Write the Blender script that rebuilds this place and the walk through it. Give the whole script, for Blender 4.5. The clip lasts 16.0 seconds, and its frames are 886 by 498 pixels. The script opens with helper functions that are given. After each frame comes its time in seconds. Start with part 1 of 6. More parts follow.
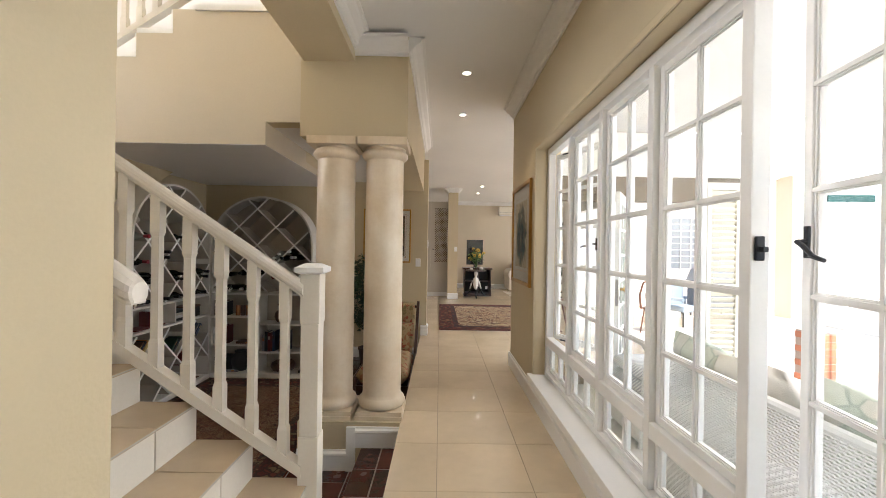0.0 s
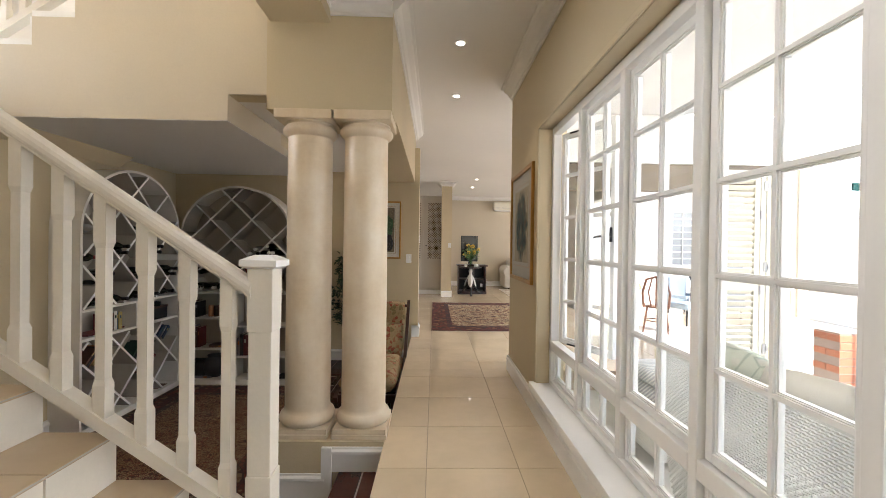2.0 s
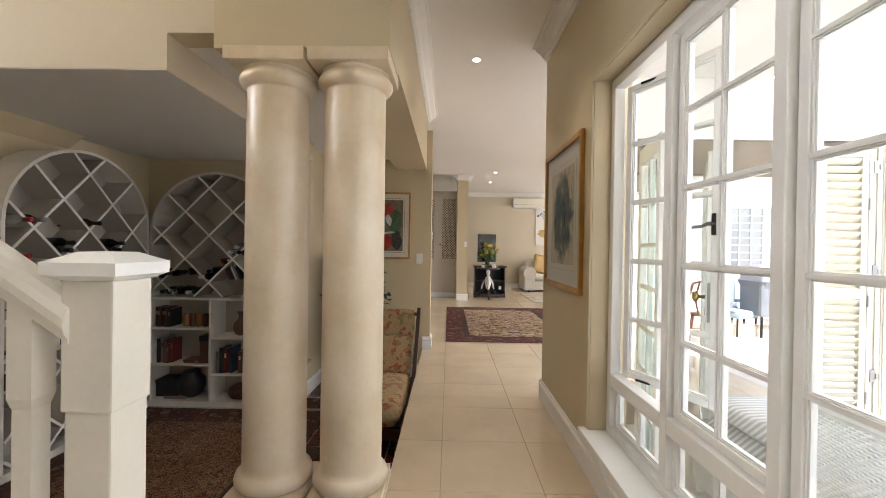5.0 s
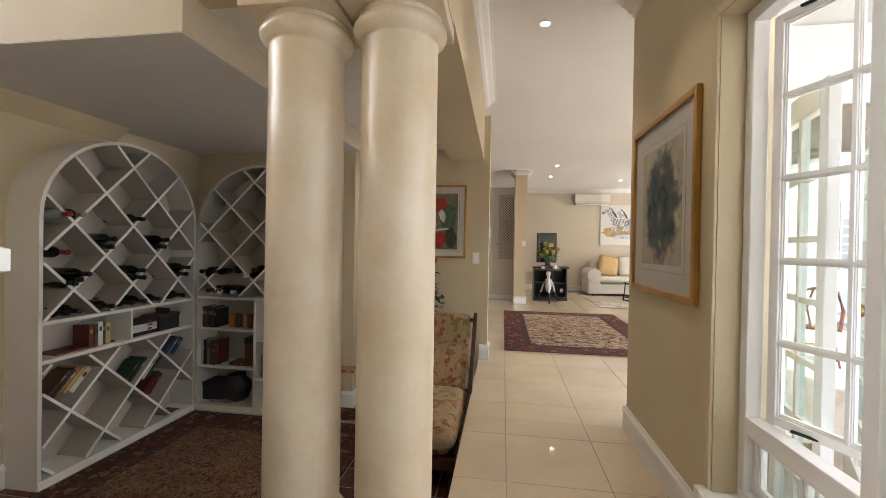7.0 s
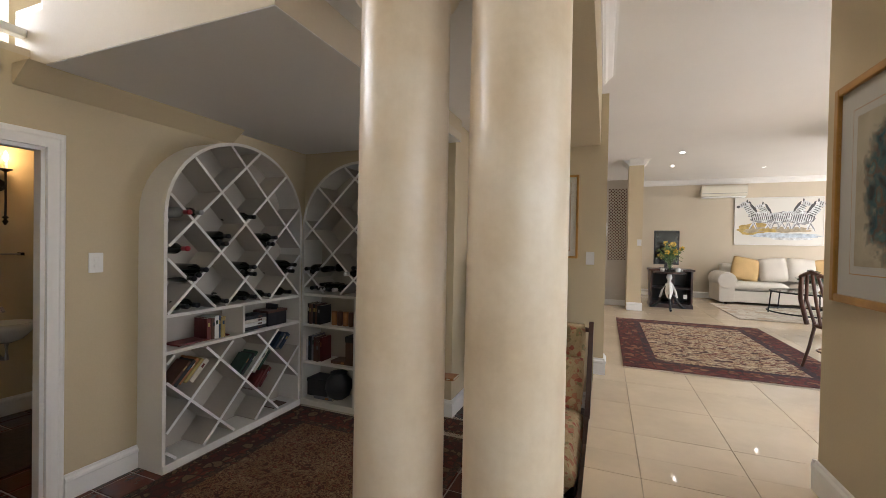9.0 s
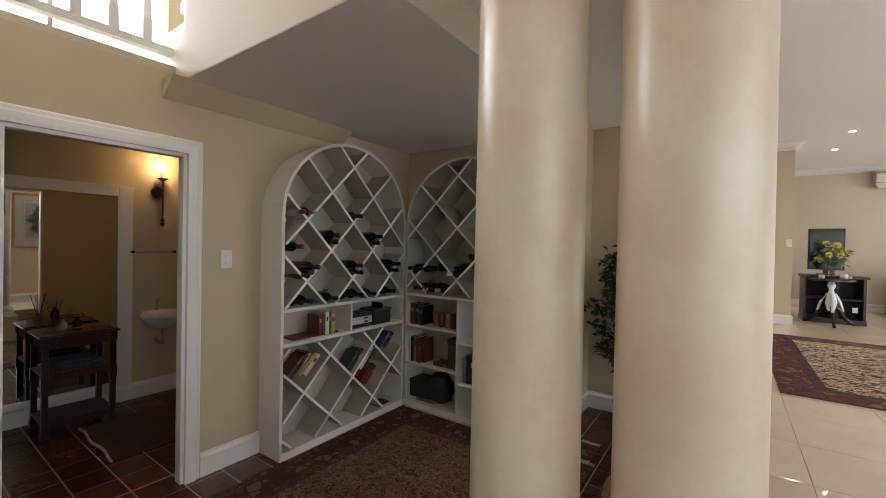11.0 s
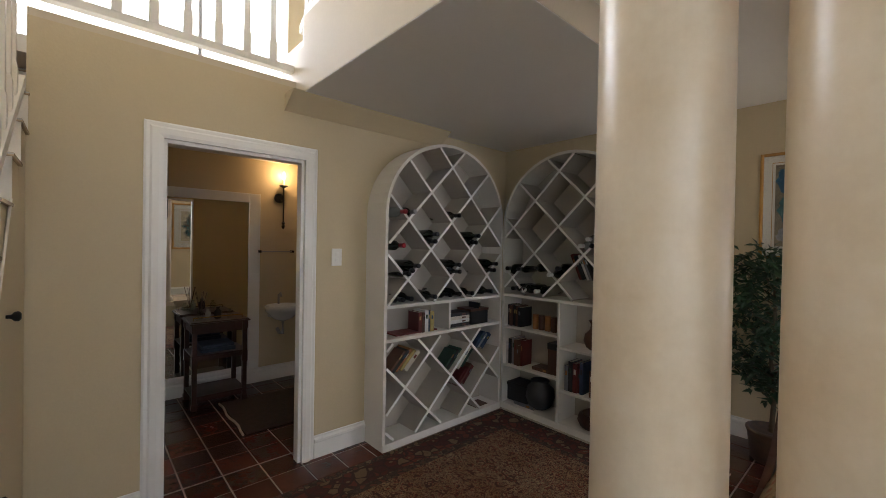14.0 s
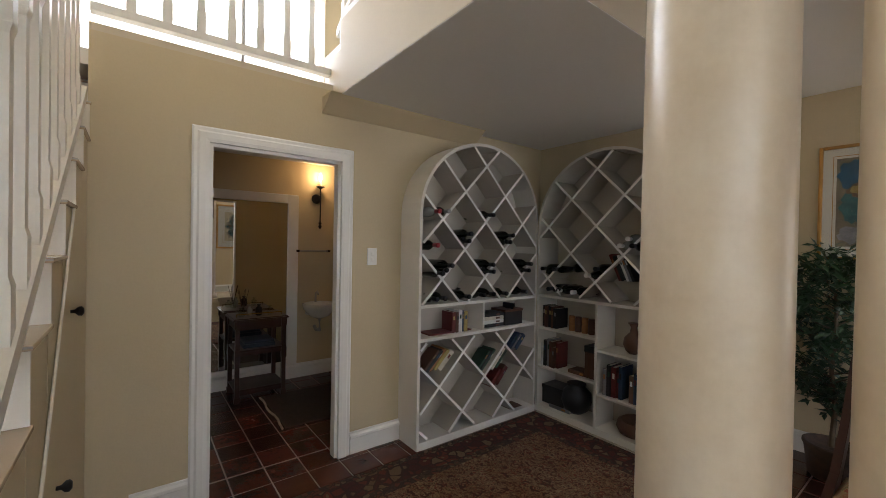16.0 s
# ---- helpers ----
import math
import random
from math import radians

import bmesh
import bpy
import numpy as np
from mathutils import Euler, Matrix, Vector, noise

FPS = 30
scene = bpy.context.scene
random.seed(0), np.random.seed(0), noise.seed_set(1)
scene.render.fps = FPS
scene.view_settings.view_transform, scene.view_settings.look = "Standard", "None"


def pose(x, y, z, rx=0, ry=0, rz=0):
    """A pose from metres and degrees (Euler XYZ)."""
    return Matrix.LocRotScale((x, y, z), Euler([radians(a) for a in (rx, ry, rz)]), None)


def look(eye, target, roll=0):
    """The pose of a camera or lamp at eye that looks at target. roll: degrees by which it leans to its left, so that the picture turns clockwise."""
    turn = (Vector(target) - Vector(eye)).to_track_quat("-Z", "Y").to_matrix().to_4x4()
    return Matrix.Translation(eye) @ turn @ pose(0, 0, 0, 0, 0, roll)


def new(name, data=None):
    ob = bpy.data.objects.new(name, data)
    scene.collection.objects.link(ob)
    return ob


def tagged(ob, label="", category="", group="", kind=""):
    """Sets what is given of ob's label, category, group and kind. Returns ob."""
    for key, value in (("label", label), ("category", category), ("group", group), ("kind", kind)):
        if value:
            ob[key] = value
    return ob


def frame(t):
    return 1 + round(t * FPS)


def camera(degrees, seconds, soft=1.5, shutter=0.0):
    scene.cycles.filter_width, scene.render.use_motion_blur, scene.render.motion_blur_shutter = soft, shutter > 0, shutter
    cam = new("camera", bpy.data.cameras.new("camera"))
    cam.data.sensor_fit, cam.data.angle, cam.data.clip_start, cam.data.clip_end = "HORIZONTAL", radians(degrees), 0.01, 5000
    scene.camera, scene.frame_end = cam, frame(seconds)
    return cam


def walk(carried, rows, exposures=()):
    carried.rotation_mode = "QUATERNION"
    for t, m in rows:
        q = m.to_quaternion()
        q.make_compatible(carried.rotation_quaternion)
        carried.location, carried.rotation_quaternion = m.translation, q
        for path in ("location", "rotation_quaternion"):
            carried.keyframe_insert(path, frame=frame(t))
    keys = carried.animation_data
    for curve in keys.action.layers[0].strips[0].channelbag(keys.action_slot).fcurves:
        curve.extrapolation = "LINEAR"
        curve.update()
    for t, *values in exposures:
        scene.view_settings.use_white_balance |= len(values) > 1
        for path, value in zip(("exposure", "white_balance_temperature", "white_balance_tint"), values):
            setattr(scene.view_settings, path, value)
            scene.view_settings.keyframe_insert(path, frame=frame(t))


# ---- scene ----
cam = camera(95.2, 16.0, soft=0.85)
METRES, EYE, TILT, LEAN, TURN = 2.35, 1.285, 0.0, 0.0, -0.4
ROWS = [
    (0.0, 0.0, 0.0, 0.0, 0.0, -0.03, -0.9),
    (0.5, -0.0012, 0.0293, -0.0049, -0.24, -0.13, -0.92),
    (1.0, 0.0018, 0.0737, -0.0107, -0.51, -0.26, -0.82),
    (1.5, 0.0077, 0.125, -0.0117, -0.67, -0.33, -0.77),
    (2.0, 0.0111, 0.1721, -0.016, -0.8, -0.35, -0.79),
    (2.5, 0.011, 0.224, -0.0193, -0.84, -0.33, -0.82),
    (3.0, 0.0081, 0.2843, -0.0197, -0.79, -0.42, -0.78),
    (3.5, 0.0073, 0.3404, -0.0207, -0.68, -0.35, -0.82),
    (6.0, 0.0068, 0.6114, -0.029, 4.56, -0.45, -1.01),
    (6.5, -0.0069, 0.6603, -0.0319, 6.82, -0.48, -1.07),
    (7.0, -0.0207, 0.6997, -0.0362, 8.85, -0.43, -1.0),
    (7.5, -0.0362, 0.7377, -0.0421, 11.11, -0.47, -1.04),
    (8.0, -0.0532, 0.7772, -0.0436, 14.29, -0.53, -1.06),
    (8.5, -0.0715, 0.8102, -0.0437, 18.11, -0.53, -1.04),
    (9.0, -0.0894, 0.837, -0.0445, 22.24, -0.67, -1.08),
    (9.5, -0.1097, 0.8598, -0.0512, 25.76, -0.54, -1.09),
    (10.0, -0.1324, 0.88, -0.0515, 29.09, -0.6, -1.15),
    (12.5, -0.1797, 0.9031, -0.0663, 43.57, -0.43, -0.95),
    (13.0, -0.1842, 0.902, -0.0676, 45.36, -0.43, -0.95),
    (13.5, -0.1885, 0.9015, -0.0686, 47.1, -0.43, -0.97),
    (14.0, -0.1918, 0.9007, -0.0684, 48.6, -0.48, -1.01),
    (14.5, -0.1942, 0.9008, -0.0689, 49.79, -0.49, -1.01),
    (15.0, -0.1963, 0.9007, -0.0688, 50.9, -0.55, -1.02),
    (15.5, -0.1983, 0.8997, -0.0686, 52.01, -0.57, -1.03),
    (16.0, -0.1999, 0.8987, -0.0686, 53.11, -0.6, -1.06),
]
walk(cam, [(t, pose(0, 0, EYE, TILT, LEAN, TURN) @ pose(METRES * x, METRES * y, METRES * z, 90 + pitch, roll, yaw)) for t, x, y, z, yaw, pitch, roll in ROWS], [(0, 2.23, 6250, 14), (3.5, 2.3, 6250, 14), (7, 2.3, 6250, 14), (9.5, 2.2, 6000, 14), (16, 2.16, 5950, 13)])

# ---- world, sun, lamps, exposure ----
world = bpy.data.worlds.new("sky")
scene.world = world
world.use_nodes = True
wt = world.node_tree
sky = wt.nodes.new("ShaderNodeTexSky")
sky.sky_type, sky.sun_disc = "NISHITA", False
sky.sun_elevation, sky.sun_rotation = radians(57), radians(177)
wt.links.new(sky.outputs[0], wt.nodes["Background"].inputs[0])
wt.nodes["Background"].inputs[1].default_value = 0.1


def lamp(name, kind, energy, m, color=(1, 1, 1), size=None, **more):
    data = bpy.data.lights.new(name, kind)
    data.energy, data.color = energy, color
    if kind == "SUN":
        data.angle = size
    elif kind == "AREA":
        data.shape, data.size, data.size_y = "RECTANGLE", size[0], size[1]
    elif kind == "SPOT":
        data.shadow_soft_size, data.spot_size, data.spot_blend = size, radians(95), 0.6
    else:
        data.shadow_soft_size = size
    ob = new(name, data)
    ob.matrix_world = m
    return ob


lamp("sun", "SUN", 3.0, look((3.5, -8, 14), (3.0, 1.0, 0)), (1.0, 0.95, 0.87), radians(0.5))
# skylight in the long window and gallery window; added living room fill, source unseen
lamp("window_light", "AREA", 3.5, look((1.06, 1.1, 1.25), (-2, 1.1, 1.0)), (0.95, 0.98, 1.0), (4.6, 1.9))
lamp("gallery_light", "AREA", 39, look((-5.9, 2.2, 3.5), (-1, 2.7, 2.6)), (0.86, 0.92, 1.0), (3.2, 2.0))
lamp("living_light", "AREA", 34, look((6.8, 10.6, 1.3), (0, 10.2, 1.0)), (1.0, 0.97, 0.92), (4.0, 2.2))

# ---- materials ----
MATS = {}


def tree(name):
    m = bpy.data.materials.new(name)
    m.use_nodes = True
    MATS[name] = m
    nt = m.node_tree
    return m, nt, nt.nodes["Principled BSDF"]


def node(nt, kind, links=(), **values):
    n = nt.nodes.new(kind)
    for key, value in values.items():
        if key.startswith("i_"):
            n.inputs[key[2:].replace("_", " ")].default_value = value
    for a, b in links:
        nt.links.new(a, n.inputs[b])
    return n


def ramp(nt, fac, stops, constant=False):
    r = nt.nodes.new("ShaderNodeValToRGB")
    if constant:
        r.color_ramp.interpolation = "CONSTANT"
    while len(r.color_ramp.elements) < len(stops):
        r.color_ramp.elements.new(0.5)
    for e, (pos, col) in zip(r.color_ramp.elements, stops):
        e.position, e.color = pos, (*col, 1)
    nt.links.new(fac, r.inputs[0])
    return r.outputs[0]


def surface(name, color, rough=0.5, spread=0.12, coarse=1.5, fine=40.0, bump=0.05, metal=0.0, coat=0.0, per_piece=0.0, stain=None):
    """Paint, stone or wood: colour varied at two scales, a fine relief, and a shift from piece to piece."""
    m, nt, bsdf = tree(name)
    pos = nt.nodes.new("ShaderNodeNewGeometry").outputs["Position"]
    big = node(nt, "ShaderNodeTexNoise", [(pos, "Vector")], i_Scale=coarse, i_Detail=4.0)
    small = node(nt, "ShaderNodeTexNoise", [(pos, "Vector")], i_Scale=fine, i_Detail=3.0)
    lo = tuple(c * (1 - spread) for c in color)
    hi = tuple(min(1, c * (1 + spread)) for c in color)
    col = ramp(nt, big.outputs[0], [(0.3, stain or lo), (0.7, hi)])
    mix = nt.nodes.new("ShaderNodeMix")
    mix.data_type, mix.blend_type = "RGBA", "MULTIPLY"
    mix.inputs[0].default_value = 0.5
    nt.links.new(col, mix.inputs[6])
    nt.links.new(ramp(nt, small.outputs[0], [(0.3, (1 - spread,) * 3), (0.7, (1, 1, 1))]), mix.inputs[7])
    out = mix.outputs[2]
    if per_piece:
        info = nt.nodes.new("ShaderNodeObjectInfo").outputs["Random"]
        hsv = nt.nodes.new("ShaderNodeHueSaturation")
        mr = node(nt, "ShaderNodeMapRange", [(info, 0)])
        mr.inputs[3].default_value, mr.inputs[4].default_value = 1 - per_piece, 1 + per_piece
        nt.links.new(mr.outputs[0], hsv.inputs["Value"])
        nt.links.new(out, hsv.inputs["Color"])
        out = hsv.outputs[0]
    nt.links.new(out, bsdf.inputs["Base Color"])
    rr = node(nt, "ShaderNodeMapRange", [(big.outputs[0], 0)])
    rr.inputs[3].default_value, rr.inputs[4].default_value = rough * 0.85, min(1, rough * 1.15)
    nt.links.new(rr.outputs[0], bsdf.inputs["Roughness"])
    bsdf.inputs["Metallic"].default_value = metal
    bsdf.inputs["Coat Weight"].default_value = coat
    if bump:
        b = node(nt, "ShaderNodeBump", [(small.outputs[0], "Height")], i_Strength=bump, i_Distance=0.01)
        nt.links.new(b.outputs[0], bsdf.inputs["Normal"])
    return m


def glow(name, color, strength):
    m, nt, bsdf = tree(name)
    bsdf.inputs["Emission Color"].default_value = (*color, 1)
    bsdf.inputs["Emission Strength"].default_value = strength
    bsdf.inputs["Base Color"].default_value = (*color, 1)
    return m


WALL = surface("beige_wall_paint", (0.60, 0.50, 0.325), 0.6, 0.05, 0.9, 90, 0.08)
# Wall beige made paler: the gallery daylight on the fascia is put into colour.
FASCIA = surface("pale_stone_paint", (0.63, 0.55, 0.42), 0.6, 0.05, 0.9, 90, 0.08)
CEIL = surface("ceiling_paint", (0.82, 0.80, 0.765), 0.7, 0.03, 0.8, 80, 0.04)
TRIM = surface("white_gloss_paint", (0.86, 0.85, 0.82), 0.35, 0.04, 2.0, 60, 0.03)
CREAM = surface("cream_satin_paint", (0.74, 0.69, 0.60), 0.4, 0.06, 2.5, 70, 0.06)
WHITE = surface("white_satin_paint", (0.82, 0.81, 0.78), 0.4, 0.04, 2.5, 70, 0.04)
# Same shelf paint: a darkened copy for compartment shade, a brightened one for edges.
SHELF_SHADED = surface("shelf_board_paint", (0.46, 0.415, 0.35), 0.55, 0.06, 2.5, 70, 0.04)
SHELF_LIT = surface("shelf_lipping_paint", (0.84, 0.82, 0.78), 0.4, 0.04, 2.5, 70, 0.03)
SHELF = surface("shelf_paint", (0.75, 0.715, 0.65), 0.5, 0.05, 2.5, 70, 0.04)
TILE = surface("polished_beige_tile", (0.71, 0.58, 0.41), 0.045, 0.07, 2.2, 14, 0.0, per_piece=0.03)
NOSING = surface("pale_nosing", (0.50, 0.47, 0.41), 0.35, 0.1, 5, 60, 0.05, metal=0.4)
# Browner than the floor, and darkened for the weaker light on the stairs.
STAIRTILE_DIM = surface("stair_tile", (0.56, 0.44, 0.30), 0.18, 0.08, 2.2, 14, 0.0, per_piece=0.03)
# Lintel colour darkened to brown: it holds the shade under the veranda roof.
LINTEL_SHADED = surface("weathered_timber", (0.26, 0.215, 0.165), 0.7, 0.2, 5, 60, 0.15)
GROUT = surface("floor_grout", (0.44, 0.36, 0.27), 0.85, 0.1, 3, 60, 0.2)
QUARRY = surface("red_quarry_tile", (0.085, 0.025, 0.017), 0.26, 0.3, 3.0, 30, 0.12, per_piece=0.22)
PALE_GROUT = surface("pale_grout", (0.33, 0.27, 0.23), 0.9, 0.12, 4, 60, 0.2)


def marbled():
    """Cream paint rubbed in soft upright streaks."""
    m, nt, bsdf = tree("cream_marbled_column")
    pos = nt.nodes.new("ShaderNodeNewGeometry").outputs["Position"]
    tall = node(nt, "ShaderNodeVectorMath", [(pos, 0)])
    tall.operation = "MULTIPLY"
    tall.inputs[1].default_value = (11.0, 11.0, 0.9)
    streak = node(nt, "ShaderNodeTexNoise", [(tall.outputs[0], "Vector")], i_Scale=1.6, i_Detail=5.0, i_Roughness=0.6)
    cloud = node(nt, "ShaderNodeTexNoise", [(pos, "Vector")], i_Scale=4.0, i_Detail=5.0, i_Roughness=0.6)
    grain = node(nt, "ShaderNodeTexNoise", [(pos, "Vector")], i_Scale=38.0, i_Detail=4.0, i_Roughness=0.7)
    out = ramp(nt, cloud.outputs[0], [(0.28, (0.76, 0.62, 0.44)), (0.5, (0.83, 0.71, 0.545)), (0.72, (0.88, 0.785, 0.64))])
    for src, lo, hi, low in ((streak, 0.0, 1.0, (0.86, 0.825, 0.77)), (grain, 0.0, 1.0, (0.86, 0.84, 0.80))):
        mix = nt.nodes.new("ShaderNodeMix")
        mix.data_type, mix.blend_type = "RGBA", "MULTIPLY"
        mix.inputs[0].default_value = 0.8
        nt.links.new(out, mix.inputs[6])
        nt.links.new(ramp(nt, src.outputs[0], [(lo, low), (hi, (1, 1, 1))]), mix.inputs[7])
        out = mix.outputs[2]
    nt.links.new(out, bsdf.inputs["Base Color"])
    bsdf.inputs["Roughness"].default_value = 0.30
    return m


COLUMN = marbled()
STEEL = surface("grey_metal", (0.36, 0.35, 0.34), 0.4, 0.1, 5, 60, 0.05, metal=0.7)
BLACK = surface("black_iron", (0.02, 0.02, 0.022), 0.45, 0.2, 5, 60, 0.1, metal=0.6)
DARKWOOD = surface("dark_stained_wood", (0.045, 0.016, 0.010), 0.3, 0.35, 6, 50, 0.08)
GREY_BOARD = surface("cupboard_paint", (0.60, 0.55, 0.48), 0.5, 0.04, 2, 60, 0.04)
PATIO = surface("patio_paving", (0.62, 0.58, 0.52), 0.7, 0.1, 2, 30, 0.1, per_piece=0.05)
PLASTER = surface("outdoor_plaster", (0.84, 0.83, 0.81), 0.8, 0.06, 1.2, 50, 0.15)


def glass(name, tint=(1, 1, 1), gloss_top=0.8, gloss_low=0.035):
    m, nt, bsdf = tree(name)
    nt.nodes.remove(bsdf)
    out = nt.nodes["Material Output"]
    clear = node(nt, "ShaderNodeBsdfTransparent", i_Color=(*tint, 1))
    gloss = node(nt, "ShaderNodeBsdfGlossy", i_Roughness=0.02)
    face = node(nt, "ShaderNodeLayerWeight", i_Blend=0.5)
    amount = ramp(nt, face.outputs["Facing"], [(0.0, (gloss_low,) * 3), (0.6, (gloss_low * 1.7,) * 3), (0.85, (gloss_top * 0.28,) * 3), (1.0, (gloss_top,) * 3)])
    mix = node(nt, "ShaderNodeMixShader", [(amount, 0), (clear.outputs[0], 1), (gloss.outputs[0], 2)])
    nt.links.new(mix.outputs[0], out.inputs[0])
    return m


PANE = glass("window_glass", (0.97, 0.985, 0.98))
PICTURE_GLASS = glass("picture_glass", (0.98, 0.98, 0.98), 0.12, 0.008)


# ---- mesh helpers ----
def link(name, bm, material, parent=None, label="", smooth=False):
    me = bpy.data.meshes.new(name)
    bm.normal_update()
    if smooth:
        for f in bm.faces:
            f.smooth = True
    bm.to_mesh(me)
    bm.free()
    me.materials.append(material)
    ob = new(name, me)
    if parent:
        ob.parent = parent
    if label:
        ob["label"] = label
    return ob


part = link


def add_box(bm, x0, x1, y0, y1, z0, z1, m=None, bevel=0.0):
    vs = [bm.verts.new((x, y, z)) for x in (x0, x1) for y in (y0, y1) for z in (z0, z1)]
    if m is not None:
        for v in vs:
            v.co = m @ v.co
    fs = [bm.faces.new([vs[i] for i in q]) for q in ((0, 1, 3, 2), (4, 6, 7, 5), (0, 4, 5, 1), (2, 3, 7, 6), (0, 2, 6, 4), (1, 5, 7, 3))]
    if bevel:
        edges = {e for f in fs for e in f.edges}
        bmesh.ops.bevel(bm, geom=list(edges), offset=bevel, segments=2, profile=0.6, affect="EDGES", clamp_overlap=True)
    return bm


def boxes(*bs, m=None, bevel=0.0):
    bm = bmesh.new()
    for b in bs:
        add_box(bm, *b, m=m, bevel=bevel)
    return bm


def strip(profile, p0, p1, normal, bm=None):
    """A moulding: a closed profile of (out, up) drawn from p0 to p1; normal points out of the wall."""
    bm = bm or bmesh.new()
    p0, p1, n = Vector(p0), Vector(p1), Vector(normal)
    rings = [[bm.verts.new(p + n * d + Vector((0, 0, u))) for d, u in profile] for p in (p0, p1)]
    k = len(profile)
    for i in range(k):
        j = (i + 1) % k
        bm.faces.new((rings[0][i], rings[0][j], rings[1][j], rings[1][i]))
    bm.faces.new(rings[0]), bm.faces.new(rings[1][::-1])
    bmesh.ops.recalc_face_normals(bm, faces=bm.faces)
    return bm


def lathe(profile, at=(0, 0, 0), seg=32, bm=None, caps=True):
    bm = bm or bmesh.new()
    ax, ay, az = at
    rings = []
    for r, z in profile:
        rings.append([bm.verts.new((ax + r * math.cos(2 * math.pi * i / seg), ay + r * math.sin(2 * math.pi * i / seg), az + z)) for i in range(seg)])
    for a, b in zip(rings, rings[1:]):
        for i in range(seg):
            j = (i + 1) % seg
            bm.faces.new((a[i], a[j], b[j], b[i]))
    if caps:
        bm.faces.new(rings[0][::-1]), bm.faces.new(rings[-1])
    return bm


def tube(points, r, seg=8, bm=None, r1=None):
    bm = bm or bmesh.new()
    pts = [Vector(p) for p in points]
    rings = []
    for i, p in enumerate(pts):
        d = (pts[min(i + 1, len(pts) - 1)] - pts[max(i - 1, 0)]).normalized()
        side = d.cross(Vector((0, 0, 1)) if abs(d.z) < 0.9 else Vector((1, 0, 0))).normalized()
        up = side.cross(d)
        rr = r + ((r1 if r1 is not None else r) - r) * i / max(1, len(pts) - 1)
        rings.append([bm.verts.new(p + (side * math.cos(a) + up * math.sin(a)) * rr) for a in (2 * math.pi * k / seg for k in range(seg))])
    for a, b in zip(rings, rings[1:]):
        for i in range(seg):
            j = (i + 1) % seg
            bm.faces.new((a[i], a[j], b[j], b[i]))
    bm.faces.new(rings[0][::-1]), bm.faces.new(rings[-1])
    return bm


def thing(name, label, category, group="", at=(0, 0, 0), rz=0.0):
    ob = new(name)
    ob.matrix_world = pose(*at, 0, 0, rz)
    return tagged(ob, label, category, group)


def walls(name, label, material, *bs):
    for k, b in enumerate(bs):
        setting(name + "_" + str(k + 1), boxes(b), material, label)


def setting(name, bm, material, label=""):
    return tagged(link(name, bm, material), label, "", "", "structure")


# ---- plan ----
LOW = -0.335          # the sunken room's floor
EDGE = -0.275         # where the passage floor ends above it
RIGHT = 0.80          # the window wall's inner face
LEFT = -3.05          # the far wall of the sunken room
TOP = 2.85            # passage and living room ceiling
UP = 2.14             # the gallery's floor
HIGH = 3.13           # the upper floor
ROOF = 5.2
SIDE = 1.93           # the open side of the stairs
THICK = 0.07          # the partition to the bathroom
DOOR0, DOOR1 = 2.442, 3.218   # the bathroom doorway
NOOK = -1.42          # where the shelf wall ends
STEPX, STEPZ = -3.358, UP + 0.034   # foot of the upper stairs

# floors
setting("floor", boxes((-0.69, RIGHT + 0.15, -2.4, 1.98, -0.3, -0.004), (EDGE, RIGHT + 0.15, 1.98, 4.5, -0.45, -0.004), (EDGE, 2.9, 4.5, 8.0, -0.45, -0.004), (-1.6, EDGE, 6.21, 8.0, -0.45, -0.004), (-1.6, 7.0, 8.0, 13.6, -0.45, -0.004)), GROUT, "polished beige floor tiles with thin joints")
setting("floor_sunken", boxes((-5.4, EDGE, 1.6, 6.0, LOW - 0.2, LOW - 0.004)), PALE_GROUT, "red quarry tiles with pale grout")
setting("step_red", boxes((-0.545, EDGE, 1.98, 2.95, LOW, LOW / 2 - 0.004)), PALE_GROUT, "red quarry tile step between two floors")

# walls of the passage and the rooms, with their openings
setting("wall_window", boxes((RIGHT, 1.0, 3.388, 4.5, -0.2, 3.2), (RIGHT, 1.0, -2.4, 3.388, 2.13, 3.2), (RIGHT, 1.0, -2.4, 3.388, -0.2, 0.20), (RIGHT, 1.0, -2.4, -1.3, 0.20, 2.13)), WALL, "beige painted wall around a long window")
setting("wall_back", boxes((-3.3, 1.0, -2.6, -2.4, -0.3, ROOF)), WALL, "beige painted wall")
setting("wall_stair_corner", boxes((-6.2, -0.69, -2.4, 0.86, -0.3, ROOF)), WALL, "beige painted wall beside the stairs")
setting("wall_left", boxes((LEFT - THICK, LEFT, SIDE, DOOR0, LOW, UP - 0.01), (LEFT - THICK, LEFT, DOOR1, 6.2, LOW, UP - 0.01), (LEFT - THICK, LEFT, DOOR0, DOOR1, 1.67, UP - 0.01)), WALL, "beige painted wall with a doorway")
setting("wall_shelves", boxes((LEFT, NOOK, 5.28, 6.2, LOW, 2.4)), WALL, "beige painted wall behind the shelves")
setting("wall_recess", boxes((NOOK, -0.19, 6.0, 6.2, LOW, 2.6), (-1.6, -0.256, 6.005, 6.195, 2.4, TOP + 0.2)), WALL, "beige painted wall with a picture and a switch")
setting("wall_dwarf", boxes((-1.02, EDGE, 2.95, 3.34, LOW, 0.012)), WALL, "low beige wall under the columns")
setting("beam_columns", boxes((-1.05, -0.255, 3.0, 3.3, 2.105, 3.3)), WALL, "beige beam carried by two columns")
setting("beam_passage", boxes((-0.62, -0.255, 3.3, 6.0, 2.13, 3.3)), WALL, "beige beam along the passage")
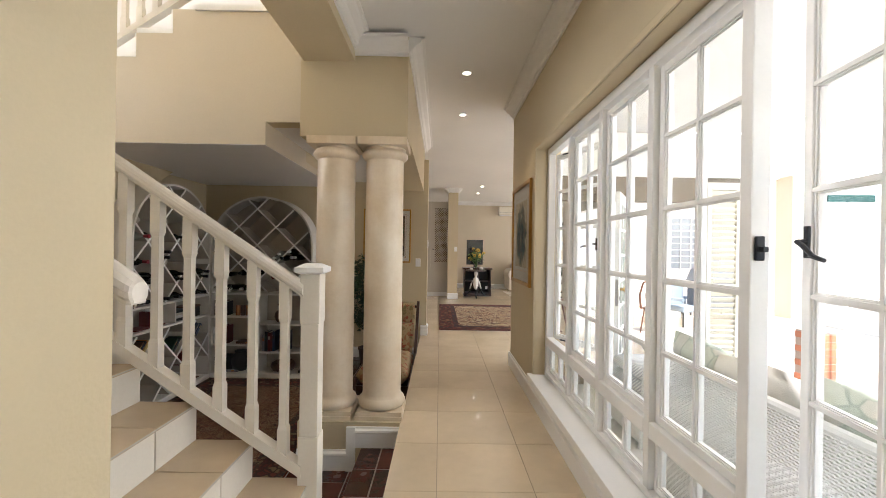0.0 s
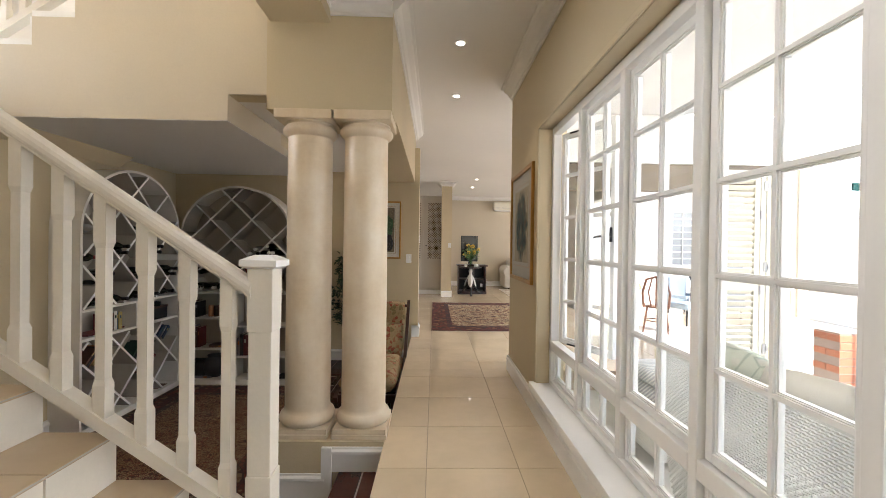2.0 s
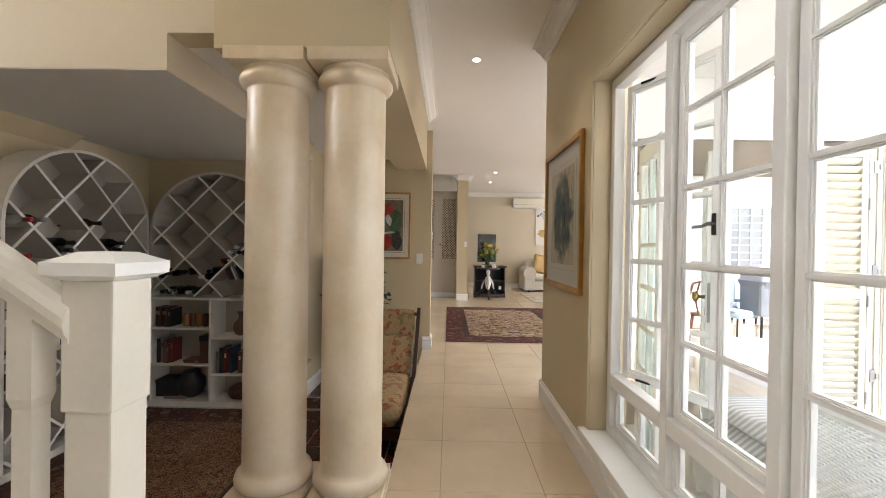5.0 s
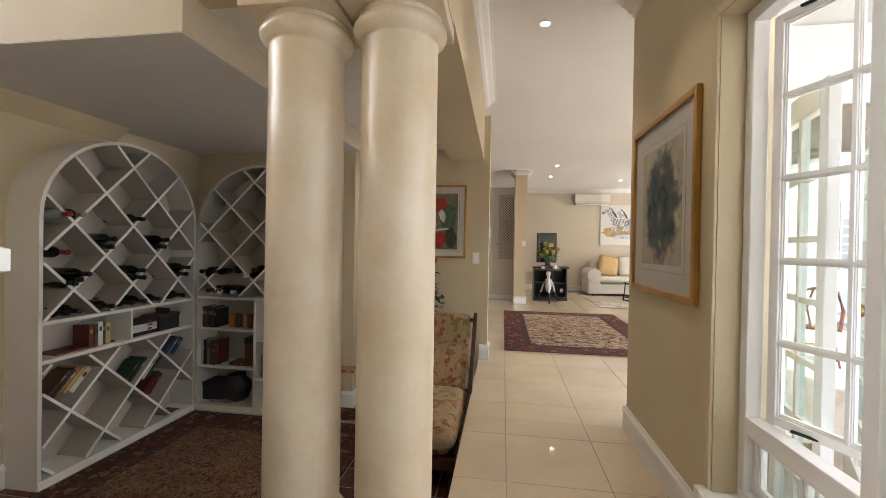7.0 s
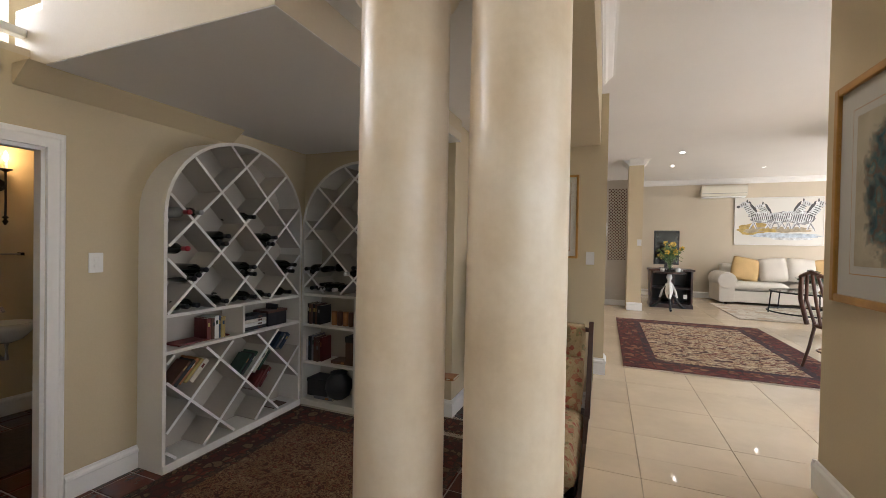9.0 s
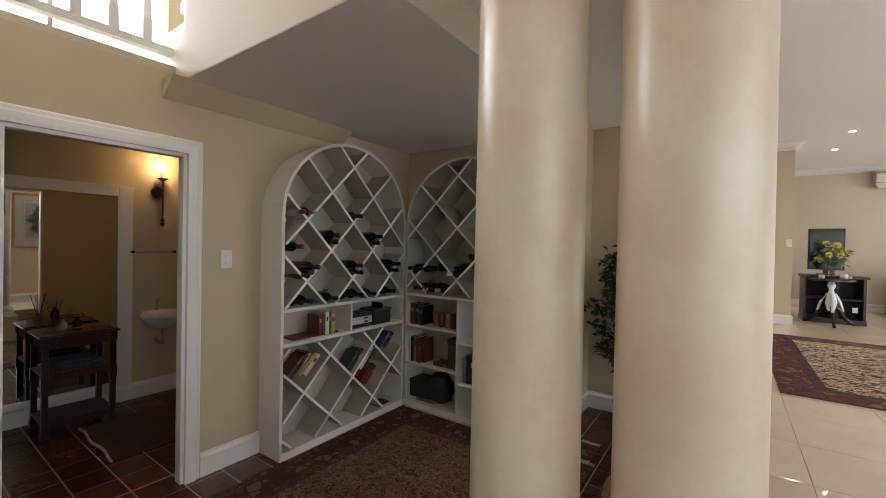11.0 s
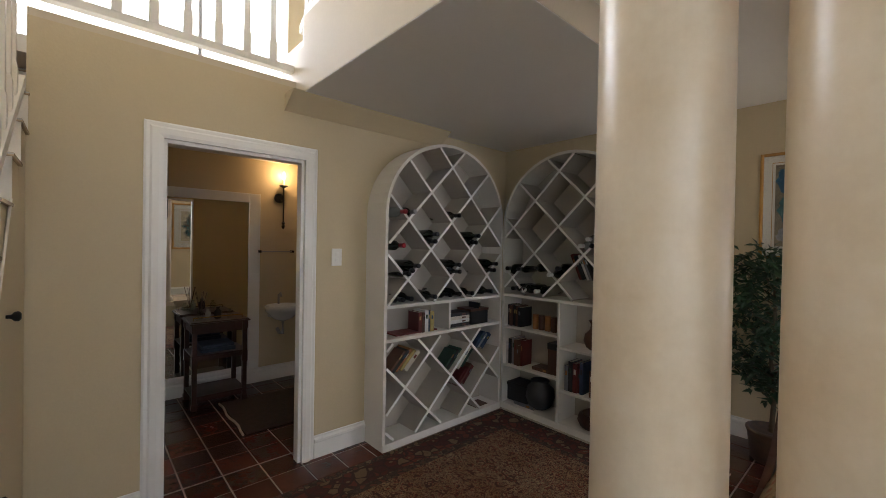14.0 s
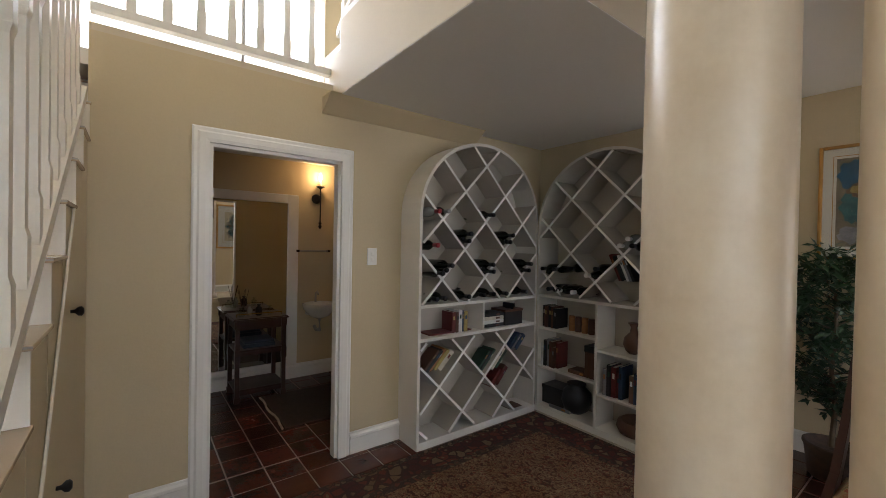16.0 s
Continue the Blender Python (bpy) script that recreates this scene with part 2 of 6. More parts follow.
setting("beam_stairwell", boxes((-1.03, -0.65, -2.4, 3.0, 2.66, 3.3)), WALL, "beige beam beside the stairwell")
setting("beam_lintel", boxes((-1.37, -1.05, 3.17, 3.3, 2.248, 3.3)), WALL, "beige lintel")
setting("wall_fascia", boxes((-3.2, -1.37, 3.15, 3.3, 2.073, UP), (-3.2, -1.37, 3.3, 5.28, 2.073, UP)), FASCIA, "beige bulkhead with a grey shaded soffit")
for i in range(6):
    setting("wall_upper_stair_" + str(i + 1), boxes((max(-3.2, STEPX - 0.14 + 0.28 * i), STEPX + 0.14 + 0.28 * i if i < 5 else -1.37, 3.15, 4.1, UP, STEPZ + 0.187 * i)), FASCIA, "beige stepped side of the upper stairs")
setting("wall_soffit_edge", boxes((-1.47, -1.371, 3.302, 5.28, UP + 0.002, 2.33)), WALL, "beige edge over the soffit")
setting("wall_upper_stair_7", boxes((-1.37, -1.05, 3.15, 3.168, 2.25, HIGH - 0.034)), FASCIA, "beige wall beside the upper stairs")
setting("beam_left_wall", strip(((0, 0), (0, -0.105), (0.008, -0.104), (0.15, 0)), (LEFT, 3.08, 2.072), (LEFT, 4.4, 2.072), (1, 0, 0)), WALL, "beige sloping downstand along the wall")
setting("ceiling_soffit", boxes((LEFT, -1.372, 3.152, 5.28, 2.0688, 2.0725)), CEIL, "white soffit under the stairs")
setting("ceiling_bay", boxes((-1.37, -0.62, 3.3, 6.0, 2.25, 2.33), (NOOK, -1.37, 5.28, 6.0, 2.25, 2.33)), CEIL, "white ceiling behind the columns")
setting("ceiling", boxes((-0.65, RIGHT, -2.4, 3.0, TOP, TOP + 0.1), (-0.255, RIGHT, 3.0, 6.0, TOP, TOP + 0.1), (RIGHT, 3.0, 4.5, 8.0, TOP, TOP + 0.1), (-1.6, RIGHT, 6.0, 8.0, TOP, TOP + 0.1), (-1.6, 7.0, 8.0, 13.6, TOP, TOP + 0.1)), CEIL, "white plaster ceiling")
setting("ceiling_stairwell", boxes((-6.4, -0.255, 0.6, 6.2, ROOF, ROOF + 0.1)), CEIL, "white plaster ceiling high over the stairs")
setting("wall_upper_east", boxes((-1.03, -0.88, 0.6, 3.0, 3.3, ROOF), (-1.05, -0.9, 3.0, 6.2, 3.3, ROOF)), WALL, "beige painted wall")
setting("wall_upper_north", boxes((-6.4, -0.9, 6.2, 6.4, LOW, ROOF)), CEIL, "beige painted wall")
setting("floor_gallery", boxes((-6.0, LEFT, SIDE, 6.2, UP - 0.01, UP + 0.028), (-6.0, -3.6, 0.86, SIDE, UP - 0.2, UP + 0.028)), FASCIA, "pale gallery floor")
setting("wall_gallery", boxes((-6.2, -6.0, 0.86, 6.2, UP - 0.3, 2.5), (-6.2, -6.0, 0.86, 6.2, 4.6, ROOF), (-6.2, -6.0, 0.86, 1.15, 2.5, 4.6), (-6.2, -6.0, 4.2, 6.2, 2.5, 4.6)), WALL, "beige gallery wall with a large bright window")
walls("wall_bathroom", "beige bathroom wall", WALL, (-5.1, -4.87, 1.6, 4.6, LOW, UP - 0.02), (-4.87, LEFT - THICK, 1.6, 1.75, LOW, UP - 0.02), (-4.87, LEFT - THICK, 4.25, 4.45, LOW, UP - 0.02))
setting("ceiling_bathroom", boxes((-4.87, LEFT - THICK, 1.75, 4.25, 1.98, 2.06)), CEIL, "white bathroom ceiling")
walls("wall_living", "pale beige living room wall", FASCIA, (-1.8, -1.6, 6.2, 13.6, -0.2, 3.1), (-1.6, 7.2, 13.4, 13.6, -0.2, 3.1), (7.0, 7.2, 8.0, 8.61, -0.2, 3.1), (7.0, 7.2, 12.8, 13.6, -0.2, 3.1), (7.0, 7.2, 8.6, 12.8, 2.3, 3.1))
walls("wall_garden", "pale plastered garden wall", PLASTER, (2.9, 7.2, 9.4, 9.55, -0.2, 3.1), (2.9, 3.05, 8.6, 9.4, -0.2, 3.1), (2.9, 3.05, 5.2, 8.6, 2.1, 3.1))
setting("wall_facade", boxes((1.0, 1.15, 4.45, 4.6, -0.2, 2.115), (3.56, 3.72, 4.47, 4.6, -0.2, 2.115), (1.0, 3.74, 4.45, 4.6, 2.115, 2.6)), PLASTER, "cream plastered veranda wall with a wide open doorway")
setting("beam_veranda", boxes((1.15, 3.56, 4.47, 4.58, 1.844, 2.113)), LINTEL_SHADED, "veranda lintel, its brown darkened for the shade")
setting("pillar", boxes((0.2, 0.45, 10.42, 10.9, 0, TOP)), WALL, "beige pillar beside the cupboard")

# outside
setting("ground", boxes((0.95, 60, -40, 4.5, -0.4, -0.2), (3.05, 60, 4.5, 9.4, -0.4, -0.2), (7.2, 60, 9.4, 60, -0.4, -0.2), (0.5, 2.7, -40, 0, -0.41, -0.21)), PATIO, "sunlit pale patio paving")
setting("ceiling_veranda", boxes((1.0, 3.5, -3.0, 4.45, 2.62, 2.75)), PLASTER, "pale veranda ceiling")
setting("wall_garden", boxes((8.0, 8.2, -6.0, 12.0, -0.2, 1.9)), PLASTER, "white garden wall")

# glowing white sheets added for daylight beyond the garden and the gallery window
GLOW_SHEET = glow("bright_haze", (1.0, 0.99, 0.97), 0.9)
setting("backdrop", boxes((11.0, 11.1, -10.0, 22.0, -0.2, 8.0)), GLOW_SHEET, "plain glowing white sheet added beyond the garden")
setting("backdrop_gallery", boxes((-7.2, -7.1, -1.0, 7.0, 1.8, 6.0)), GLOW_SHEET, "plain glowing white sheet added behind the gallery window")

# mouldings
CORNICE = ((0, 0), (0, -0.115), (0.012, -0.115), (0.014, -0.095), (0.03, -0.09), (0.05, -0.06), (0.085, -0.035), (0.095, -0.018), (0.115, -0.014), (0.115, 0))
SKIRT = ((0, 0), (0.018, 0), (0.018, 0.105), (0.026, 0.112), (0.024, 0.128), (0.012, 0.138), (0.010, 0.15), (0, 0.15))


def moulding(name, profile, z, runs, label, material=TRIM):
    bm = bmesh.new()
    for x0, y0, x1, y1, nx, ny in runs:
        strip(profile, (x0, y0, z), (x1, y1, z), (nx, ny, 0), bm)
    return setting(name, bm, material, label)


moulding("cornice", CORNICE, TOP, [(RIGHT, -2.4, RIGHT, 4.5, -1, 0), (RIGHT, 4.502, 2.9, 4.502, 0, 1), (-0.255, 3.0, -0.255, 6.2, 1, 0), (-0.65, -2.4, -0.65, 3.0, 1, 0), (-1.6, 13.4, 7.0, 13.4, 0, -1), (-1.6, 6.2, -1.6, 13.6, 1, 0), (0.2, 10.42, 0.45, 10.42, 0, -1), (0.45, 10.42, 0.45, 10.9, 1, 0), (0.2, 10.42, 0.2, 10.9, -1, 0)], "white moulded plaster cornice", CEIL)
moulding("cornice_block", CORNICE, TOP - 0.032, [(-0.65, 2.998, -0.255, 2.998, 0, -1)], "white moulded plaster cornice over the columns", CEIL)
moulding("baseboard", SKIRT, 0.0, [(RIGHT, -2.4, RIGHT, 4.5, -1, 0), (RIGHT - 0.018, 4.502, 1.0, 4.502, 0, 1), (-1.6, 13.4, 7.0, 13.4, 0, -1), (0.2, 10.42, 0.45, 10.42, 0, -1), (0.45, 10.402, 0.45, 10.9, 1, 0), (EDGE, 5.998, -0.19, 5.998, 0, -1), (-0.19, 5.98, -0.19, 6.2, 1, 0), (-1.6, 6.2, -1.6, 13.6, 1, 0)], "white moulded baseboard")
moulding("baseboard_sunken", SKIRT, LOW, [(LEFT, 2.10, LEFT, 2.356, 1, 0), (LEFT, 3.305, LEFT, 3.696, 1, 0), (NOOK, 5.28, NOOK, 6.0, 1, 0), (-1.56, 5.28, NOOK + 0.02, 5.28, 0, -1), (NOOK, 6.0, EDGE, 6.0, 0, -1), (-1.02, 2.95, -0.64, 2.95, 0, -1), (-4.87, 1.75, -4.87, 4.25, 1, 0), (-4.87, 4.25, -3.2, 4.25, 0, -1)], "white moulded baseboard")
setting("trim_corner", boxes((LEFT + 0.001, LEFT + 0.014, SIDE + 0.012, SIDE + 0.10, LOW, LOW + 0.15), bevel=0.003), QUARRY, "red tile upstand in the corner")
moulding("baseboard_step", SKIRT, LOW / 2, [(-0.60, 2.95, EDGE, 2.95, 0, -1)], "white moulded baseboard over the step")
setting("trim_step", boxes((-0.66, -0.595, 2.926, 2.95, LOW, LOW / 2 + 0.15)), TRIM, "white baseboard return")

# ---- columns ----
SHAFT = [(0.150, 0.074), (0.168, 0.078), (0.178, 0.095), (0.180, 0.115), (0.172, 0.137), (0.158, 0.150), (0.150, 0.160), (0.146, 0.18)]
SHAFT += [(0.147 - 0.004 * (k / 12) ** 1.6, 0.18 + 1.765 * k / 12) for k in range(1, 13)]
SHAFT += [(0.1435, 1.952)] + [(0.150 + 0.027 * math.sin(math.pi * k / 8), 1.954 + 0.078 * k / 8) for k in range(9)] + [(0.158, 2.034), (0.158, 2.046)]


def column(at):
    c = thing("column", "cream marbled round column on a square plinth", "column", "pair of columns", at)
    part("shaft", lathe(SHAFT, seg=48), COLUMN, c, smooth=True)
    part("plinth", boxes((-0.175, 0.175, -0.175, 0.175, 0.0125, 0.042), (-0.170, 0.170, -0.170, 0.170, 0.042, 0.075), bevel=0.004), COLUMN, c)
    part("abacus", boxes((-0.181, 0.181, -0.181, 0.181, 2.044, 2.104), bevel=0.005), COLUMN, c)
    return c


column((-0.437, 3.148, 0))
column((-0.812, 3.148, 0))

# ---- stairs ----
RISE, RUN = 0.178, 0.27


def stairs():
    s = tagged(new("stairs"), "beige tiled stairs with thin metal nosings", "stairs", "", "structure")
    core = bmesh.new()
    for i in range(12):
        x1 = -0.61 - RUN * i
        add_box(core, x1 - RUN, x1 - 0.012, 0.86, SIDE, LOW if i else 0.0, RISE * (i + 1) - 0.014)
    part("stringer", core, WALL, s, "beige side of the stairs")
    for i in range(12):
        x1 = -0.61 - RUN * i
        for ya, yb in ((0.862, 1.128), (1.132, 1.658), (1.662, SIDE + 0.012)):
            part("tread", boxes((x1 - RUN - 0.011, x1 + 0.006, ya, yb, RISE * (i + 1) - 0.013, RISE * (i + 1)), bevel=0.003), STAIRTILE_DIM, s, "beige tile tread")
            part("riser", boxes((x1 - 0.011, x1, ya, yb - 0.005, RISE * i + 0.001, RISE * (i + 1) - 0.014)), CREAM, s, "cream tiled riser")
        part("nosing", boxes((x1 + 0.0065, x1 + 0.009, 0.862, SIDE + 0.012, RISE * (i + 1) - 0.007, RISE * (i + 1) - 0.002)), NOSING, s, "thin pale metal nosing strip")
    return s


stairs()


def baluster_bm(h):
    """A square post whose middle is planed narrower, with short slopes."""
    bm = bmesh.new()
    rings = []
    for w, z in ((0.0225, 0), (0.0225, 0.12), (0.0175, 0.14), (0.0175, h - 0.19), (0.0225, h - 0.17), (0.0225, h)):
        rings.append([bm.verts.new((sx * w, sy * w, z)) for sx, sy in ((-1, -1), (1, -1), (1, 1), (-1, 1))])
    for a, b in zip(rings, rings[1:]):
        for i in range(4):
            bm.faces.new((a[i], a[(i + 1) % 4], b[(i + 1) % 4], b[i]))
    bm.faces.new(rings[0][::-1]), bm.faces.new(rings[-1])
    return bm


def slope_rail(name, x0, z0, x1, z1, y, section, parent, label=""):
    bm = bmesh.new()
    rings = [[bm.verts.new((x, y + d, z + u)) for d, u in section] for x, z in ((x0, z0), (x1, z1))]
    k = len(section)
    for i in range(k):
        bm.faces.new((rings[0][i], rings[0][(i + 1) % k], rings[1][(i + 1) % k], rings[1][i]))
    bm.faces.new(rings[0][::-1]), bm.faces.new(rings[1])
    bmesh.ops.recalc_face_normals(bm, faces=bm.faces)
    return part(name, bm, CREAM, parent, label)


HANDRAIL = ((-0.027, 0), (0.027, 0), (0.028, 0.010), (0.034, 0.016), (0.037, 0.028), (0.036, 0.044), (0.029, 0.058), (0.017, 0.067), (0, 0.070), (-0.017, 0.067), (-0.029, 0.058), (-0.036, 0.044), (-0.037, 0.028), (-0.034, 0.016), (-0.028, 0.010))
FOOTRAIL = ((-0.03, 0), (0.03, 0), (0.03, 0.055), (-0.03, 0.055))


def newel_post(parent, x, y, z0, z1):
    bm = boxes((x - 0.046, x + 0.046, y - 0.046, y + 0.046, z0, z0 + 0.40), (x - 0.042, x + 0.042, y - 0.042, y + 0.042, z0 + 0.40, z1 - 0.28), (x - 0.046, x + 0.046, y - 0.046, y + 0.046, z1 - 0.28, z1 - 0.05), bevel=0.004)
    post = part("newel_post", bm, CREAM, parent)
    cap = bmesh.new()
    rings = []
    for w, z in ((0.046, -0.05), (0.066, -0.04), (0.066, -0.018), (0.03, 0.0)):
        rings.append([cap.verts.new((x + sx * w, y + sy * w, z1 + z)) for sx, sy in ((-1, -1), (1, -1), (1, 1), (-1, 1))])
    for a, b in zip(rings, rings[1:]):
        for i in range(4):
            cap.faces.new((a[i], a[(i + 1) % 4], b[(i + 1) % 4], b[i]))
    cap.faces.new(rings[0][::-1]), cap.faces.new(rings[-1])
    part("newel_cap", cap, WHITE, post)


def balustrade(name, label, xa, za, xb, zb, y, first, step, count, gap=0.85):
    """A sloping or level balustrade from (xa, za) to (xb, zb), the heights being those of its foot rail."""
    b = tagged(new(name), label, "balustrade")
    slope_rail("foot_rail", xa, za, xb, zb, y, FOOTRAIL, b)
    slope_rail("handrail", xa, za + gap, xb, zb + gap, y, HANDRAIL, b)
    k = (zb - za) / (xb - xa)
    me = None
    for i in range(count):
        x = first + step * i
        z = za + k * (x - xa) + 0.04
        if me is None:
            post = part("baluster", baluster_bm(gap - 0.03), CREAM, b)
            me = post.data
        else:
            post = new("baluster", me)
            post.parent = b
        post.location = (x, y, z)
    return b


SLOPE = -RISE / RUN
b1 = balustrade("stair_balustrade", "white wooden stair balustrade with a square newel post", -0.63, 0.213, -3.02, 0.213 + 2.39 * 0.66, 1.90, -0.720, -0.150, 15, 0.835)
newel_post(b1, -0.600, 1.922, 0.0, 1.207)
near_rail = thing("handrail", "short white wooden handrail end on the wall", "handrail")
rail_bm = bmesh.new()
rail_rings = []
for x, z, w in ((-2.6, 1.145 + 1.9 * 0.66, 1.0), (-0.712, 1.153, 1.0), (-0.700, 1.146, 0.96), (-0.692, 1.142, 0.86), (-0.688, 1.141, 0.70)):
    rail_rings.append([rail_bm.verts.new((x, 0.935 + d * w, z + 0.034 + (u - 0.034) * w)) for d, u in ((-0.026, 0.0), (0.026, 0.0), (0.028, 0.010), (0.034, 0.018), (0.036, 0.034), (0.032, 0.050), (0.020, 0.062), (0.0, 0.067), (-0.020, 0.062), (-0.032, 0.050), (-0.036, 0.034), (-0.034, 0.018), (-0.028, 0.010))])
for a, b in zip(rail_rings, rail_rings[1:]):
    for k in range(13):
        rail_bm.faces.new((a[k], a[(k + 1) % 13], b[(k + 1) % 13], b[k]))
rail_bm.faces.new(rail_rings[0][::-1]), rail_bm.faces.new(rail_rings[-1])
bmesh.ops.recalc_face_normals(rail_bm, faces=rail_bm.faces)
part("rail", rail_bm, CREAM, near_rail)
part("bracket", tube([(-1.2, 0.86, 1.40), (-1.2, 0.92, 1.41), (-1.2, 0.935, 1.48)], 0.01), WHITE, near_rail)

# upper stair and gallery balustrades
b2 = balustrade("upper_balustrade", "white balustrade of the upper stairs", -3.1, STEPZ + 0.34, -1.98, STEPZ + 0.34 + 1.12 * 0.67, 3.22, -3.02, 0.125, 8)
gal = tagged(new("gallery_balustrade"), "white balustrade along the bright gallery", "balustrade")
part("foot_rail", boxes((LEFT - 0.09, LEFT - 0.03, SIDE, 3.15, UP + 0.10, UP + 0.143), bevel=0.004), WHITE, gal)
part("handrail", boxes((LEFT - 0.095, LEFT - 0.025, SIDE, 3.15, UP + 0.95, UP + 1.01), bevel=0.012), WHITE, gal)
post = part("baluster", baluster_bm(0.81), WHITE, gal)
post.location = (LEFT - 0.06, 2.09, UP + 0.14)
for i in range(1, 7):
    o = new("baluster", post.data)
    o.parent, o.location = gal, (LEFT - 0.06, 2.09 + 0.155 * i, UP + 0.14)
for i in range(1, 5):
    setting("trim_upper_step", boxes((max(-3.2, STEPX - 0.14 + 0.28 * i), STEPX + 0.14 + 0.28 * i, 3.152, 4.1, STEPZ + 0.187 * i + 0.002, STEPZ + 0.187 * i + 0.04), (STEPX + 0.125 + 0.28 * i, STEPX + 0.138 + 0.28 * i, 3.153, 4.1, STEPZ + 0.187 * i + 0.042, STEPZ + 0.187 * (i + 1))), WHITE, "white step end of the upper stairs")
setting("trim_upper_edge", boxes((-1.92, -1.03, 3.13, 3.155, HIGH - 0.032, HIGH + 0.01)), WHITE, "white edge of the upper floor")
setting("floor_upper", boxes((-1.92, -0.9, 3.156, 6.2, HIGH - 0.03, HIGH)), CEIL, "upper floor")

# ---- windows ----
WX0, WX1 = 0.89, 0.948
setting("window_sill", boxes((0.75, 1.0, -1.3, 3.387, 0.202, 0.245), (0.75, 0.799, 3.387, 3.43, 0.202, 0.245), bevel=0.006), TRIM, "white painted window sill")
wf = tagged(new("window_1"), "long white cottage-pane window with casements over small lights", "window", "", "structure")
MULL = [(3.34, 3.386), (2.79, 2.84), (2.245, 2.29), (1.70, 1.745), (1.155, 1.20), (0.61, 0.655), (0.065, 0.11), (-0.48, -0.435), (-1.3, -0.98)]
for y0, y1 in MULL:
    part("mullion", boxes((WX0, WX1, y0, y1, 0.28, 2.075), bevel=0.005), WHITE, wf)
part("head", boxes((WX0, WX1, -1.3, 3.386, 2.075, 2.128), bevel=0.004), WHITE, wf)
part("bottom_rail", boxes((WX0, WX1, -1.3, 3.386, 0.246, 0.28), bevel=0.004), WHITE, wf)
part("architrave", boxes((0.786, 0.7995, -1.3, 3.43, 2.131, 2.168), (0.786, 0.7995, 3.389, 3.43, 0.246, 2.131), bevel=0.006), WALL, wf)


def sash(name, width, z0, z1, rows, label=""):
    """A glazed leaf: it hangs at its origin and reaches along +y."""
    s = thing(name, label or "white casement leaf with small panes", "window leaf")
    e = 0.032 if rows > 1 else 0.02
    part("frame", boxes((-0.02, 0.02, 0, e, z0, z1), (-0.02, 0.02, width - e, width, z0, z1), (-0.02, 0.02, e, width - e, z0, z0 + e), (-0.02, 0.02, e, width - e, z1 - e, z1), bevel=0.003), WHITE, s)
    part("bead", boxes(*[q for d, x in ((0.006, 0.013), (0.011, 0.008)) for q in ((-x, x, e, e + d, z0 + e, z1 - e), (-x, x, width - e - d, width - e, z0 + e, z1 - e), (-x, x, e + d, width - e - d, z0 + e, z0 + e + d), (-x, x, e + d, width - e - d, z1 - e - d, z1 - e))]), WHITE, s)
    c = width / 2
    part("glazing_bar", boxes((-0.018, 0.018, c - 0.006, c + 0.006, z0 + e, z1 - e), (-0.012, 0.012, c - 0.0095, c + 0.0095, z0 + e, z1 - e), (-0.007, 0.007, c - 0.013, c + 0.013, z0 + e, z1 - e)), WHITE, s)
    for k in range(1, rows):
        z = z0 + (z1 - z0) * k / rows
        part("glazing_bar", boxes(*[(-x, x, ya, yb, z - d, z + d) for ya, yb in ((e, c - 0.006), (c + 0.006, width - e)) for d, x in ((0.006, 0.018), (0.0095, 0.012), (0.013, 0.007))]), WHITE, s)
    zs = [z0 + e] + [z0 + (z1 - z0) * k / rows for k in range(1, rows)] + [z1 - e]
    for a, b in zip(zs, zs[1:]):
        for y0, y1 in ((e, width / 2), (width / 2, width - e)):
            p = part("pane", boxes((-0.002, 0.002, y0, y1, a, b)), PANE, s)
            p.visible_shadow = False
    return s


def fastener(parent, y, z, inward=True):
    part("fastener_plate", boxes((-0.03, -0.0203, y - 0.008, y + 0.008, z - 0.045, z + 0.045), bevel=0.003), BLACK, parent, "black iron casement fastener")
    if inward:
        run = [(-0.03, y, z), (-0.06, y, z + 0.002), (-0.10, y - 0.004, z - 0.012), (-0.15, y - 0.006, z - 0.016), (-0.195, y - 0.012, z - 0.032)]
    else:
        run = [(-0.03, y, z), (-0.05, y, z), (-0.055, y - 0.03, z - 0.012), (-0.058, y - 0.07, z - 0.04), (-0.058, y - 0.11, z - 0.05)]
    part("fastener_lever", tube(run, 0.008, r1=0.006), BLACK, parent, "black iron lever")


BAYS = [(y1, MULL[i][0]) for i, (y0, y1) in enumerate(MULL[1:])]
for i, (y0, y1) in enumerate(BAYS):
    w = y1 - y0
    # small light under the transom
    low = sash("low_light", w - 0.004, 0.282, 0.499, 1, "white small-paned light under the casement")
    low.matrix_world = pose(0.937, y0 + 0.002, 0)
    leaf = sash("casement", w - 0.004, 0.570, 2.062, 5)
    if i == 0:
        # the last leaf stands open on its far hinge
        leaf.matrix_world = pose(0.957, y1 - 0.03, 0) @ pose(0, 0, 0, 0, 0, 21.5) @ pose(0, -w + 0.004, 0)
        fastener(leaf, 0.022, 1.335)
        leaf["label"] = "white casement leaf standing open on black stays"
        for z in (0.577, 2.05):
            part("stay", tube([(0.0, w - 0.25, z), (-0.03, w - 0.10, z)], 0.006), BLACK, leaf, "black iron stay")
    elif i == 4:
        leaf.matrix_world = pose(0.985, y0 + 0.01, 0) @ pose(0, 0, 0, 0, 0, -9)
        fastener(leaf, w - 0.03, 1.32, False)
        leaf["label"] = "white casement leaf standing open"
    else:
        leaf.matrix_world = pose(0.937, y0 + 0.002, 0)
    part("transom", boxes((WX0, WX1, y0, y1, 0.500, 0.568), bevel=0.006), WHITE, wf)
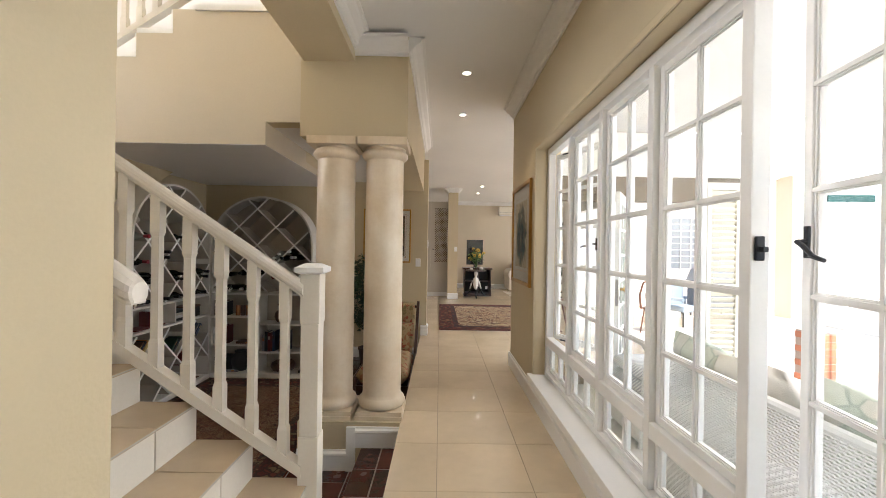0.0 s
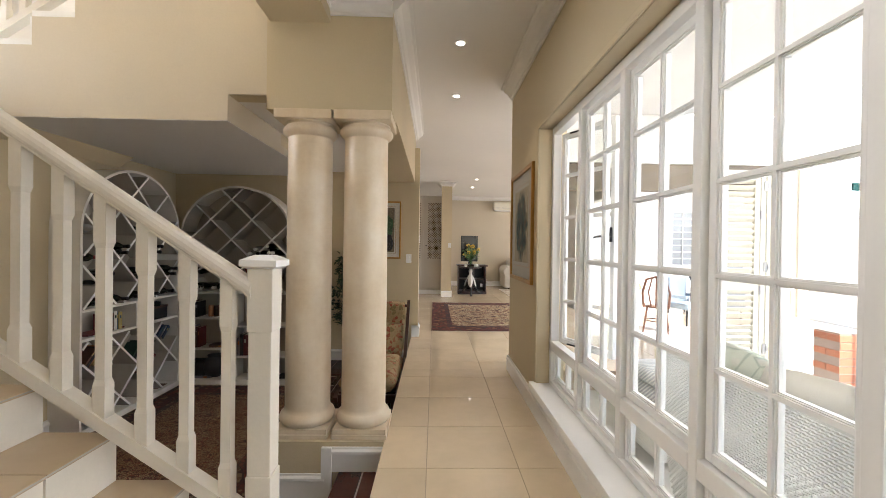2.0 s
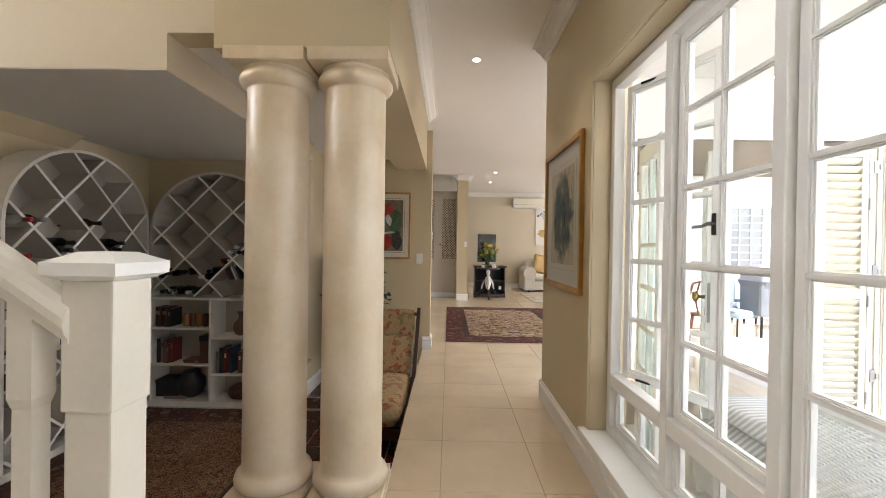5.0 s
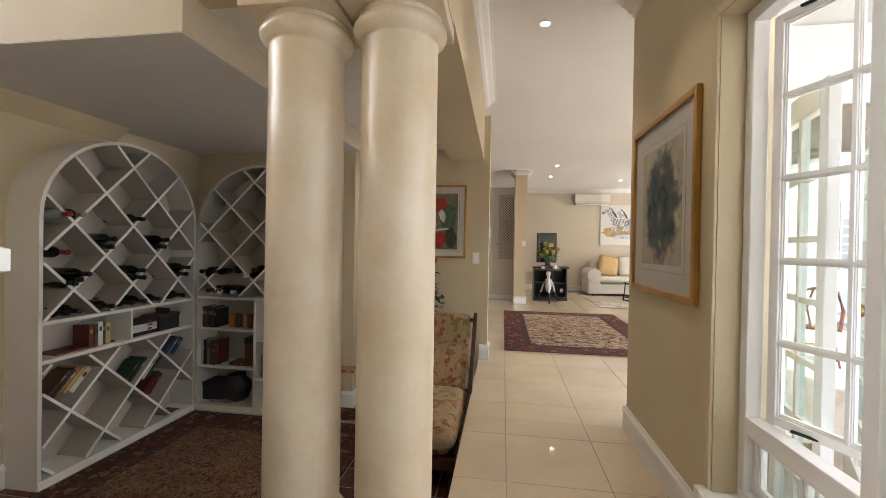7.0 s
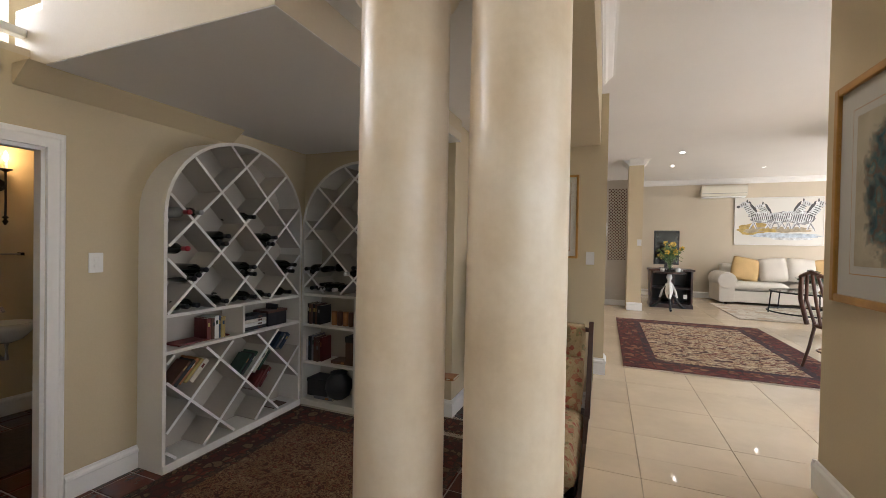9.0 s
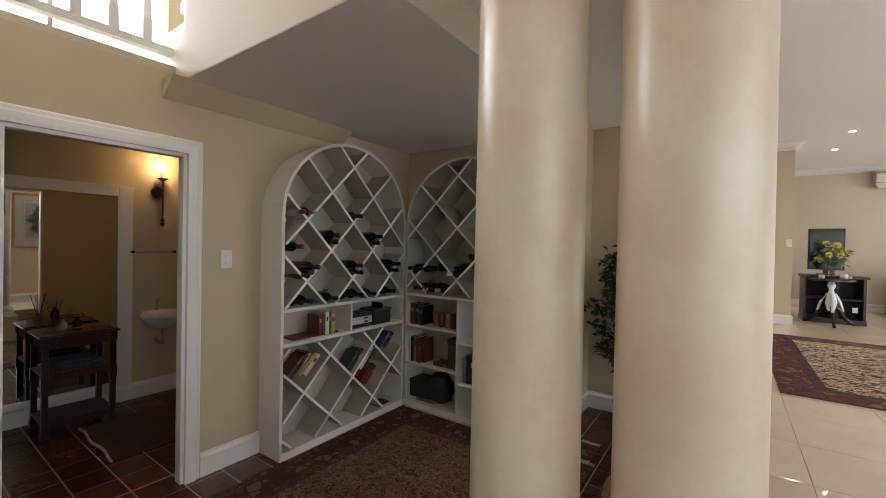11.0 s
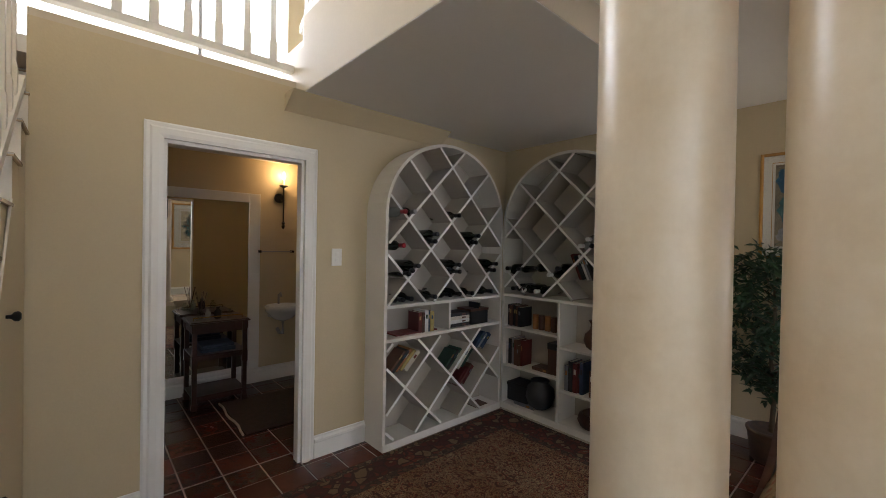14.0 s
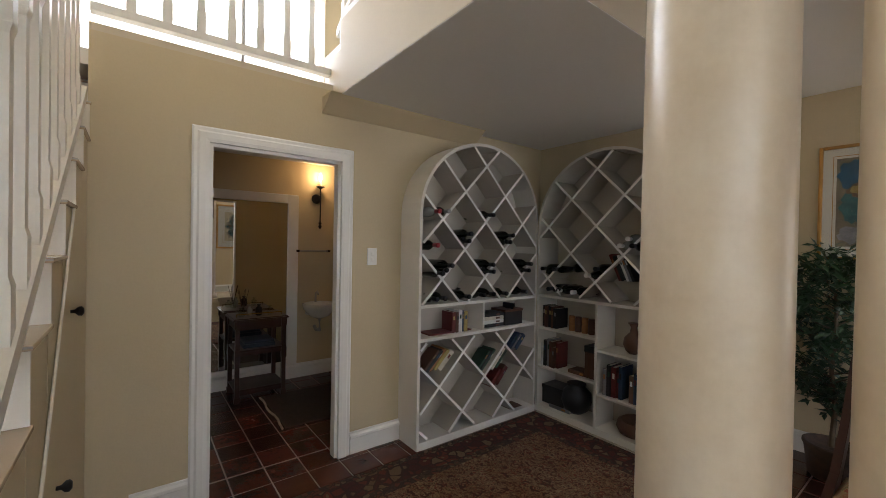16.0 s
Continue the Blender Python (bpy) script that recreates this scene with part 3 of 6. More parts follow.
part("keeper", boxes((0.90, 0.925, 1.145, 1.1545, 1.265, 1.335), (0.905, 0.92, 1.125, 1.145, 1.29, 1.305), bevel=0.003), BLACK, wf, "black iron fastener keeper")

# ---- bookcases ----
def bookcase(name, label, width, depth, height, body):
    """An arched shelf unit: its front is the plane y=0, it reaches from x=0 to width, backwards along +y."""
    b = thing(name, label, "bookcase", "pair of arched bookcases")
    r = width / 2
    th = 0.022

    def outline(off):
        pts = [(off, 0.0)]
        for k in range(25):
            a = math.pi * (1 - k / 24)
            pts.append((r + (r - off) * math.cos(a), height - r * body + (r * body - off) * math.sin(a)))
        return pts + [(width - off, 0.0)]
    bm = bmesh.new()
    o, i = outline(0), outline(th)
    rows = []
    for pts, y in ((o, 0), (o, depth), (i, depth), (i, 0)):
        rows.append([bm.verts.new((x, y, z)) for x, z in pts])
    for a, c in ((0, 1), (1, 2), (2, 3), (3, 0)):
        for k in range(len(o) - 1):
            bm.faces.new((rows[a][k], rows[a][k + 1], rows[c][k + 1], rows[c][k]))
    bmesh.ops.recalc_face_normals(bm, faces=bm.faces)
    part("carcass", bm, SHELF, b)
    bk = bmesh.new()
    rear = [[bk.verts.new((x, y, z)) for x, z in outline(th)] for y in (depth - 0.02, depth - 0.008)]
    bk.faces.new(rear[0]), bk.faces.new(rear[1][::-1])
    for k in range(len(rear[0])):
        n = (k + 1) % len(rear[0])
        bk.faces.new((rear[0][k], rear[1][k], rear[1][n], rear[0][n]))
    bmesh.ops.recalc_face_normals(bk, faces=bk.faces)
    # the back takes the darkened copy, for the shade deep in the unit
    part("back_panel", bk, SHELF_SHADED, b)
    part("plinth", boxes((0.003, width - 0.003, -0.006, depth - 0.03, 0.001, 0.055)), SHELF, b)
    return b, outline(th), th


def slat(b, x0, z0, x1, z1, depth, outline, name="divider", lo=None, hi=None, proud=0.002):
    """A board across the unit, cut off at the inside of the arch."""
    a, c = Vector((x0, z0)), Vector((x1, z1))
    inside = []
    W = max(p[0] for p in outline)
    for k in range(401):
        p = a.lerp(c, k / 400)
        if lo is not None and (p.y < lo or p.y > hi):
            continue
        zs = [z for (xa, za), (xb, zb) in zip(outline, outline[1:]) if xb > xa and xa <= p.x <= xb for z in (za + (zb - za) * (p.x - xa) / (xb - xa),)]
        if zs and p.y <= max(zs) and outline[0][0] <= p.x <= W:
            inside.append(p)
    if len(inside) < 6:
        return None
    a, c = inside[0], inside[-1]
    d = c - a
    n = Vector((-d.y, d.x)).normalized() * 0.0075
    bm = bmesh.new()
    q = [a + n, c + n, c - n, a - n]
    f0 = [bm.verts.new((p.x, 0.004, p.y)) for p in q]
    f1 = [bm.verts.new((p.x, depth - 0.022, p.y)) for p in q]
    for k in range(4):
        bm.faces.new((f0[k], f0[(k + 1) % 4], f1[(k + 1) % 4], f1[k]))
    bm.faces.new(f0), bm.faces.new(f1[::-1])
    bmesh.ops.recalc_face_normals(bm, faces=bm.faces)
    board = part(name, bm, SHELF_SHADED, b)
    # strip added along the front edge, in the brightened shelf paint
    lip = bmesh.new()
    n = n * 1.1
    q = [a + n, c + n, c - n, a - n]
    f0 = [lip.verts.new((p.x, -proud, p.y)) for p in q]
    f1 = [lip.verts.new((p.x, 0.0035, p.y)) for p in q]
    for k in range(4):
        lip.faces.new((f0[k], f0[(k + 1) % 4], f1[(k + 1) % 4], f1[k]))
    lip.faces.new(f0), lip.faces.new(f1[::-1])
    bmesh.ops.recalc_face_normals(lip, faces=lip.faces)
    part("lipping", lip, SHELF_LIT, board, "added front strip in brightened shelf paint")
    return board


def lattice(b, outline, depth, z0, z1, pitch, lean, px, pz):
    """Crossing diagonal boards; one of their crossings is at (px, pz)."""
    for s in (1, -1):
        for k in range(-8, 9):
            x = px + k * pitch
            slat(b, x - 2 * s, pz - 2 * lean, x + 2 * s, pz + 2 * lean, depth, outline, "divider", z0, z1, 0.003 + 0.001 * s)


WA, HA = 1.258, 2.258
bA, outA, th = bookcase("bookcase", "white arched bookcase with diagonal wine and book compartments", WA, 0.25, HA, 0.92)
part("shelf", boxes((th, WA - th, 0.002, 0.23, 1.005, 1.027)), SHELF, bA)
part("shelf", boxes((th, WA - th, 0.002, 0.23, 0.765, 0.787)), SHELF, bA)
part("divider", boxes((0.617, 0.635, 0.003, 0.23, 0.787, 1.005)), SHELF, bA)
lattice(bA, outA, 0.25, 1.03, 2.22, 0.427, 1.025, 0.628, 1.645)
lattice(bA, outA, 0.25, 0.057, 0.763, 0.452, 1.0, 0.418, 0.645)
bA.matrix_world = pose(-2.80, 3.697, LOW, 0, 0, 90)
WB, HB = 1.25, 2.23
bB, outB, th = bookcase("bookcase", "white arched bookcase with diamond compartments over straight shelves", WB, 0.28, HB, 0.95)
part("shelf", boxes((th, WB - th, 0.002, 0.26, 1.015, 1.037)), SHELF, bB)
part("divider", boxes((0.575, 0.597, 0.003, 0.26, 0.055, 1.015)), SHELF, bB)
for x0, x1, z in ((th, 0.575, 0.73), (th, 0.575, 0.385), (0.597, WB - th, 0.645), (0.597, WB - th, 0.30)):
    part("shelf", boxes((x0, x1, 0.002, 0.26, z, z + 0.018)), SHELF, bB)
lattice(bB, outB, 0.28, 1.04, 2.2, 0.453, 0.983, 0.568, 1.629)
bB.matrix_world = pose(-2.815, 4.98, LOW)

# ---- bathroom doorway ----
door = tagged(new("door_1"), "white moulded door frame of the bathroom", "door frame", "", "structure")
ARCH = ((0, 0), (0, 0.022), (0.02, 0.026), (0.05, 0.026), (0.06, 0.018), (0.075, 0.018), (0.085, 0.010), (0.085, 0))


def casing(bm, pts):
    """A mitred casing round a doorway in the plane x = LEFT."""
    (y0, y1, zt) = pts
    corners = [((y0, LOW), (1, 0)), ((y0, zt), (1, -1)), ((y1, zt), (-1, -1)), ((y1, LOW), (-1, 0))]
    rings = []
    for (y, z), (sy, sz) in corners:
        rings.append([bm.verts.new((LEFT + h, y - sy * u, z - (u * sz))) for u, h in ARCH])
    for a, b in zip(rings, rings[1:]):
        k = len(a)
        for i in range(k):
            bm.faces.new((a[i], a[(i + 1) % k], b[(i + 1) % k], b[i]))
    bmesh.ops.recalc_face_normals(bm, faces=bm.faces)


cb = bmesh.new()
casing(cb, (DOOR0, DOOR1, 1.67))
part("casing", cb, TRIM, door)
part("jamb", boxes((LEFT - THICK, LEFT - 0.002, DOOR0, DOOR0 + 0.02, LOW, 1.67), (LEFT - THICK, LEFT - 0.002, DOOR1 - 0.02, DOOR1, LOW, 1.67), (LEFT - THICK, LEFT - 0.002, DOOR0 + 0.02, DOOR1 - 0.02, 1.65, 1.67)), TRIM, door)
for z in (-0.05, 1.25):
    part("hinge", boxes((LEFT - 0.03, LEFT - 0.012, DOOR0 + 0.0205, DOOR0 + 0.025, z, z + 0.10)), BLACK, door, "dark metal hinge")

# ---- more materials ----
def weave(name, colors, scale, rough=0.95, edge=(0.03, 0.015, 0.012), edge_w=0.06, sheen=0.0):
    """Knotted carpet or printed cloth: small flower-like cells with dark outlines over a finer speckle."""
    m, nt, bsdf = tree(name)
    pos = nt.nodes.new("ShaderNodeNewGeometry").outputs["Position"]
    warp = node(nt, "ShaderNodeTexNoise", [(pos, "Vector")], i_Scale=scale * 0.35, i_Detail=2.0)
    add = nt.nodes.new("ShaderNodeVectorMath")
    add.operation = "MULTIPLY_ADD"
    nt.links.new(warp.outputs["Color"], add.inputs[0])
    add.inputs[1].default_value = (1.6 / scale,) * 3
    nt.links.new(pos, add.inputs[2])
    cell = node(nt, "ShaderNodeTexVoronoi", [(add.outputs[0], "Vector")], i_Scale=scale)
    rim = nt.nodes.new("ShaderNodeTexVoronoi")
    rim.feature = "DISTANCE_TO_EDGE"
    rim.inputs["Scale"].default_value = scale
    nt.links.new(add.outputs[0], rim.inputs["Vector"])
    sep = node(nt, "ShaderNodeSeparateColor", [(cell.outputs["Color"], 0)])
    n = len(colors)
    base = ramp(nt, sep.outputs[0], [(k / n, c) for k, c in enumerate(colors)], True)
    core = ramp(nt, cell.outputs["Distance"], [(0.0, colors[-1]), (0.18, colors[-1]), (0.2, colors[0]), (0.22, colors[0])])
    mixa = nt.nodes.new("ShaderNodeMix")
    mixa.data_type = "RGBA"
    nt.links.new(ramp(nt, cell.outputs["Distance"], [(0.0, (1, 1, 1)), (0.2, (1, 1, 1)), (0.24, (0, 0, 0))]), mixa.inputs[0])
    nt.links.new(base, mixa.inputs[6])
    nt.links.new(core, mixa.inputs[7])
    mixb = nt.nodes.new("ShaderNodeMix")
    mixb.data_type = "RGBA"
    nt.links.new(ramp(nt, rim.outputs["Distance"], [(0.0, (1, 1, 1)), (edge_w, (1, 1, 1)), (edge_w * 1.6, (0, 0, 0))]), mixb.inputs[0])
    nt.links.new(mixa.outputs[2], mixb.inputs[6])
    mixb.inputs[7].default_value = (*edge, 1)
    fine = node(nt, "ShaderNodeTexNoise", [(pos, "Vector")], i_Scale=260.0, i_Detail=2.0)
    mul = nt.nodes.new("ShaderNodeMix")
    mul.data_type, mul.blend_type = "RGBA", "MULTIPLY"
    mul.inputs[0].default_value = 0.8
    nt.links.new(mixb.outputs[2], mul.inputs[6])
    nt.links.new(ramp(nt, fine.outputs[0], [(0.3, (0.6, 0.6, 0.6)), (0.7, (1, 1, 1))]), mul.inputs[7])
    nt.links.new(mul.outputs[2], bsdf.inputs["Base Color"])
    bsdf.inputs["Roughness"].default_value = rough
    bsdf.inputs["Sheen Weight"].default_value = sheen
    b = node(nt, "ShaderNodeBump", [(fine.outputs[0], "Height")], i_Strength=0.5, i_Distance=0.004)
    nt.links.new(b.outputs[0], bsdf.inputs["Normal"])
    return m


def stripes(name, a, b, scale, direction="X", rough=0.9):
    m, nt, bsdf = tree(name)
    tex = nt.nodes.new("ShaderNodeTexCoord").outputs["Object"]
    w = node(nt, "ShaderNodeTexWave", [(tex, "Vector")], i_Scale=scale, i_Distortion=0.3)
    w.bands_direction = direction
    nt.links.new(ramp(nt, w.outputs[0], [(0.4, a), (0.55, b)]), bsdf.inputs["Base Color"])
    bsdf.inputs["Roughness"].default_value = rough
    return m




def brindle(name, stretch, bands):
    """Short broken strokes of knotted wool in a few dyed colours."""
    m, nt, bsdf = tree(name)
    pos = nt.nodes.new("ShaderNodeNewGeometry").outputs["Position"]
    v = nt.nodes.new("ShaderNodeVectorMath")
    v.operation = "MULTIPLY"
    nt.links.new(pos, v.inputs[0])
    v.inputs[1].default_value = stretch
    n = node(nt, "ShaderNodeTexNoise", [(v.outputs[0], "Vector")], i_Scale=1.0, i_Detail=1.5, i_Distortion=1.2)
    tint = node(nt, "ShaderNodeTexNoise", [(pos, "Vector")], i_Scale=5.0, i_Detail=2.0)
    mix = nt.nodes.new("ShaderNodeMix")
    mix.data_type, mix.blend_type = "RGBA", "MULTIPLY"
    mix.inputs[0].default_value = 1.0
    nt.links.new(ramp(nt, n.outputs[0], bands, True), mix.inputs[6])
    nt.links.new(ramp(nt, tint.outputs[0], [(0.35, (0.85, 0.72, 0.62)), (0.6, (1, 1, 1))]), mix.inputs[7])
    nt.links.new(mix.outputs[2], bsdf.inputs["Base Color"])
    bsdf.inputs["Roughness"].default_value = 0.95
    pile = node(nt, "ShaderNodeTexNoise", [(pos, "Vector")], i_Scale=260.0, i_Detail=2.0)
    b = node(nt, "ShaderNodeBump", [(pile.outputs[0], "Height")], i_Strength=0.4, i_Distance=0.004)
    nt.links.new(b.outputs[0], bsdf.inputs["Normal"])
    return m


RUG_FIELD = brindle("rug_field", (30, 30, 1), [(0.0, (0.06, 0.025, 0.016)), (0.40, (0.15, 0.035, 0.02)), (0.455, (0.28, 0.20, 0.11)), (0.515, (0.07, 0.03, 0.02)), (0.56, (0.24, 0.16, 0.085)), (0.62, (0.09, 0.03, 0.02))])
RUG_BORDER = weave("rug_border", [(0.10, 0.022, 0.014), (0.075, 0.02, 0.014), (0.15, 0.035, 0.02), (0.20, 0.13, 0.07)], 15, edge=(0.05, 0.02, 0.014))
RUG_GUARD = weave("rug_guard", [(0.09, 0.055, 0.035), (0.20, 0.14, 0.08), (0.06, 0.035, 0.028), (0.14, 0.045, 0.028)], 30, edge=(0.04, 0.022, 0.016))
RUG2_FIELD = brindle("long_rug_field", (7, 17, 1), [(0.0, (0.07, 0.035, 0.025)), (0.40, (0.20, 0.06, 0.035)), (0.44, (0.60, 0.49, 0.32)), (0.52, (0.075, 0.04, 0.028)), (0.555, (0.56, 0.45, 0.28)), (0.61, (0.16, 0.045, 0.03))])
RUG2_BORDER = weave("long_rug_border", [(0.15, 0.024, 0.017), (0.10, 0.02, 0.015), (0.27, 0.115, 0.055), (0.16, 0.035, 0.02)], 12, edge=(0.06, 0.02, 0.016))
RUG2_GUARD = weave("long_rug_guard", [(0.05, 0.03, 0.035), (0.06, 0.03, 0.035), (0.14, 0.04, 0.035)], 22, edge=(0.04, 0.02, 0.02))
CREAM_RUG = weave("cream_rug", [(0.62, 0.57, 0.48), (0.66, 0.61, 0.52), (0.58, 0.50, 0.40), (0.50, 0.40, 0.30)], 5, edge=(0.52, 0.46, 0.38), edge_w=0.03)
FRINGE = surface("rug_fringe", (0.55, 0.48, 0.37), 0.95, 0.2, 20, 200, 0.3)
FLORAL = weave("floral_upholstery", [(0.42, 0.30, 0.15), (0.44, 0.32, 0.17), (0.40, 0.28, 0.14), (0.43, 0.31, 0.16), (0.34, 0.09, 0.05), (0.42, 0.30, 0.15), (0.24, 0.19, 0.08), (0.38, 0.16, 0.08)], 24, edge=(0.38, 0.27, 0.13), edge_w=0.03)
LEAF = surface("olive_leaf", (0.022, 0.060, 0.020), 0.4, 0.45, 8, 40, 0.05)
BARK = surface("bark", (0.11, 0.075, 0.045), 0.85, 0.3, 12, 90, 0.4)
BASKET = surface("dark_basket", (0.07, 0.04, 0.025), 0.7, 0.4, 25, 120, 0.4)
GILT = surface("gilt_frame", (0.50, 0.27, 0.075), 0.32, 0.2, 6, 60, 0.08, metal=0.55)
MOUNT = surface("picture_mount", (0.74, 0.72, 0.66), 0.8, 0.02, 3, 60, 0.0)
PALE_MOUNT = surface("grey_mount", (0.55, 0.54, 0.50), 0.8, 0.03, 3, 60, 0.0)
PLASTIC = surface("white_plastic", (0.80, 0.79, 0.76), 0.35, 0.02, 4, 60, 0.0)
BRASS = surface("brass", (0.60, 0.42, 0.16), 0.25, 0.1, 8, 50, 0.03, metal=1.0)
BOTTLE = surface("dark_bottle_glass", (0.008, 0.012, 0.008), 0.08, 0.2, 6, 30, 0.0, coat=0.5)
PALE_BOTTLE = surface("pale_bottle_glass", (0.35, 0.36, 0.33), 0.1, 0.1, 6, 30, 0.0)
CAPSULE = surface("red_capsule", (0.35, 0.02, 0.03), 0.35, 0.1, 6, 30, 0.0)
PAGES = surface("book_pages", (0.66, 0.60, 0.48), 0.9, 0.1, 30, 200, 0.2)
SOFA = surface("cream_sofa_cloth", (0.68, 0.64, 0.57), 0.95, 0.05, 4, 160, 0.2)
GOLD_CLOTH = surface("gold_cushion_cloth", (0.58, 0.40, 0.18), 0.85, 0.08, 5, 160, 0.2)
WICKER = surface("white_wicker", (0.80, 0.79, 0.76), 0.55, 0.06, 6, 90, 0.1)
GREEN_CLOTH = weave("pale_green_floral", [(0.62, 0.66, 0.55), (0.66, 0.69, 0.58), (0.55, 0.61, 0.50), (0.70, 0.68, 0.60)], 7, edge=(0.45, 0.50, 0.42), edge_w=0.025)
COVER = surface("grey_cover", (0.16, 0.17, 0.19), 0.7, 0.15, 4, 60, 0.15)
BRICK = surface("red_brick", (0.42, 0.16, 0.09), 0.85, 0.15, 6, 60, 0.25, per_piece=0.12)
TEAL = surface("teal_canvas", (0.002, 0.05, 0.045), 0.8, 0.08, 5, 90, 0.1)
SHUTTER = surface("cream_shutter", (0.74, 0.70, 0.58), 0.5, 0.04, 3, 60, 0.05)
CHAIRWOOD = surface("brown_chair_wood", (0.12, 0.05, 0.028), 0.3, 0.3, 8, 60, 0.05)
CERAMIC = surface("white_ceramic", (0.78, 0.77, 0.74), 0.12, 0.02, 4, 40, 0.0)
SCREEN = surface("dark_screen", (0.012, 0.014, 0.016), 0.15, 0.1, 3, 20, 0.0)
YELLOW = surface("yellow_petals", (0.75, 0.52, 0.07), 0.7, 0.2, 20, 90, 0.1)
STEM = surface("green_stems", (0.10, 0.19, 0.05), 0.6, 0.3, 20, 90, 0.1)
FLAME = glow("bulb_flame", (1.0, 0.62, 0.25), 14.0)
DOWN = glow("downlight_lens", (1.0, 0.93, 0.82), 9.0)
MAT_CLOTH = surface("dark_bath_mat", (0.05, 0.035, 0.03), 0.95, 0.3, 30, 200, 0.4)
TAN = surface("tan_timber", (0.45, 0.30, 0.16), 0.6, 0.2, 8, 60, 0.1)
CLEAR = glass("clear_glass", (0.9, 0.94, 0.92))
mm, mt, mb = tree("mirror_silver")
mb.inputs["Metallic"].default_value, mb.inputs["Roughness"].default_value = 1.0, 0.02
mb.inputs["Base Color"].default_value = (0.82, 0.83, 0.82, 1)
MIRROR = mm
COVERS = [surface("book_cover_" + n, c, 0.5, 0.15, 12, 90, 0.05) for n, c in (("red", (0.13, 0.02, 0.018)), ("black", (0.02, 0.02, 0.022)), ("blue", (0.025, 0.05, 0.095)), ("cream", (0.60, 0.55, 0.45)), ("green", (0.022, 0.06, 0.038)), ("orange", (0.36, 0.15, 0.05)), ("brown", (0.11, 0.05, 0.03)), ("grey", (0.22, 0.22, 0.23)), ("white", (0.70, 0.69, 0.66)), ("yellow", (0.42, 0.31, 0.10)))]
PAINTS = {k: surface("paint_" + k, c, 0.8, 0.3, 14, 60, 0.1) for k, c in (("teal", (0.06, 0.16, 0.17)), ("dark", (0.05, 0.05, 0.055)), ("umber", (0.20, 0.12, 0.07)), ("sand", (0.48, 0.40, 0.28)), ("red", (0.36, 0.04, 0.03)), ("blue", (0.035, 0.12, 0.22)), ("scarlet", (0.48, 0.03, 0.02)), ("green", (0.08, 0.16, 0.08)), ("pale", (0.70, 0.72, 0.72)), ("grey", (0.30, 0.30, 0.31)), ("ochre", (0.52, 0.38, 0.13)), ("mist", (0.55, 0.62, 0.68)), ("bronze", (0.24, 0.20, 0.14)), ("stripe", (0.10, 0.10, 0.10)))}

rnd = random.Random(7)


def pillow(bm, cx, cy, cz, sx, sy, sz, m=None, puff=0.55):
    """A soft, rounded block with a puffed middle."""
    n = 10
    grid = {}
    for side in (1, -1):
        for i in range(n + 1):
            for j in range(n + 1):
                u, v = 2 * i / n - 1, 2 * j / n - 1
                if side == -1 and (abs(u) == 1 or abs(v) == 1):
                    grid[side, i, j] = grid[1, i, j]
                    continue
                h = ((1 - u ** 4) * (1 - v ** 4)) ** puff
                p = Vector((cx + sx * u * (1 - 0.05 * v * v), cy + sy * v * (1 - 0.05 * u * u), cz + side * sz * h))
                grid[side, i, j] = bm.verts.new(m @ p if m is not None else p)
    for side in (1, -1):
        for i in range(n):
            for j in range(n):
                q = [grid[side, a, b] for a, b in ((i, j), (i + 1, j), (i + 1, j + 1), (i, j + 1))]
                bm.faces.new(q if side == 1 else q[::-1])
    return bm


# ---- rugs ----
def rug(name, label, x0, x1, y0, y1, z, bands, field, fringe_along="y"):
    r = thing(name, label, "rug")
    a = [x0, x1, y0, y1]
    h = 0.008
    for k, (w, mat) in enumerate(bands):
        b = [a[0] + w, a[1] - w, a[2] + w, a[3] - w]
        part("border", boxes((a[0], a[1], a[2], b[2], z, z + h), (a[0], a[1], b[3], a[3], z, z + h), (a[0], b[0], b[2], b[3], z, z + h), (b[1], a[1], b[2], b[3], z, z + h)), mat, r)
        a = b
    part("field", boxes((*a, z, z + h)), field, r)
    rr = random.Random(3)
    n = int((x1 - x0) / 0.012)
    for side, y in ((-1, y0), (1, y1)):
        bm = bmesh.new()
        for k in range(n):
            x = x0 + (x1 - x0) * (k + 0.5) / n
            e = y + side * (0.035 + 0.025 * rr.random())
            add_box(bm, x - 0.003, x + 0.003, min(y, e), max(y, e), z, z + 0.004)
        part("fringe", bm, FRINGE, r, "cream knotted fringe")["kind"] = "stuff"
    return r


rug("rug", "dark red and brown oriental rug with dense floral field", -2.77, -1.08, 2.42, 4.93, LOW + 0.001, [(0.05, RUG_GUARD), (0.17, RUG_BORDER), (0.06, RUG_GUARD)], RUG_FIELD)
rug("rug", "long red oriental rug with a pale patterned field", 0.0, 1.95, 6.38, 9.36, 0.001, [(0.05, RUG2_BORDER), (0.20, RUG2_BORDER), (0.08, RUG2_GUARD)], RUG2_FIELD)
rug("rug", "pale cream living room rug", 1.95, 5.2, 10.25, 12.35, 0.001, [(0.12, CREAM_RUG)], CREAM_RUG)
rug("rug", "red oriental runner with a pale fringe beside the chaise", -1.75, -1.12, 5.0, 5.24, LOW + 0.001, [(0.03, RUG_GUARD)], RUG_BORDER)

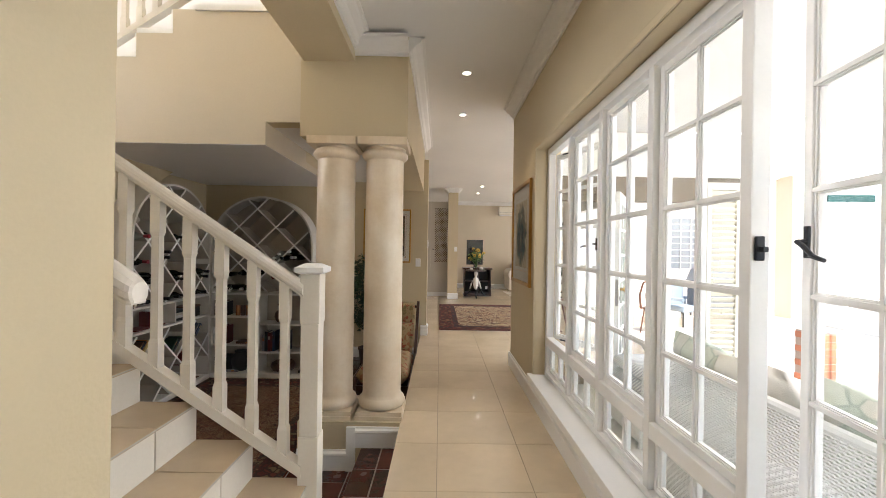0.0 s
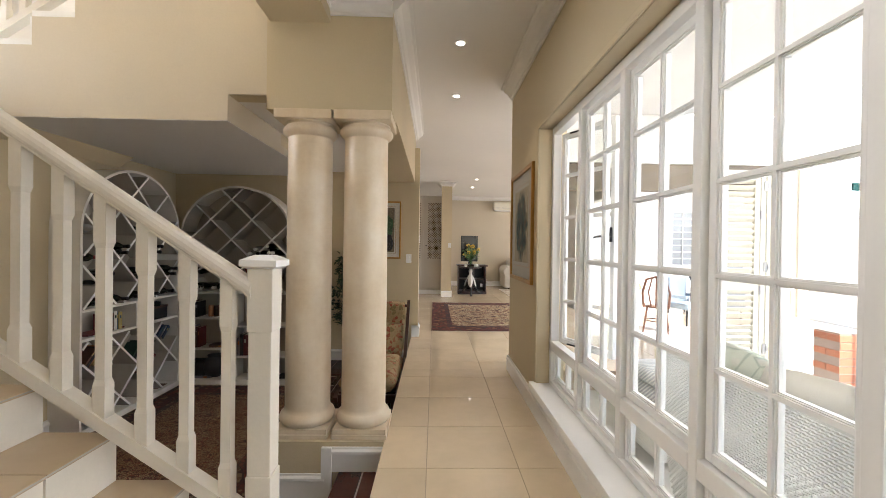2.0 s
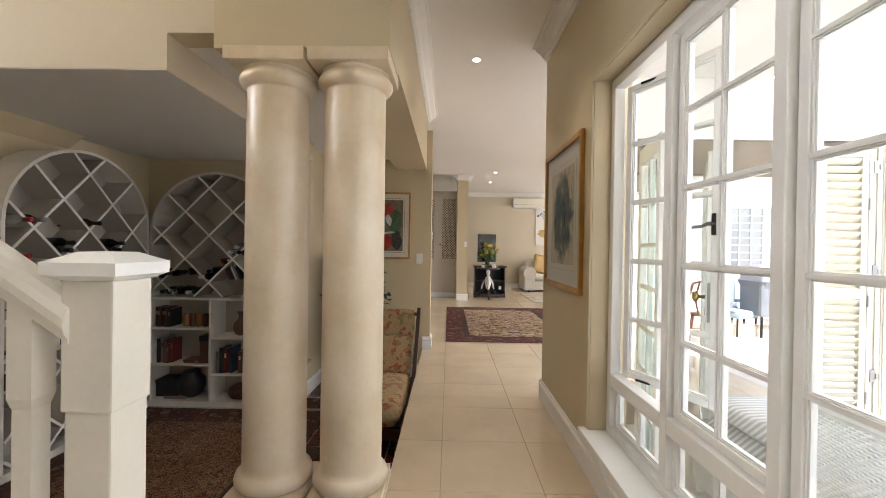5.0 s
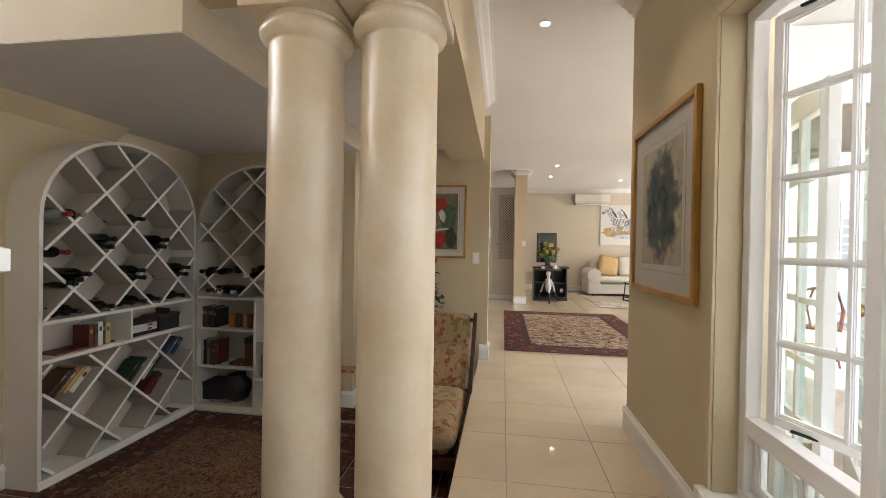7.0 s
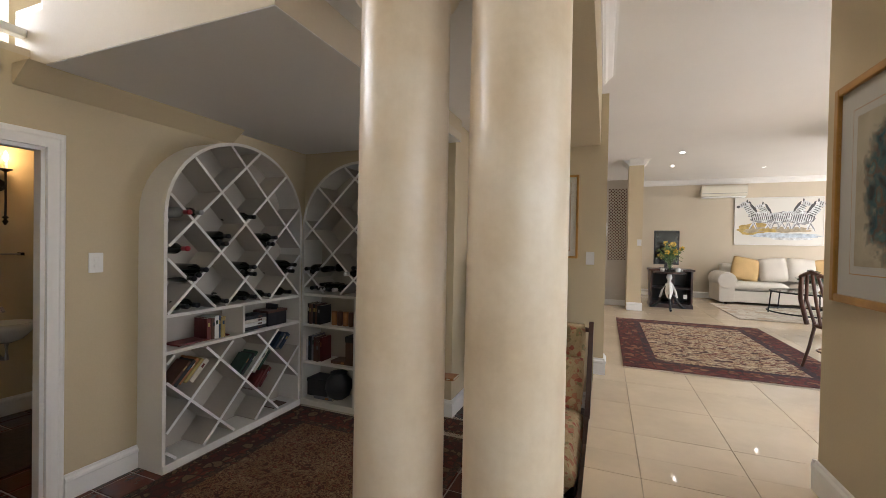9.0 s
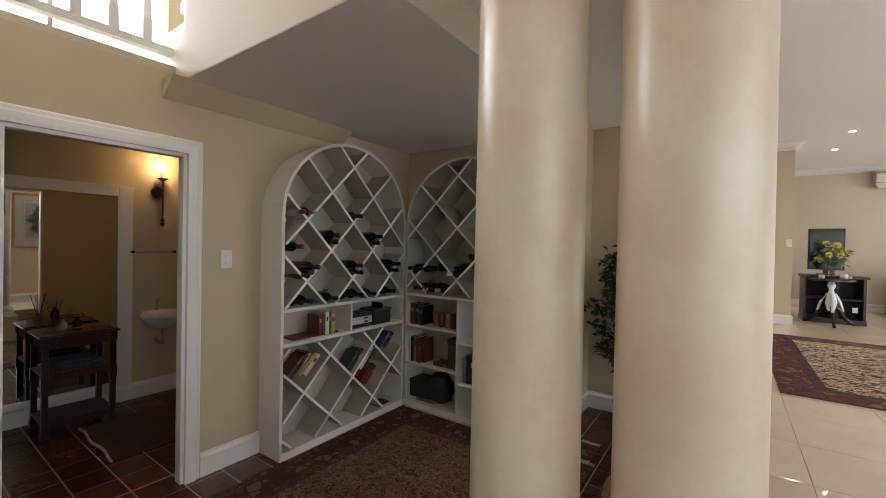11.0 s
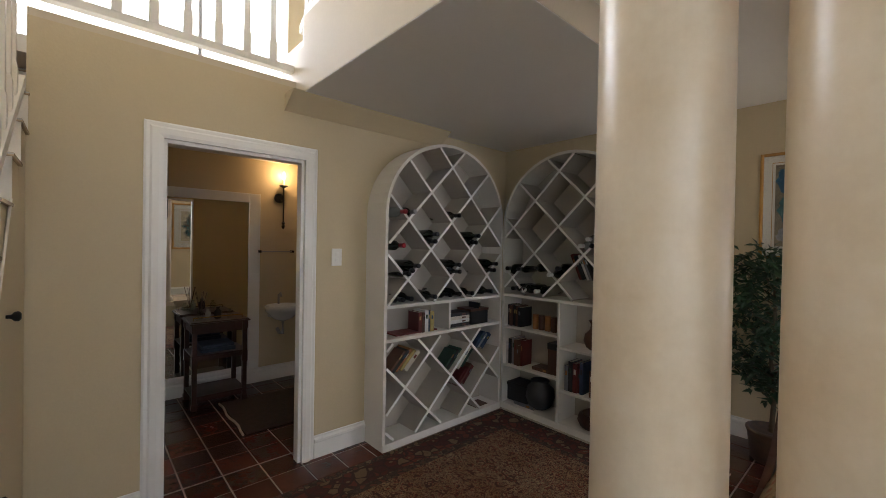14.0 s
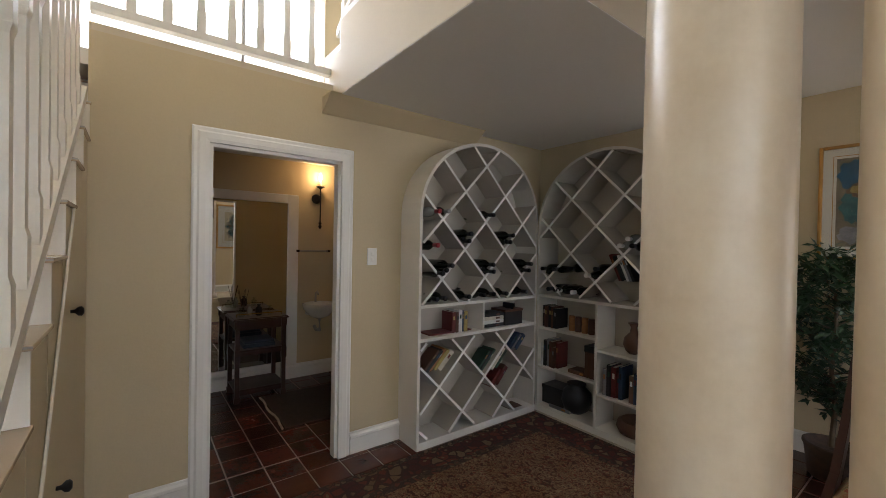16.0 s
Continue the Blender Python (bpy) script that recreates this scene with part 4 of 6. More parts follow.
# ---- chaise ----
def chaise():
    c = thing("chaise", "floral upholstered chaise with a dark carved wooden frame", "chaise longue")
    x0, x1 = -0.85, -0.305
    seat = bmesh.new()
    pillow(seat, (x0 + x1) / 2, 4.62, -0.055, (x1 - x0) / 2, 0.5, 0.085, puff=0.25)
    part("seat_cushion", seat, FLORAL, c, smooth=True)
    bolster = bmesh.new()
    pillow(bolster, (x0 + x1) / 2, 4.26, -0.03, (x1 - x0) / 2, 0.15, 0.10, puff=0.3)
    part("front_roll", bolster, FLORAL, c, smooth=True)
    lower = bmesh.new()
    pillow(lower, 0, 0, 0, (x1 - x0) / 2 - 0.02, 0.24, 0.05, pose((x0 + x1) / 2, 5.2, 0.13, 48, 0, 0), 0.3)
    part("lower_back", lower, FLORAL, c, smooth=True)
    upper = bmesh.new()
    pillow(upper, 0, 0, 0, (x1 - x0) / 2 - 0.02, 0.19, 0.05, pose((x0 + x1) / 2, 5.46, 0.37, 70, 0, 0), 0.3)
    part("backrest", upper, FLORAL, c, smooth=True)
    for x in (x0 - 0.01, x1 + 0.018):
        bm = bmesh.new()
        prof = [(4.12, -0.17), (4.3, -0.13), (4.7, -0.10), (4.95, -0.03), (5.15, 0.12), (5.32, 0.30), (5.45, 0.44), (5.55, 0.535)]
        rings = []
        for k, (y, z) in enumerate(prof):
            w = 0.026 + 0.02 * math.sin(k * 1.3) ** 2
            rings.append([bm.verts.new(v) for v in ((x - 0.018, y, z - w), (x + 0.018, y, z - w), (x + 0.018, y - 0.02, z + w), (x - 0.018, y - 0.02, z + w))])
        for a, b in zip(rings, rings[1:]):
            for i in range(4):
                bm.faces.new((a[i], a[(i + 1) % 4], b[(i + 1) % 4], b[i]))
        bm.faces.new(rings[0][::-1]), bm.faces.new(rings[-1])
        part("side_rail", bm, DARKWOOD, c, "dark carved wooden rail")
    part("top_rail", tube([(x0, 5.58, 0.48), (x0 + 0.15, 5.60, 0.49), ((x0 + x1) / 2, 5.60, 0.495), (x1 - 0.15, 5.60, 0.49), (x1 + 0.02, 5.58, 0.48)], 0.020), DARKWOOD, c, "dark wooden top rail")
    part("front_rail", boxes((x0, x1, 4.13, 4.17, -0.205, -0.13), bevel=0.008), DARKWOOD, c, "dark wooden front rail")
    part("seat_frame", boxes((x0 + 0.01, x1 - 0.01, 4.17, 5.3, -0.20, -0.115)), DARKWOOD, c)
    for x in (x0 + 0.03, x1 - 0.03):
        for y in (4.17, 5.25):
            part("leg", lathe([(0.016, 0.0), (0.022, 0.02), (0.018, 0.05), (0.03, 0.10), (0.024, 0.135)], (x, y, LOW), 12), DARKWOOD, c, "turned dark leg", True)
    return c


chaise()


# ---- plant ----
def plant():
    p = thing("potted_olive_tree", "bushy dark green olive tree in a dark basket pot", "potted plant", "", (-0.99, 5.71, LOW))
    rr = random.Random(11)
    part("pot", lathe([(0.105, 0.0), (0.115, 0.01), (0.135, 0.18), (0.145, 0.205), (0.145, 0.22), (0.125, 0.22), (0.12, 0.18), (0.05, 0.175)], seg=24), BASKET, p, "dark woven basket pot", True)
    trunk = tube([(0, 0, 0.2), (0.012, 0.01, 0.45), (-0.01, 0.0, 0.7), (0.01, -0.01, 0.95), (0.0, 0.0, 1.2)], 0.016, 8, None, 0.008)
    tips = []
    for k in range(34):
        h = 0.42 + 1.04 * (k / 34)
        a = k * 2.4 + rr.random()
        reach = 0.27 * math.sin(math.pi * min(0.96, max(0.12, (h - 0.30) / 1.25))) ** 0.7 + 0.05 * rr.random()
        q = Vector((0, 0, h * 0.92))
        mid = q + Vector((math.cos(a) * reach * 0.5, math.sin(a) * reach * 0.5, 0.06))
        end = q + Vector((math.cos(a) * reach, math.sin(a) * reach, 0.10 + 0.10 * rr.random()))
        tube([q, mid, end], 0.005, 5, trunk, 0.002)
        tips.append((q, mid, end))
    part("trunk", trunk, BARK, p, "slender brown trunk and twigs")
    bm = bmesh.new()
    for q, mid, end in tips:
        for n in range(64):
            f = rr.random() ** 0.6
            c = mid.lerp(end, f * 1.15) if rr.random() < 0.8 else q.lerp(mid, f)
            c = c + Vector((rr.gauss(0, 0.028), rr.gauss(0, 0.028), rr.gauss(0, 0.03)))
            L, w = 0.055 + 0.035 * rr.random(), 0.011 + 0.006 * rr.random()
            m = Matrix.Translation(c) @ Euler((rr.uniform(-1.0, 1.0), rr.uniform(-0.9, 0.9), rr.uniform(0, 6.3))).to_matrix().to_4x4()
            v = [bm.verts.new(m @ Vector(t)) for t in ((0, 0, 0), (L * 0.5, w, 0.004), (L, 0, -0.004), (L * 0.5, -w, 0.004), (L * 0.5, 0, -0.002))]
            for tri in ((0, 4, 1), (1, 4, 2), (0, 3, 4), (4, 3, 2)):
                bm.faces.new([v[i] for i in tri])
    part("crown", bm, LEAF, p, "narrow dark green leaves")
    return p


plant()


# ---- pictures ----
def framed(name, label, w, h, m, frame_mat, shapes, mount=MOUNT, fw=0.03, glazed=True, inner=0.12, sheet=None):
    """A framed picture in its own plane: x across, z up, facing -y."""
    p = thing(name, label, "picture")
    p.matrix_world = m
    part("picture_frame", boxes((0, fw, -0.025, 0, 0, h), (w - fw, w, -0.025, 0, 0, h), (fw, w - fw, -0.025, 0, 0, fw), (fw, w - fw, -0.025, 0, h - fw, h), bevel=0.006), frame_mat, p)
    part("mount", boxes((fw, w - fw, -0.008, -0.001, fw, h - fw)), mount, p)
    if sheet:
        part("slip", boxes((fw + inner * 0.72, w - fw - inner * 0.72, -0.0088, -0.0082, fw + inner * 0.72, h - fw - inner * 0.72)), GILT, p, "thin gilt slip line")
        part("inner_mount", boxes((fw + inner * 0.72 + 0.004, w - fw - inner * 0.72 - 0.004, -0.0094, -0.0086, fw + inner * 0.72 + 0.004, h - fw - inner * 0.72 - 0.004)), mount, p)
        part("sheet", boxes((fw + inner, w - fw - inner, -0.0105, -0.0085, fw + inner, h - fw - inner)), sheet, p)
    for k, (cx, cz, rx, rz, mat, turn) in enumerate(shapes):
        bm = bmesh.new()
        rr = random.Random(k)
        n = 22
        top = [bm.verts.new((cx + (rx * math.cos(a) * math.cos(turn) - rz * math.sin(a) * math.sin(turn)) * (0.8 + 0.35 * rr.random()), -0.0112 - 0.00005 * k, cz + (rx * math.cos(a) * math.sin(turn) + rz * math.sin(a) * math.cos(turn)) * (0.8 + 0.35 * rr.random()))) for a in (2 * math.pi * i / n for i in range(n))]
        bm.faces.new(top)
        part("brushwork", bm, PAINTS[mat], p)
    if glazed:
        g = part("picture_glass", boxes((fw, w - fw, -0.0195, -0.0185, fw, h - fw)), PICTURE_GLASS, p)
        g.visible_shadow = False
    return p


def wash(name, cx, cz, rx, rz):
    """Watercolour on sandy paper: a loose dark teal and brown figure bleeding at its edges."""
    m, nt, bsdf = tree(name)
    pos = nt.nodes.new("ShaderNodeTexCoord").outputs["Object"]
    n = node(nt, "ShaderNodeTexNoise", [(pos, "Vector")], i_Scale=9.0, i_Detail=6.0, i_Roughness=0.65)
    bleed = nt.nodes.new("ShaderNodeVectorMath")
    bleed.operation = "MULTIPLY_ADD"
    nt.links.new(n.outputs["Color"], bleed.inputs[0])
    bleed.inputs[1].default_value = (0.34, 0.0, 0.34)
    nt.links.new(pos, bleed.inputs[2])
    shift = nt.nodes.new("ShaderNodeVectorMath")
    shift.operation = "SUBTRACT"
    nt.links.new(bleed.outputs[0], shift.inputs[0])
    shift.inputs[1].default_value = (cx + 0.17, 0.0, cz + 0.17)
    scale = nt.nodes.new("ShaderNodeVectorMath")
    scale.operation = "MULTIPLY"
    nt.links.new(shift.outputs[0], scale.inputs[0])
    scale.inputs[1].default_value = (1 / rx, 0.0, 1 / rz)
    far = nt.nodes.new("ShaderNodeVectorMath")
    far.operation = "LENGTH"
    nt.links.new(scale.outputs[0], far.inputs[0])
    blot = node(nt, "ShaderNodeTexNoise", [(pos, "Vector")], i_Scale=13.0, i_Detail=4.0)
    ink = ramp(nt, blot.outputs[0], [(0.36, (0.02, 0.025, 0.03)), (0.46, (0.03, 0.10, 0.11)), (0.54, (0.12, 0.07, 0.045)), (0.62, (0.05, 0.14, 0.14)), (0.70, (0.30, 0.24, 0.16))])
    mix = nt.nodes.new("ShaderNodeMix")
    mix.data_type = "RGBA"
    cover = ramp(nt, far.outputs["Value"], [(0.75, (1, 1, 1)), (0.95, (0.45, 0.45, 0.45)), (1.25, (0, 0, 0))])
    nt.links.new(cover, mix.inputs[0])
    nt.links.new(ramp(nt, n.outputs[0], [(0.3, (0.36, 0.31, 0.22)), (0.7, (0.52, 0.46, 0.34))]), mix.inputs[6])
    nt.links.new(ink, mix.inputs[7])
    nt.links.new(mix.outputs[2], bsdf.inputs["Base Color"])
    bsdf.inputs["Roughness"].default_value = 0.85
    return m


framed("picture", "gilt-framed watercolour of dark teal shapes behind glass", 0.86, 0.965, pose(RIGHT - 0.001, 4.385, 0.955, 0, 0, -90), GILT, [], PALE_MOUNT, 0.035, True, 0.13, wash("watercolour_paper", 0.45, 0.48, 0.235, 0.31))
framed("picture", "gilt-framed bright picture on a white mount", 0.70, 0.79, pose(-1.135, 5.999, 1.07, 0, 0, 0), GILT,
       [(0.19, 0.58, 0.09, 0.10, "blue", 0.0), (0.18, 0.36, 0.07, 0.12, "teal", 0.0), (0.18, 0.17, 0.085, 0.06, "grey", 0.0), (0.27, 0.50, 0.13, 0.06, "umber", 0.35), (0.20, 0.48, 0.04, 0.03, "ochre", 0.2), (0.50, 0.45, 0.09, 0.16, "green", 0.0), (0.53, 0.22, 0.065, 0.11, "dark", 0.0), (0.40, 0.58, 0.10, 0.08, "red", 0.2), (0.33, 0.38, 0.05, 0.08, "ochre", 0.1), (0.44, 0.46, 0.035, 0.07, "pale", 0.2), (0.41, 0.20, 0.07, 0.09, "scarlet", 0.0), (0.28, 0.28, 0.07, 0.07, "umber", 0.0), (0.44, 0.31, 0.08, 0.012, "pale", 0.1), (0.36, 0.20, 0.012, 0.07, "sand", 0.0)], MOUNT, 0.022, True, 0.07, PAINTS["bronze"])
zebra = [(0.40, 0.38, 0.34, 0.13, "ochre", 0.1), (0.85, 0.36, 0.60, 0.07, "sand", 0.0), (0.95, 0.22, 0.68, 0.06, "mist", 0.0), (1.10, 0.15, 0.40, 0.03, "pale", 0.0)]
for bx, bz, g in ((1.02, 0.66, -1.15), (0.80, 0.62, 1.1), (0.52, 0.64, 1.2), (1.26, 0.62, -1.25)):
    f, q = math.copysign(1, g), abs(g)
    zebra += [(bx, bz, 0.20 * q, 0.115 * q, "grey", -0.12 * f), (bx, bz + 0.015, 0.185 * q, 0.10 * q, "pale", -0.12 * f), (bx - 0.19 * g, bz + 0.13 * q, 0.065 * q, 0.14 * q, "pale", 0.55 * f), (bx - 0.29 * g, bz + 0.25 * q, 0.10 * q, 0.045 * q, "pale", 0.45 * f)]
    for k in range(11):
        zebra.append((bx + (0.032 * (k - 5) + 0.012) * q, bz + 0.01 - 0.003 * abs(k - 5) * q, 0.007 * q, (0.088 - 0.004 * abs(k - 5)) * q, "stripe", 0.22 * f))
    for k in range(6):
        zebra.append((bx - (0.135 + 0.022 * k) * g, bz + (0.045 + 0.032 * k) * q, 0.052 * q, 0.007 * q, "stripe", 0.5 * f))
    for k in range(3):
        zebra.append((bx - (0.26 + 0.03 * k) * g, bz + (0.26 - 0.012 * k) * q, 0.006 * q, 0.034 * q, "stripe", 0.3 * f))
    zebra += [(bx - 0.375 * g, bz + 0.205 * q, 0.03 * q, 0.026 * q, "stripe", 0.3 * f), (bx - 0.14 * g, bz + 0.20 * q, 0.022 * q, 0.13 * q, "stripe", 0.55 * f), (bx - 0.235 * g, bz + 0.315 * q, 0.014, 0.04, "stripe", 0.0)]
    for dx, lean in ((-0.15, -0.45), (-0.10, 0.35), (0.12, 0.5), (0.17, -0.3)):
        zebra += [(bx + dx * g, bz - 0.15 * q, 0.020 * q, 0.10 * q, "pale", lean * f), (bx + dx * g + 0.01, bz - 0.16 * q, 0.008 * q, 0.09 * q, "grey", lean * f)]
zebra += [(0.34, 0.33, 0.16, 0.05, "sand", 0.1), (0.66, 0.34, 0.18, 0.045, "ochre", -0.1), (1.0, 0.33, 0.2, 0.04, "sand", 0.05), (1.32, 0.33, 0.12, 0.03, "sand", 0.0)]
framed("canvas_painting", "wide white canvas painting of running zebras", 1.66, 1.10, pose(2.62, 13.395, 1.30, 0, 0, 0), WHITE, zebra, MOUNT, 0.012, False)


# ---- switches ----
def switch(m, group="light switches"):
    s = thing("light_switch", "white plastic wall light switch", "switch", group)
    s.matrix_world = m
    part("plate", boxes((-0.037, 0.037, -0.009, 0, -0.06, 0.06), bevel=0.003), PLASTIC, s)
    part("rocker", boxes((-0.011, 0.011, -0.014, -0.009, 0.008, 0.034), bevel=0.002), PLASTIC, s)
    part("rocker", boxes((-0.011, 0.011, -0.014, -0.009, -0.034, -0.008), bevel=0.002), PLASTIC, s)


switch(pose(LEFT, 3.455, 1.03, 0, 0, 90))
switch(pose(-0.325, 6.0, 1.075, 0, 0, 0))
switch(pose(0.40, 10.42, 1.28, 0, 0, 0))
switch(pose(-0.19, 6.06, 1.35, 0, 0, 90))

# ---- downlights ----
for x, y in ((0.212, 3.588), (0.238, 4.705), (1.01, 10.02), (1.03, 11.28), (2.72, 11.87), (0.2, 1.2)):
    d = thing("downlight", "small recessed ceiling downlight, switched on", "downlight", "ceiling downlights", (x, y, TOP))
    part("ring", lathe([(0.030, -0.001), (0.046, -0.001), (0.048, -0.006), (0.040, -0.009), (0.031, -0.006)], seg=24, caps=False), PLASTIC, d)
    part("lens", lathe([(0.0305, -0.0045), (0.0305, -0.003)], seg=24), DOWN, d)
    lamp("downlight_beam", "SPOT", 4.0, pose(x, y, TOP - 0.02), (1.0, 0.9, 0.75), 0.03)


# ---- books, bottles, pots on the shelves ----
def book(w, t, h, cover, m, lie=False, group=""):
    """A book standing on its lower edge: thickness along x, spine towards -y."""
    b = thing("book", "hardback book with a " + cover.name.split("_")[-1] + " cover on the shelf", "book", group or "books on the shelves")
    b.matrix_world = m
    part("cover", boxes((0, t, 0, 0.003, 0, h), (0, 0.003, 0.003, w, 0, h), (t - 0.003, t, 0.003, w, 0, h)), cover, b)
    part("pages", boxes((0.0032, t - 0.0032, 0.0035, w - 0.004, 0.003, h - 0.003)), PAGES, b)
    part("spine_label", boxes((t * 0.25, t * 0.75, -0.0008, 0, h * 0.62, h * 0.8)), COVERS[(len(cover.name) + int(h * 1000)) % len(COVERS)], b)


def row(base, x, z, n, tilt, mats, hmin=0.17, hmax=0.23, y=0.03):
    """Books side by side on a shelf; base is the unit's pose."""
    for k in range(n):
        t = rnd.uniform(0.016, 0.036)
        h = rnd.uniform(hmin, hmax)
        m = base @ pose(x, y + rnd.uniform(0, 0.025), z) @ pose(0, 0, 0, 0, tilt, 0)
        book(rnd.uniform(0.12, 0.16), t, h, COVERS[mats[k % len(mats)]], m)
        x += (t + 0.002) / math.cos(radians(tilt))
    return x


BOTTLE_PROFILE = [(0.0, 0.0), (0.035, 0.002), (0.037, 0.01), (0.037, 0.17), (0.033, 0.20), (0.018, 0.225), (0.0145, 0.24), (0.0145, 0.285), (0.016, 0.286), (0.016, 0.297), (0.0, 0.298)]


def bottle(m, mat=BOTTLE, cap=BLACK, label_mat=None):
    b = thing("wine_bottle", "dark glass wine bottle lying on its side", "bottle", "wine bottles")
    b.matrix_world = m
    part("glass_body", lathe(BOTTLE_PROFILE[1:-1], seg=20), mat, b, "", True)
    part("capsule", lathe([(0.0158, 0.25), (0.0158, 0.284), (0.0172, 0.285), (0.0172, 0.2985), (0.004, 0.299)], seg=16), cap, b, "foil capsule", True)
    if label_mat:
        part("paper_label", lathe([(0.0376, 0.05), (0.0376, 0.13)], seg=20), label_mat, b)


MA = pose(-2.80, 3.715, LOW, 0, 0, 90)
MB = pose(-2.815, 4.98, LOW)


def lying(base, x, z, neck_out=True, spin=0.0, mat=BOTTLE, cap=BLACK):
    """A bottle lying front to back in a diamond's lower corner, slightly turned."""
    m = base @ pose(x, 0.225, z + 0.055) @ pose(0, 0, 0, 90, 0, spin)
    bottle(m, mat, cap, None)


D = 0.427
for (k, z, caps) in ((0.187, 1.2, 2), (0.61, 1.2, 2), (0.39, 1.435, 2), (0.82, 1.435, 2), (0.61, 1.645, 1), (0.187, 1.645, 1), (1.04, 1.2, 2), (0.82, 1.865, 0)):
    for n in range(caps):
        lying(MA, k + (0.042 if n else -0.008) + rnd.uniform(-0.01, 0.01), z + (0.055 if n else 0.0), True, rnd.uniform(-10, 10), BOTTLE, rnd.choice([BLACK, BLACK, BLACK, BLACK, STEEL]))
for x, z in ((0.10, 1.032), (0.16, 1.032), (0.39, 1.032), (0.52, 1.035), (0.64, 1.035), (0.80, 1.032), (1.0, 1.034)):
    lying(MA, x, z - 0.012, True, rnd.uniform(-8, 8), BOTTLE, rnd.choice([BLACK, BLACK, STEEL, BLACK]))
lying(MA, 0.07, 1.40, True, 4, BOTTLE, CAPSULE)
lying(MA, 0.08, 1.64, True, 4, PALE_BOTTLE, CAPSULE)
for x, z, mat in ((0.568, 1.185, BOTTLE), (0.80, 1.42, PALE_BOTTLE), (0.84, 1.47, PALE_BOTTLE), (0.60, 1.24, BOTTLE), (0.13, 1.19, BOTTLE), (0.30, 1.04, BOTTLE), (0.44, 1.04, BOTTLE), (0.90, 1.42, BOTTLE)):
    lying(MB, x, z, True, rnd.uniform(-9, 9), mat, rnd.choice([BLACK, PLASTIC]))
# books: unit beside the door
row(MA, 0.33, 0.788, 2, 0, [0, 6], 0.15, 0.16)
row(MA, 0.385, 0.788, 3, 0, [8, 2, 9], 0.15, 0.17)
tray = thing("tray", "flat red lacquer tray", "tray")
tray.matrix_world = MA
part("tray_dish", boxes((0.12, 0.52, 0.05, 0.2, 0.788, 0.80), bevel=0.004), COVERS[0], tray)
x = 0.64
for k, (mt_, n) in enumerate(((1, 0), (8, 1), (3, 2), (1, 3))):
    book(0.15, 0.026, 0.23, COVERS[mt_], MA @ pose(0.63, 0.03, 0.79 + 0.029 * (k + 1)) @ pose(0, 0, 0, 0, 90, 0))
row(MA, 0.98, 0.788, 1, 0, [1], 0.17, 0.19)
row(MA, 0.05, 0.545, 5, 45, [6, 1, 5, 9, 3], 0.17, 0.2)
row(MA, 0.58, 0.455, 6, 43, [4, 1, 4, 8, 3, 4], 0.18, 0.22)
row(MA, 0.72, 0.31, 4, 43, [0, 0, 6, 0], 0.16, 0.20)
row(MA, 0.93, 0.585, 3, 45, [2, 7, 2], 0.15, 0.18)
row(MA, 0.97, 0.058, 2, 90, [6, 0], 0.15, 0.18)
# books: the other unit
row(MB, 0.03, 0.404, 6, 0, [8, 1, 7, 6, 6, 0], 0.18, 0.24)
row(MB, 0.30, 0.43, 2, 88, [6, 5], 0.15, 0.18)
row(MB, 0.03, 0.749, 5, 0, [1, 6, 1, 6, 1], 0.16, 0.19)
row(MB, 0.63, 0.319, 5, 0, [7, 1, 0, 0, 2], 0.19, 0.25)
row(MB, 0.84, 0.319, 4, 0, [6, 2, 3, 1], 0.19, 0.25)
row(MB, 0.74, 1.21, 5, -24, [0, 1, 8, 7, 1], 0.19, 0.23)
row(MB, 0.12, 0.08, 3, 88, [7, 1, 3], 0.18, 0.24)


def jar(m, prof, mat, label, name="vase"):
    v = thing(name, label, name.replace("_", " "))
    v.matrix_world = m
    part("body", lathe(prof, seg=24), mat, v, "", True)
    part("rim", lathe([(prof[-1][0] - 0.004, prof[-1][1]), (prof[-1][0] + 0.004, prof[-1][1]), (prof[-1][0] + 0.004, prof[-1][1] + 0.006), (prof[-1][0] - 0.004, prof[-1][1] + 0.006)], seg=24), mat, v)


jar(MB @ pose(0.82, 0.13, 0.664), [(0.03, 0), (0.055, 0.02), (0.075, 0.07), (0.065, 0.12), (0.028, 0.16), (0.022, 0.2), (0.036, 0.225)], COVERS[6], "small dark brown pottery vase on the shelf")
jar(MB @ pose(0.33, 0.14, 0.056), [(0.06, 0), (0.10, 0.03), (0.125, 0.10), (0.12, 0.17), (0.07, 0.22), (0.075, 0.24)], COVERS[1], "round black pottery pot on the bottom shelf", "pot")
jar(MB @ pose(0.86, 0.14, 0.056), [(0.08, 0), (0.13, 0.02), (0.15, 0.06), (0.14, 0.10), (0.11, 0.11)], COVERS[6], "wide dark bowl on the bottom shelf", "bowl")
for k in range(4):
    jar(MB @ pose(0.30 + 0.062 * k, 0.10, 0.749), [(0.024, 0), (0.027, 0.005), (0.027, 0.11), (0.022, 0.12)], (COVERS[5], COVERS[6])[k % 2], "small brown spice jar in a row", "jar")
crate = thing("storage_box", "dark storage box lying in the shelf", "box")
crate.matrix_world = MA
part("lid", boxes((0.88, 1.10, 0.03, 0.20, 0.90, 0.92)), COVERS[6], crate)
part("box_body", boxes((0.885, 1.095, 0.035, 0.195, 0.788, 0.90)), COVERS[1], crate)

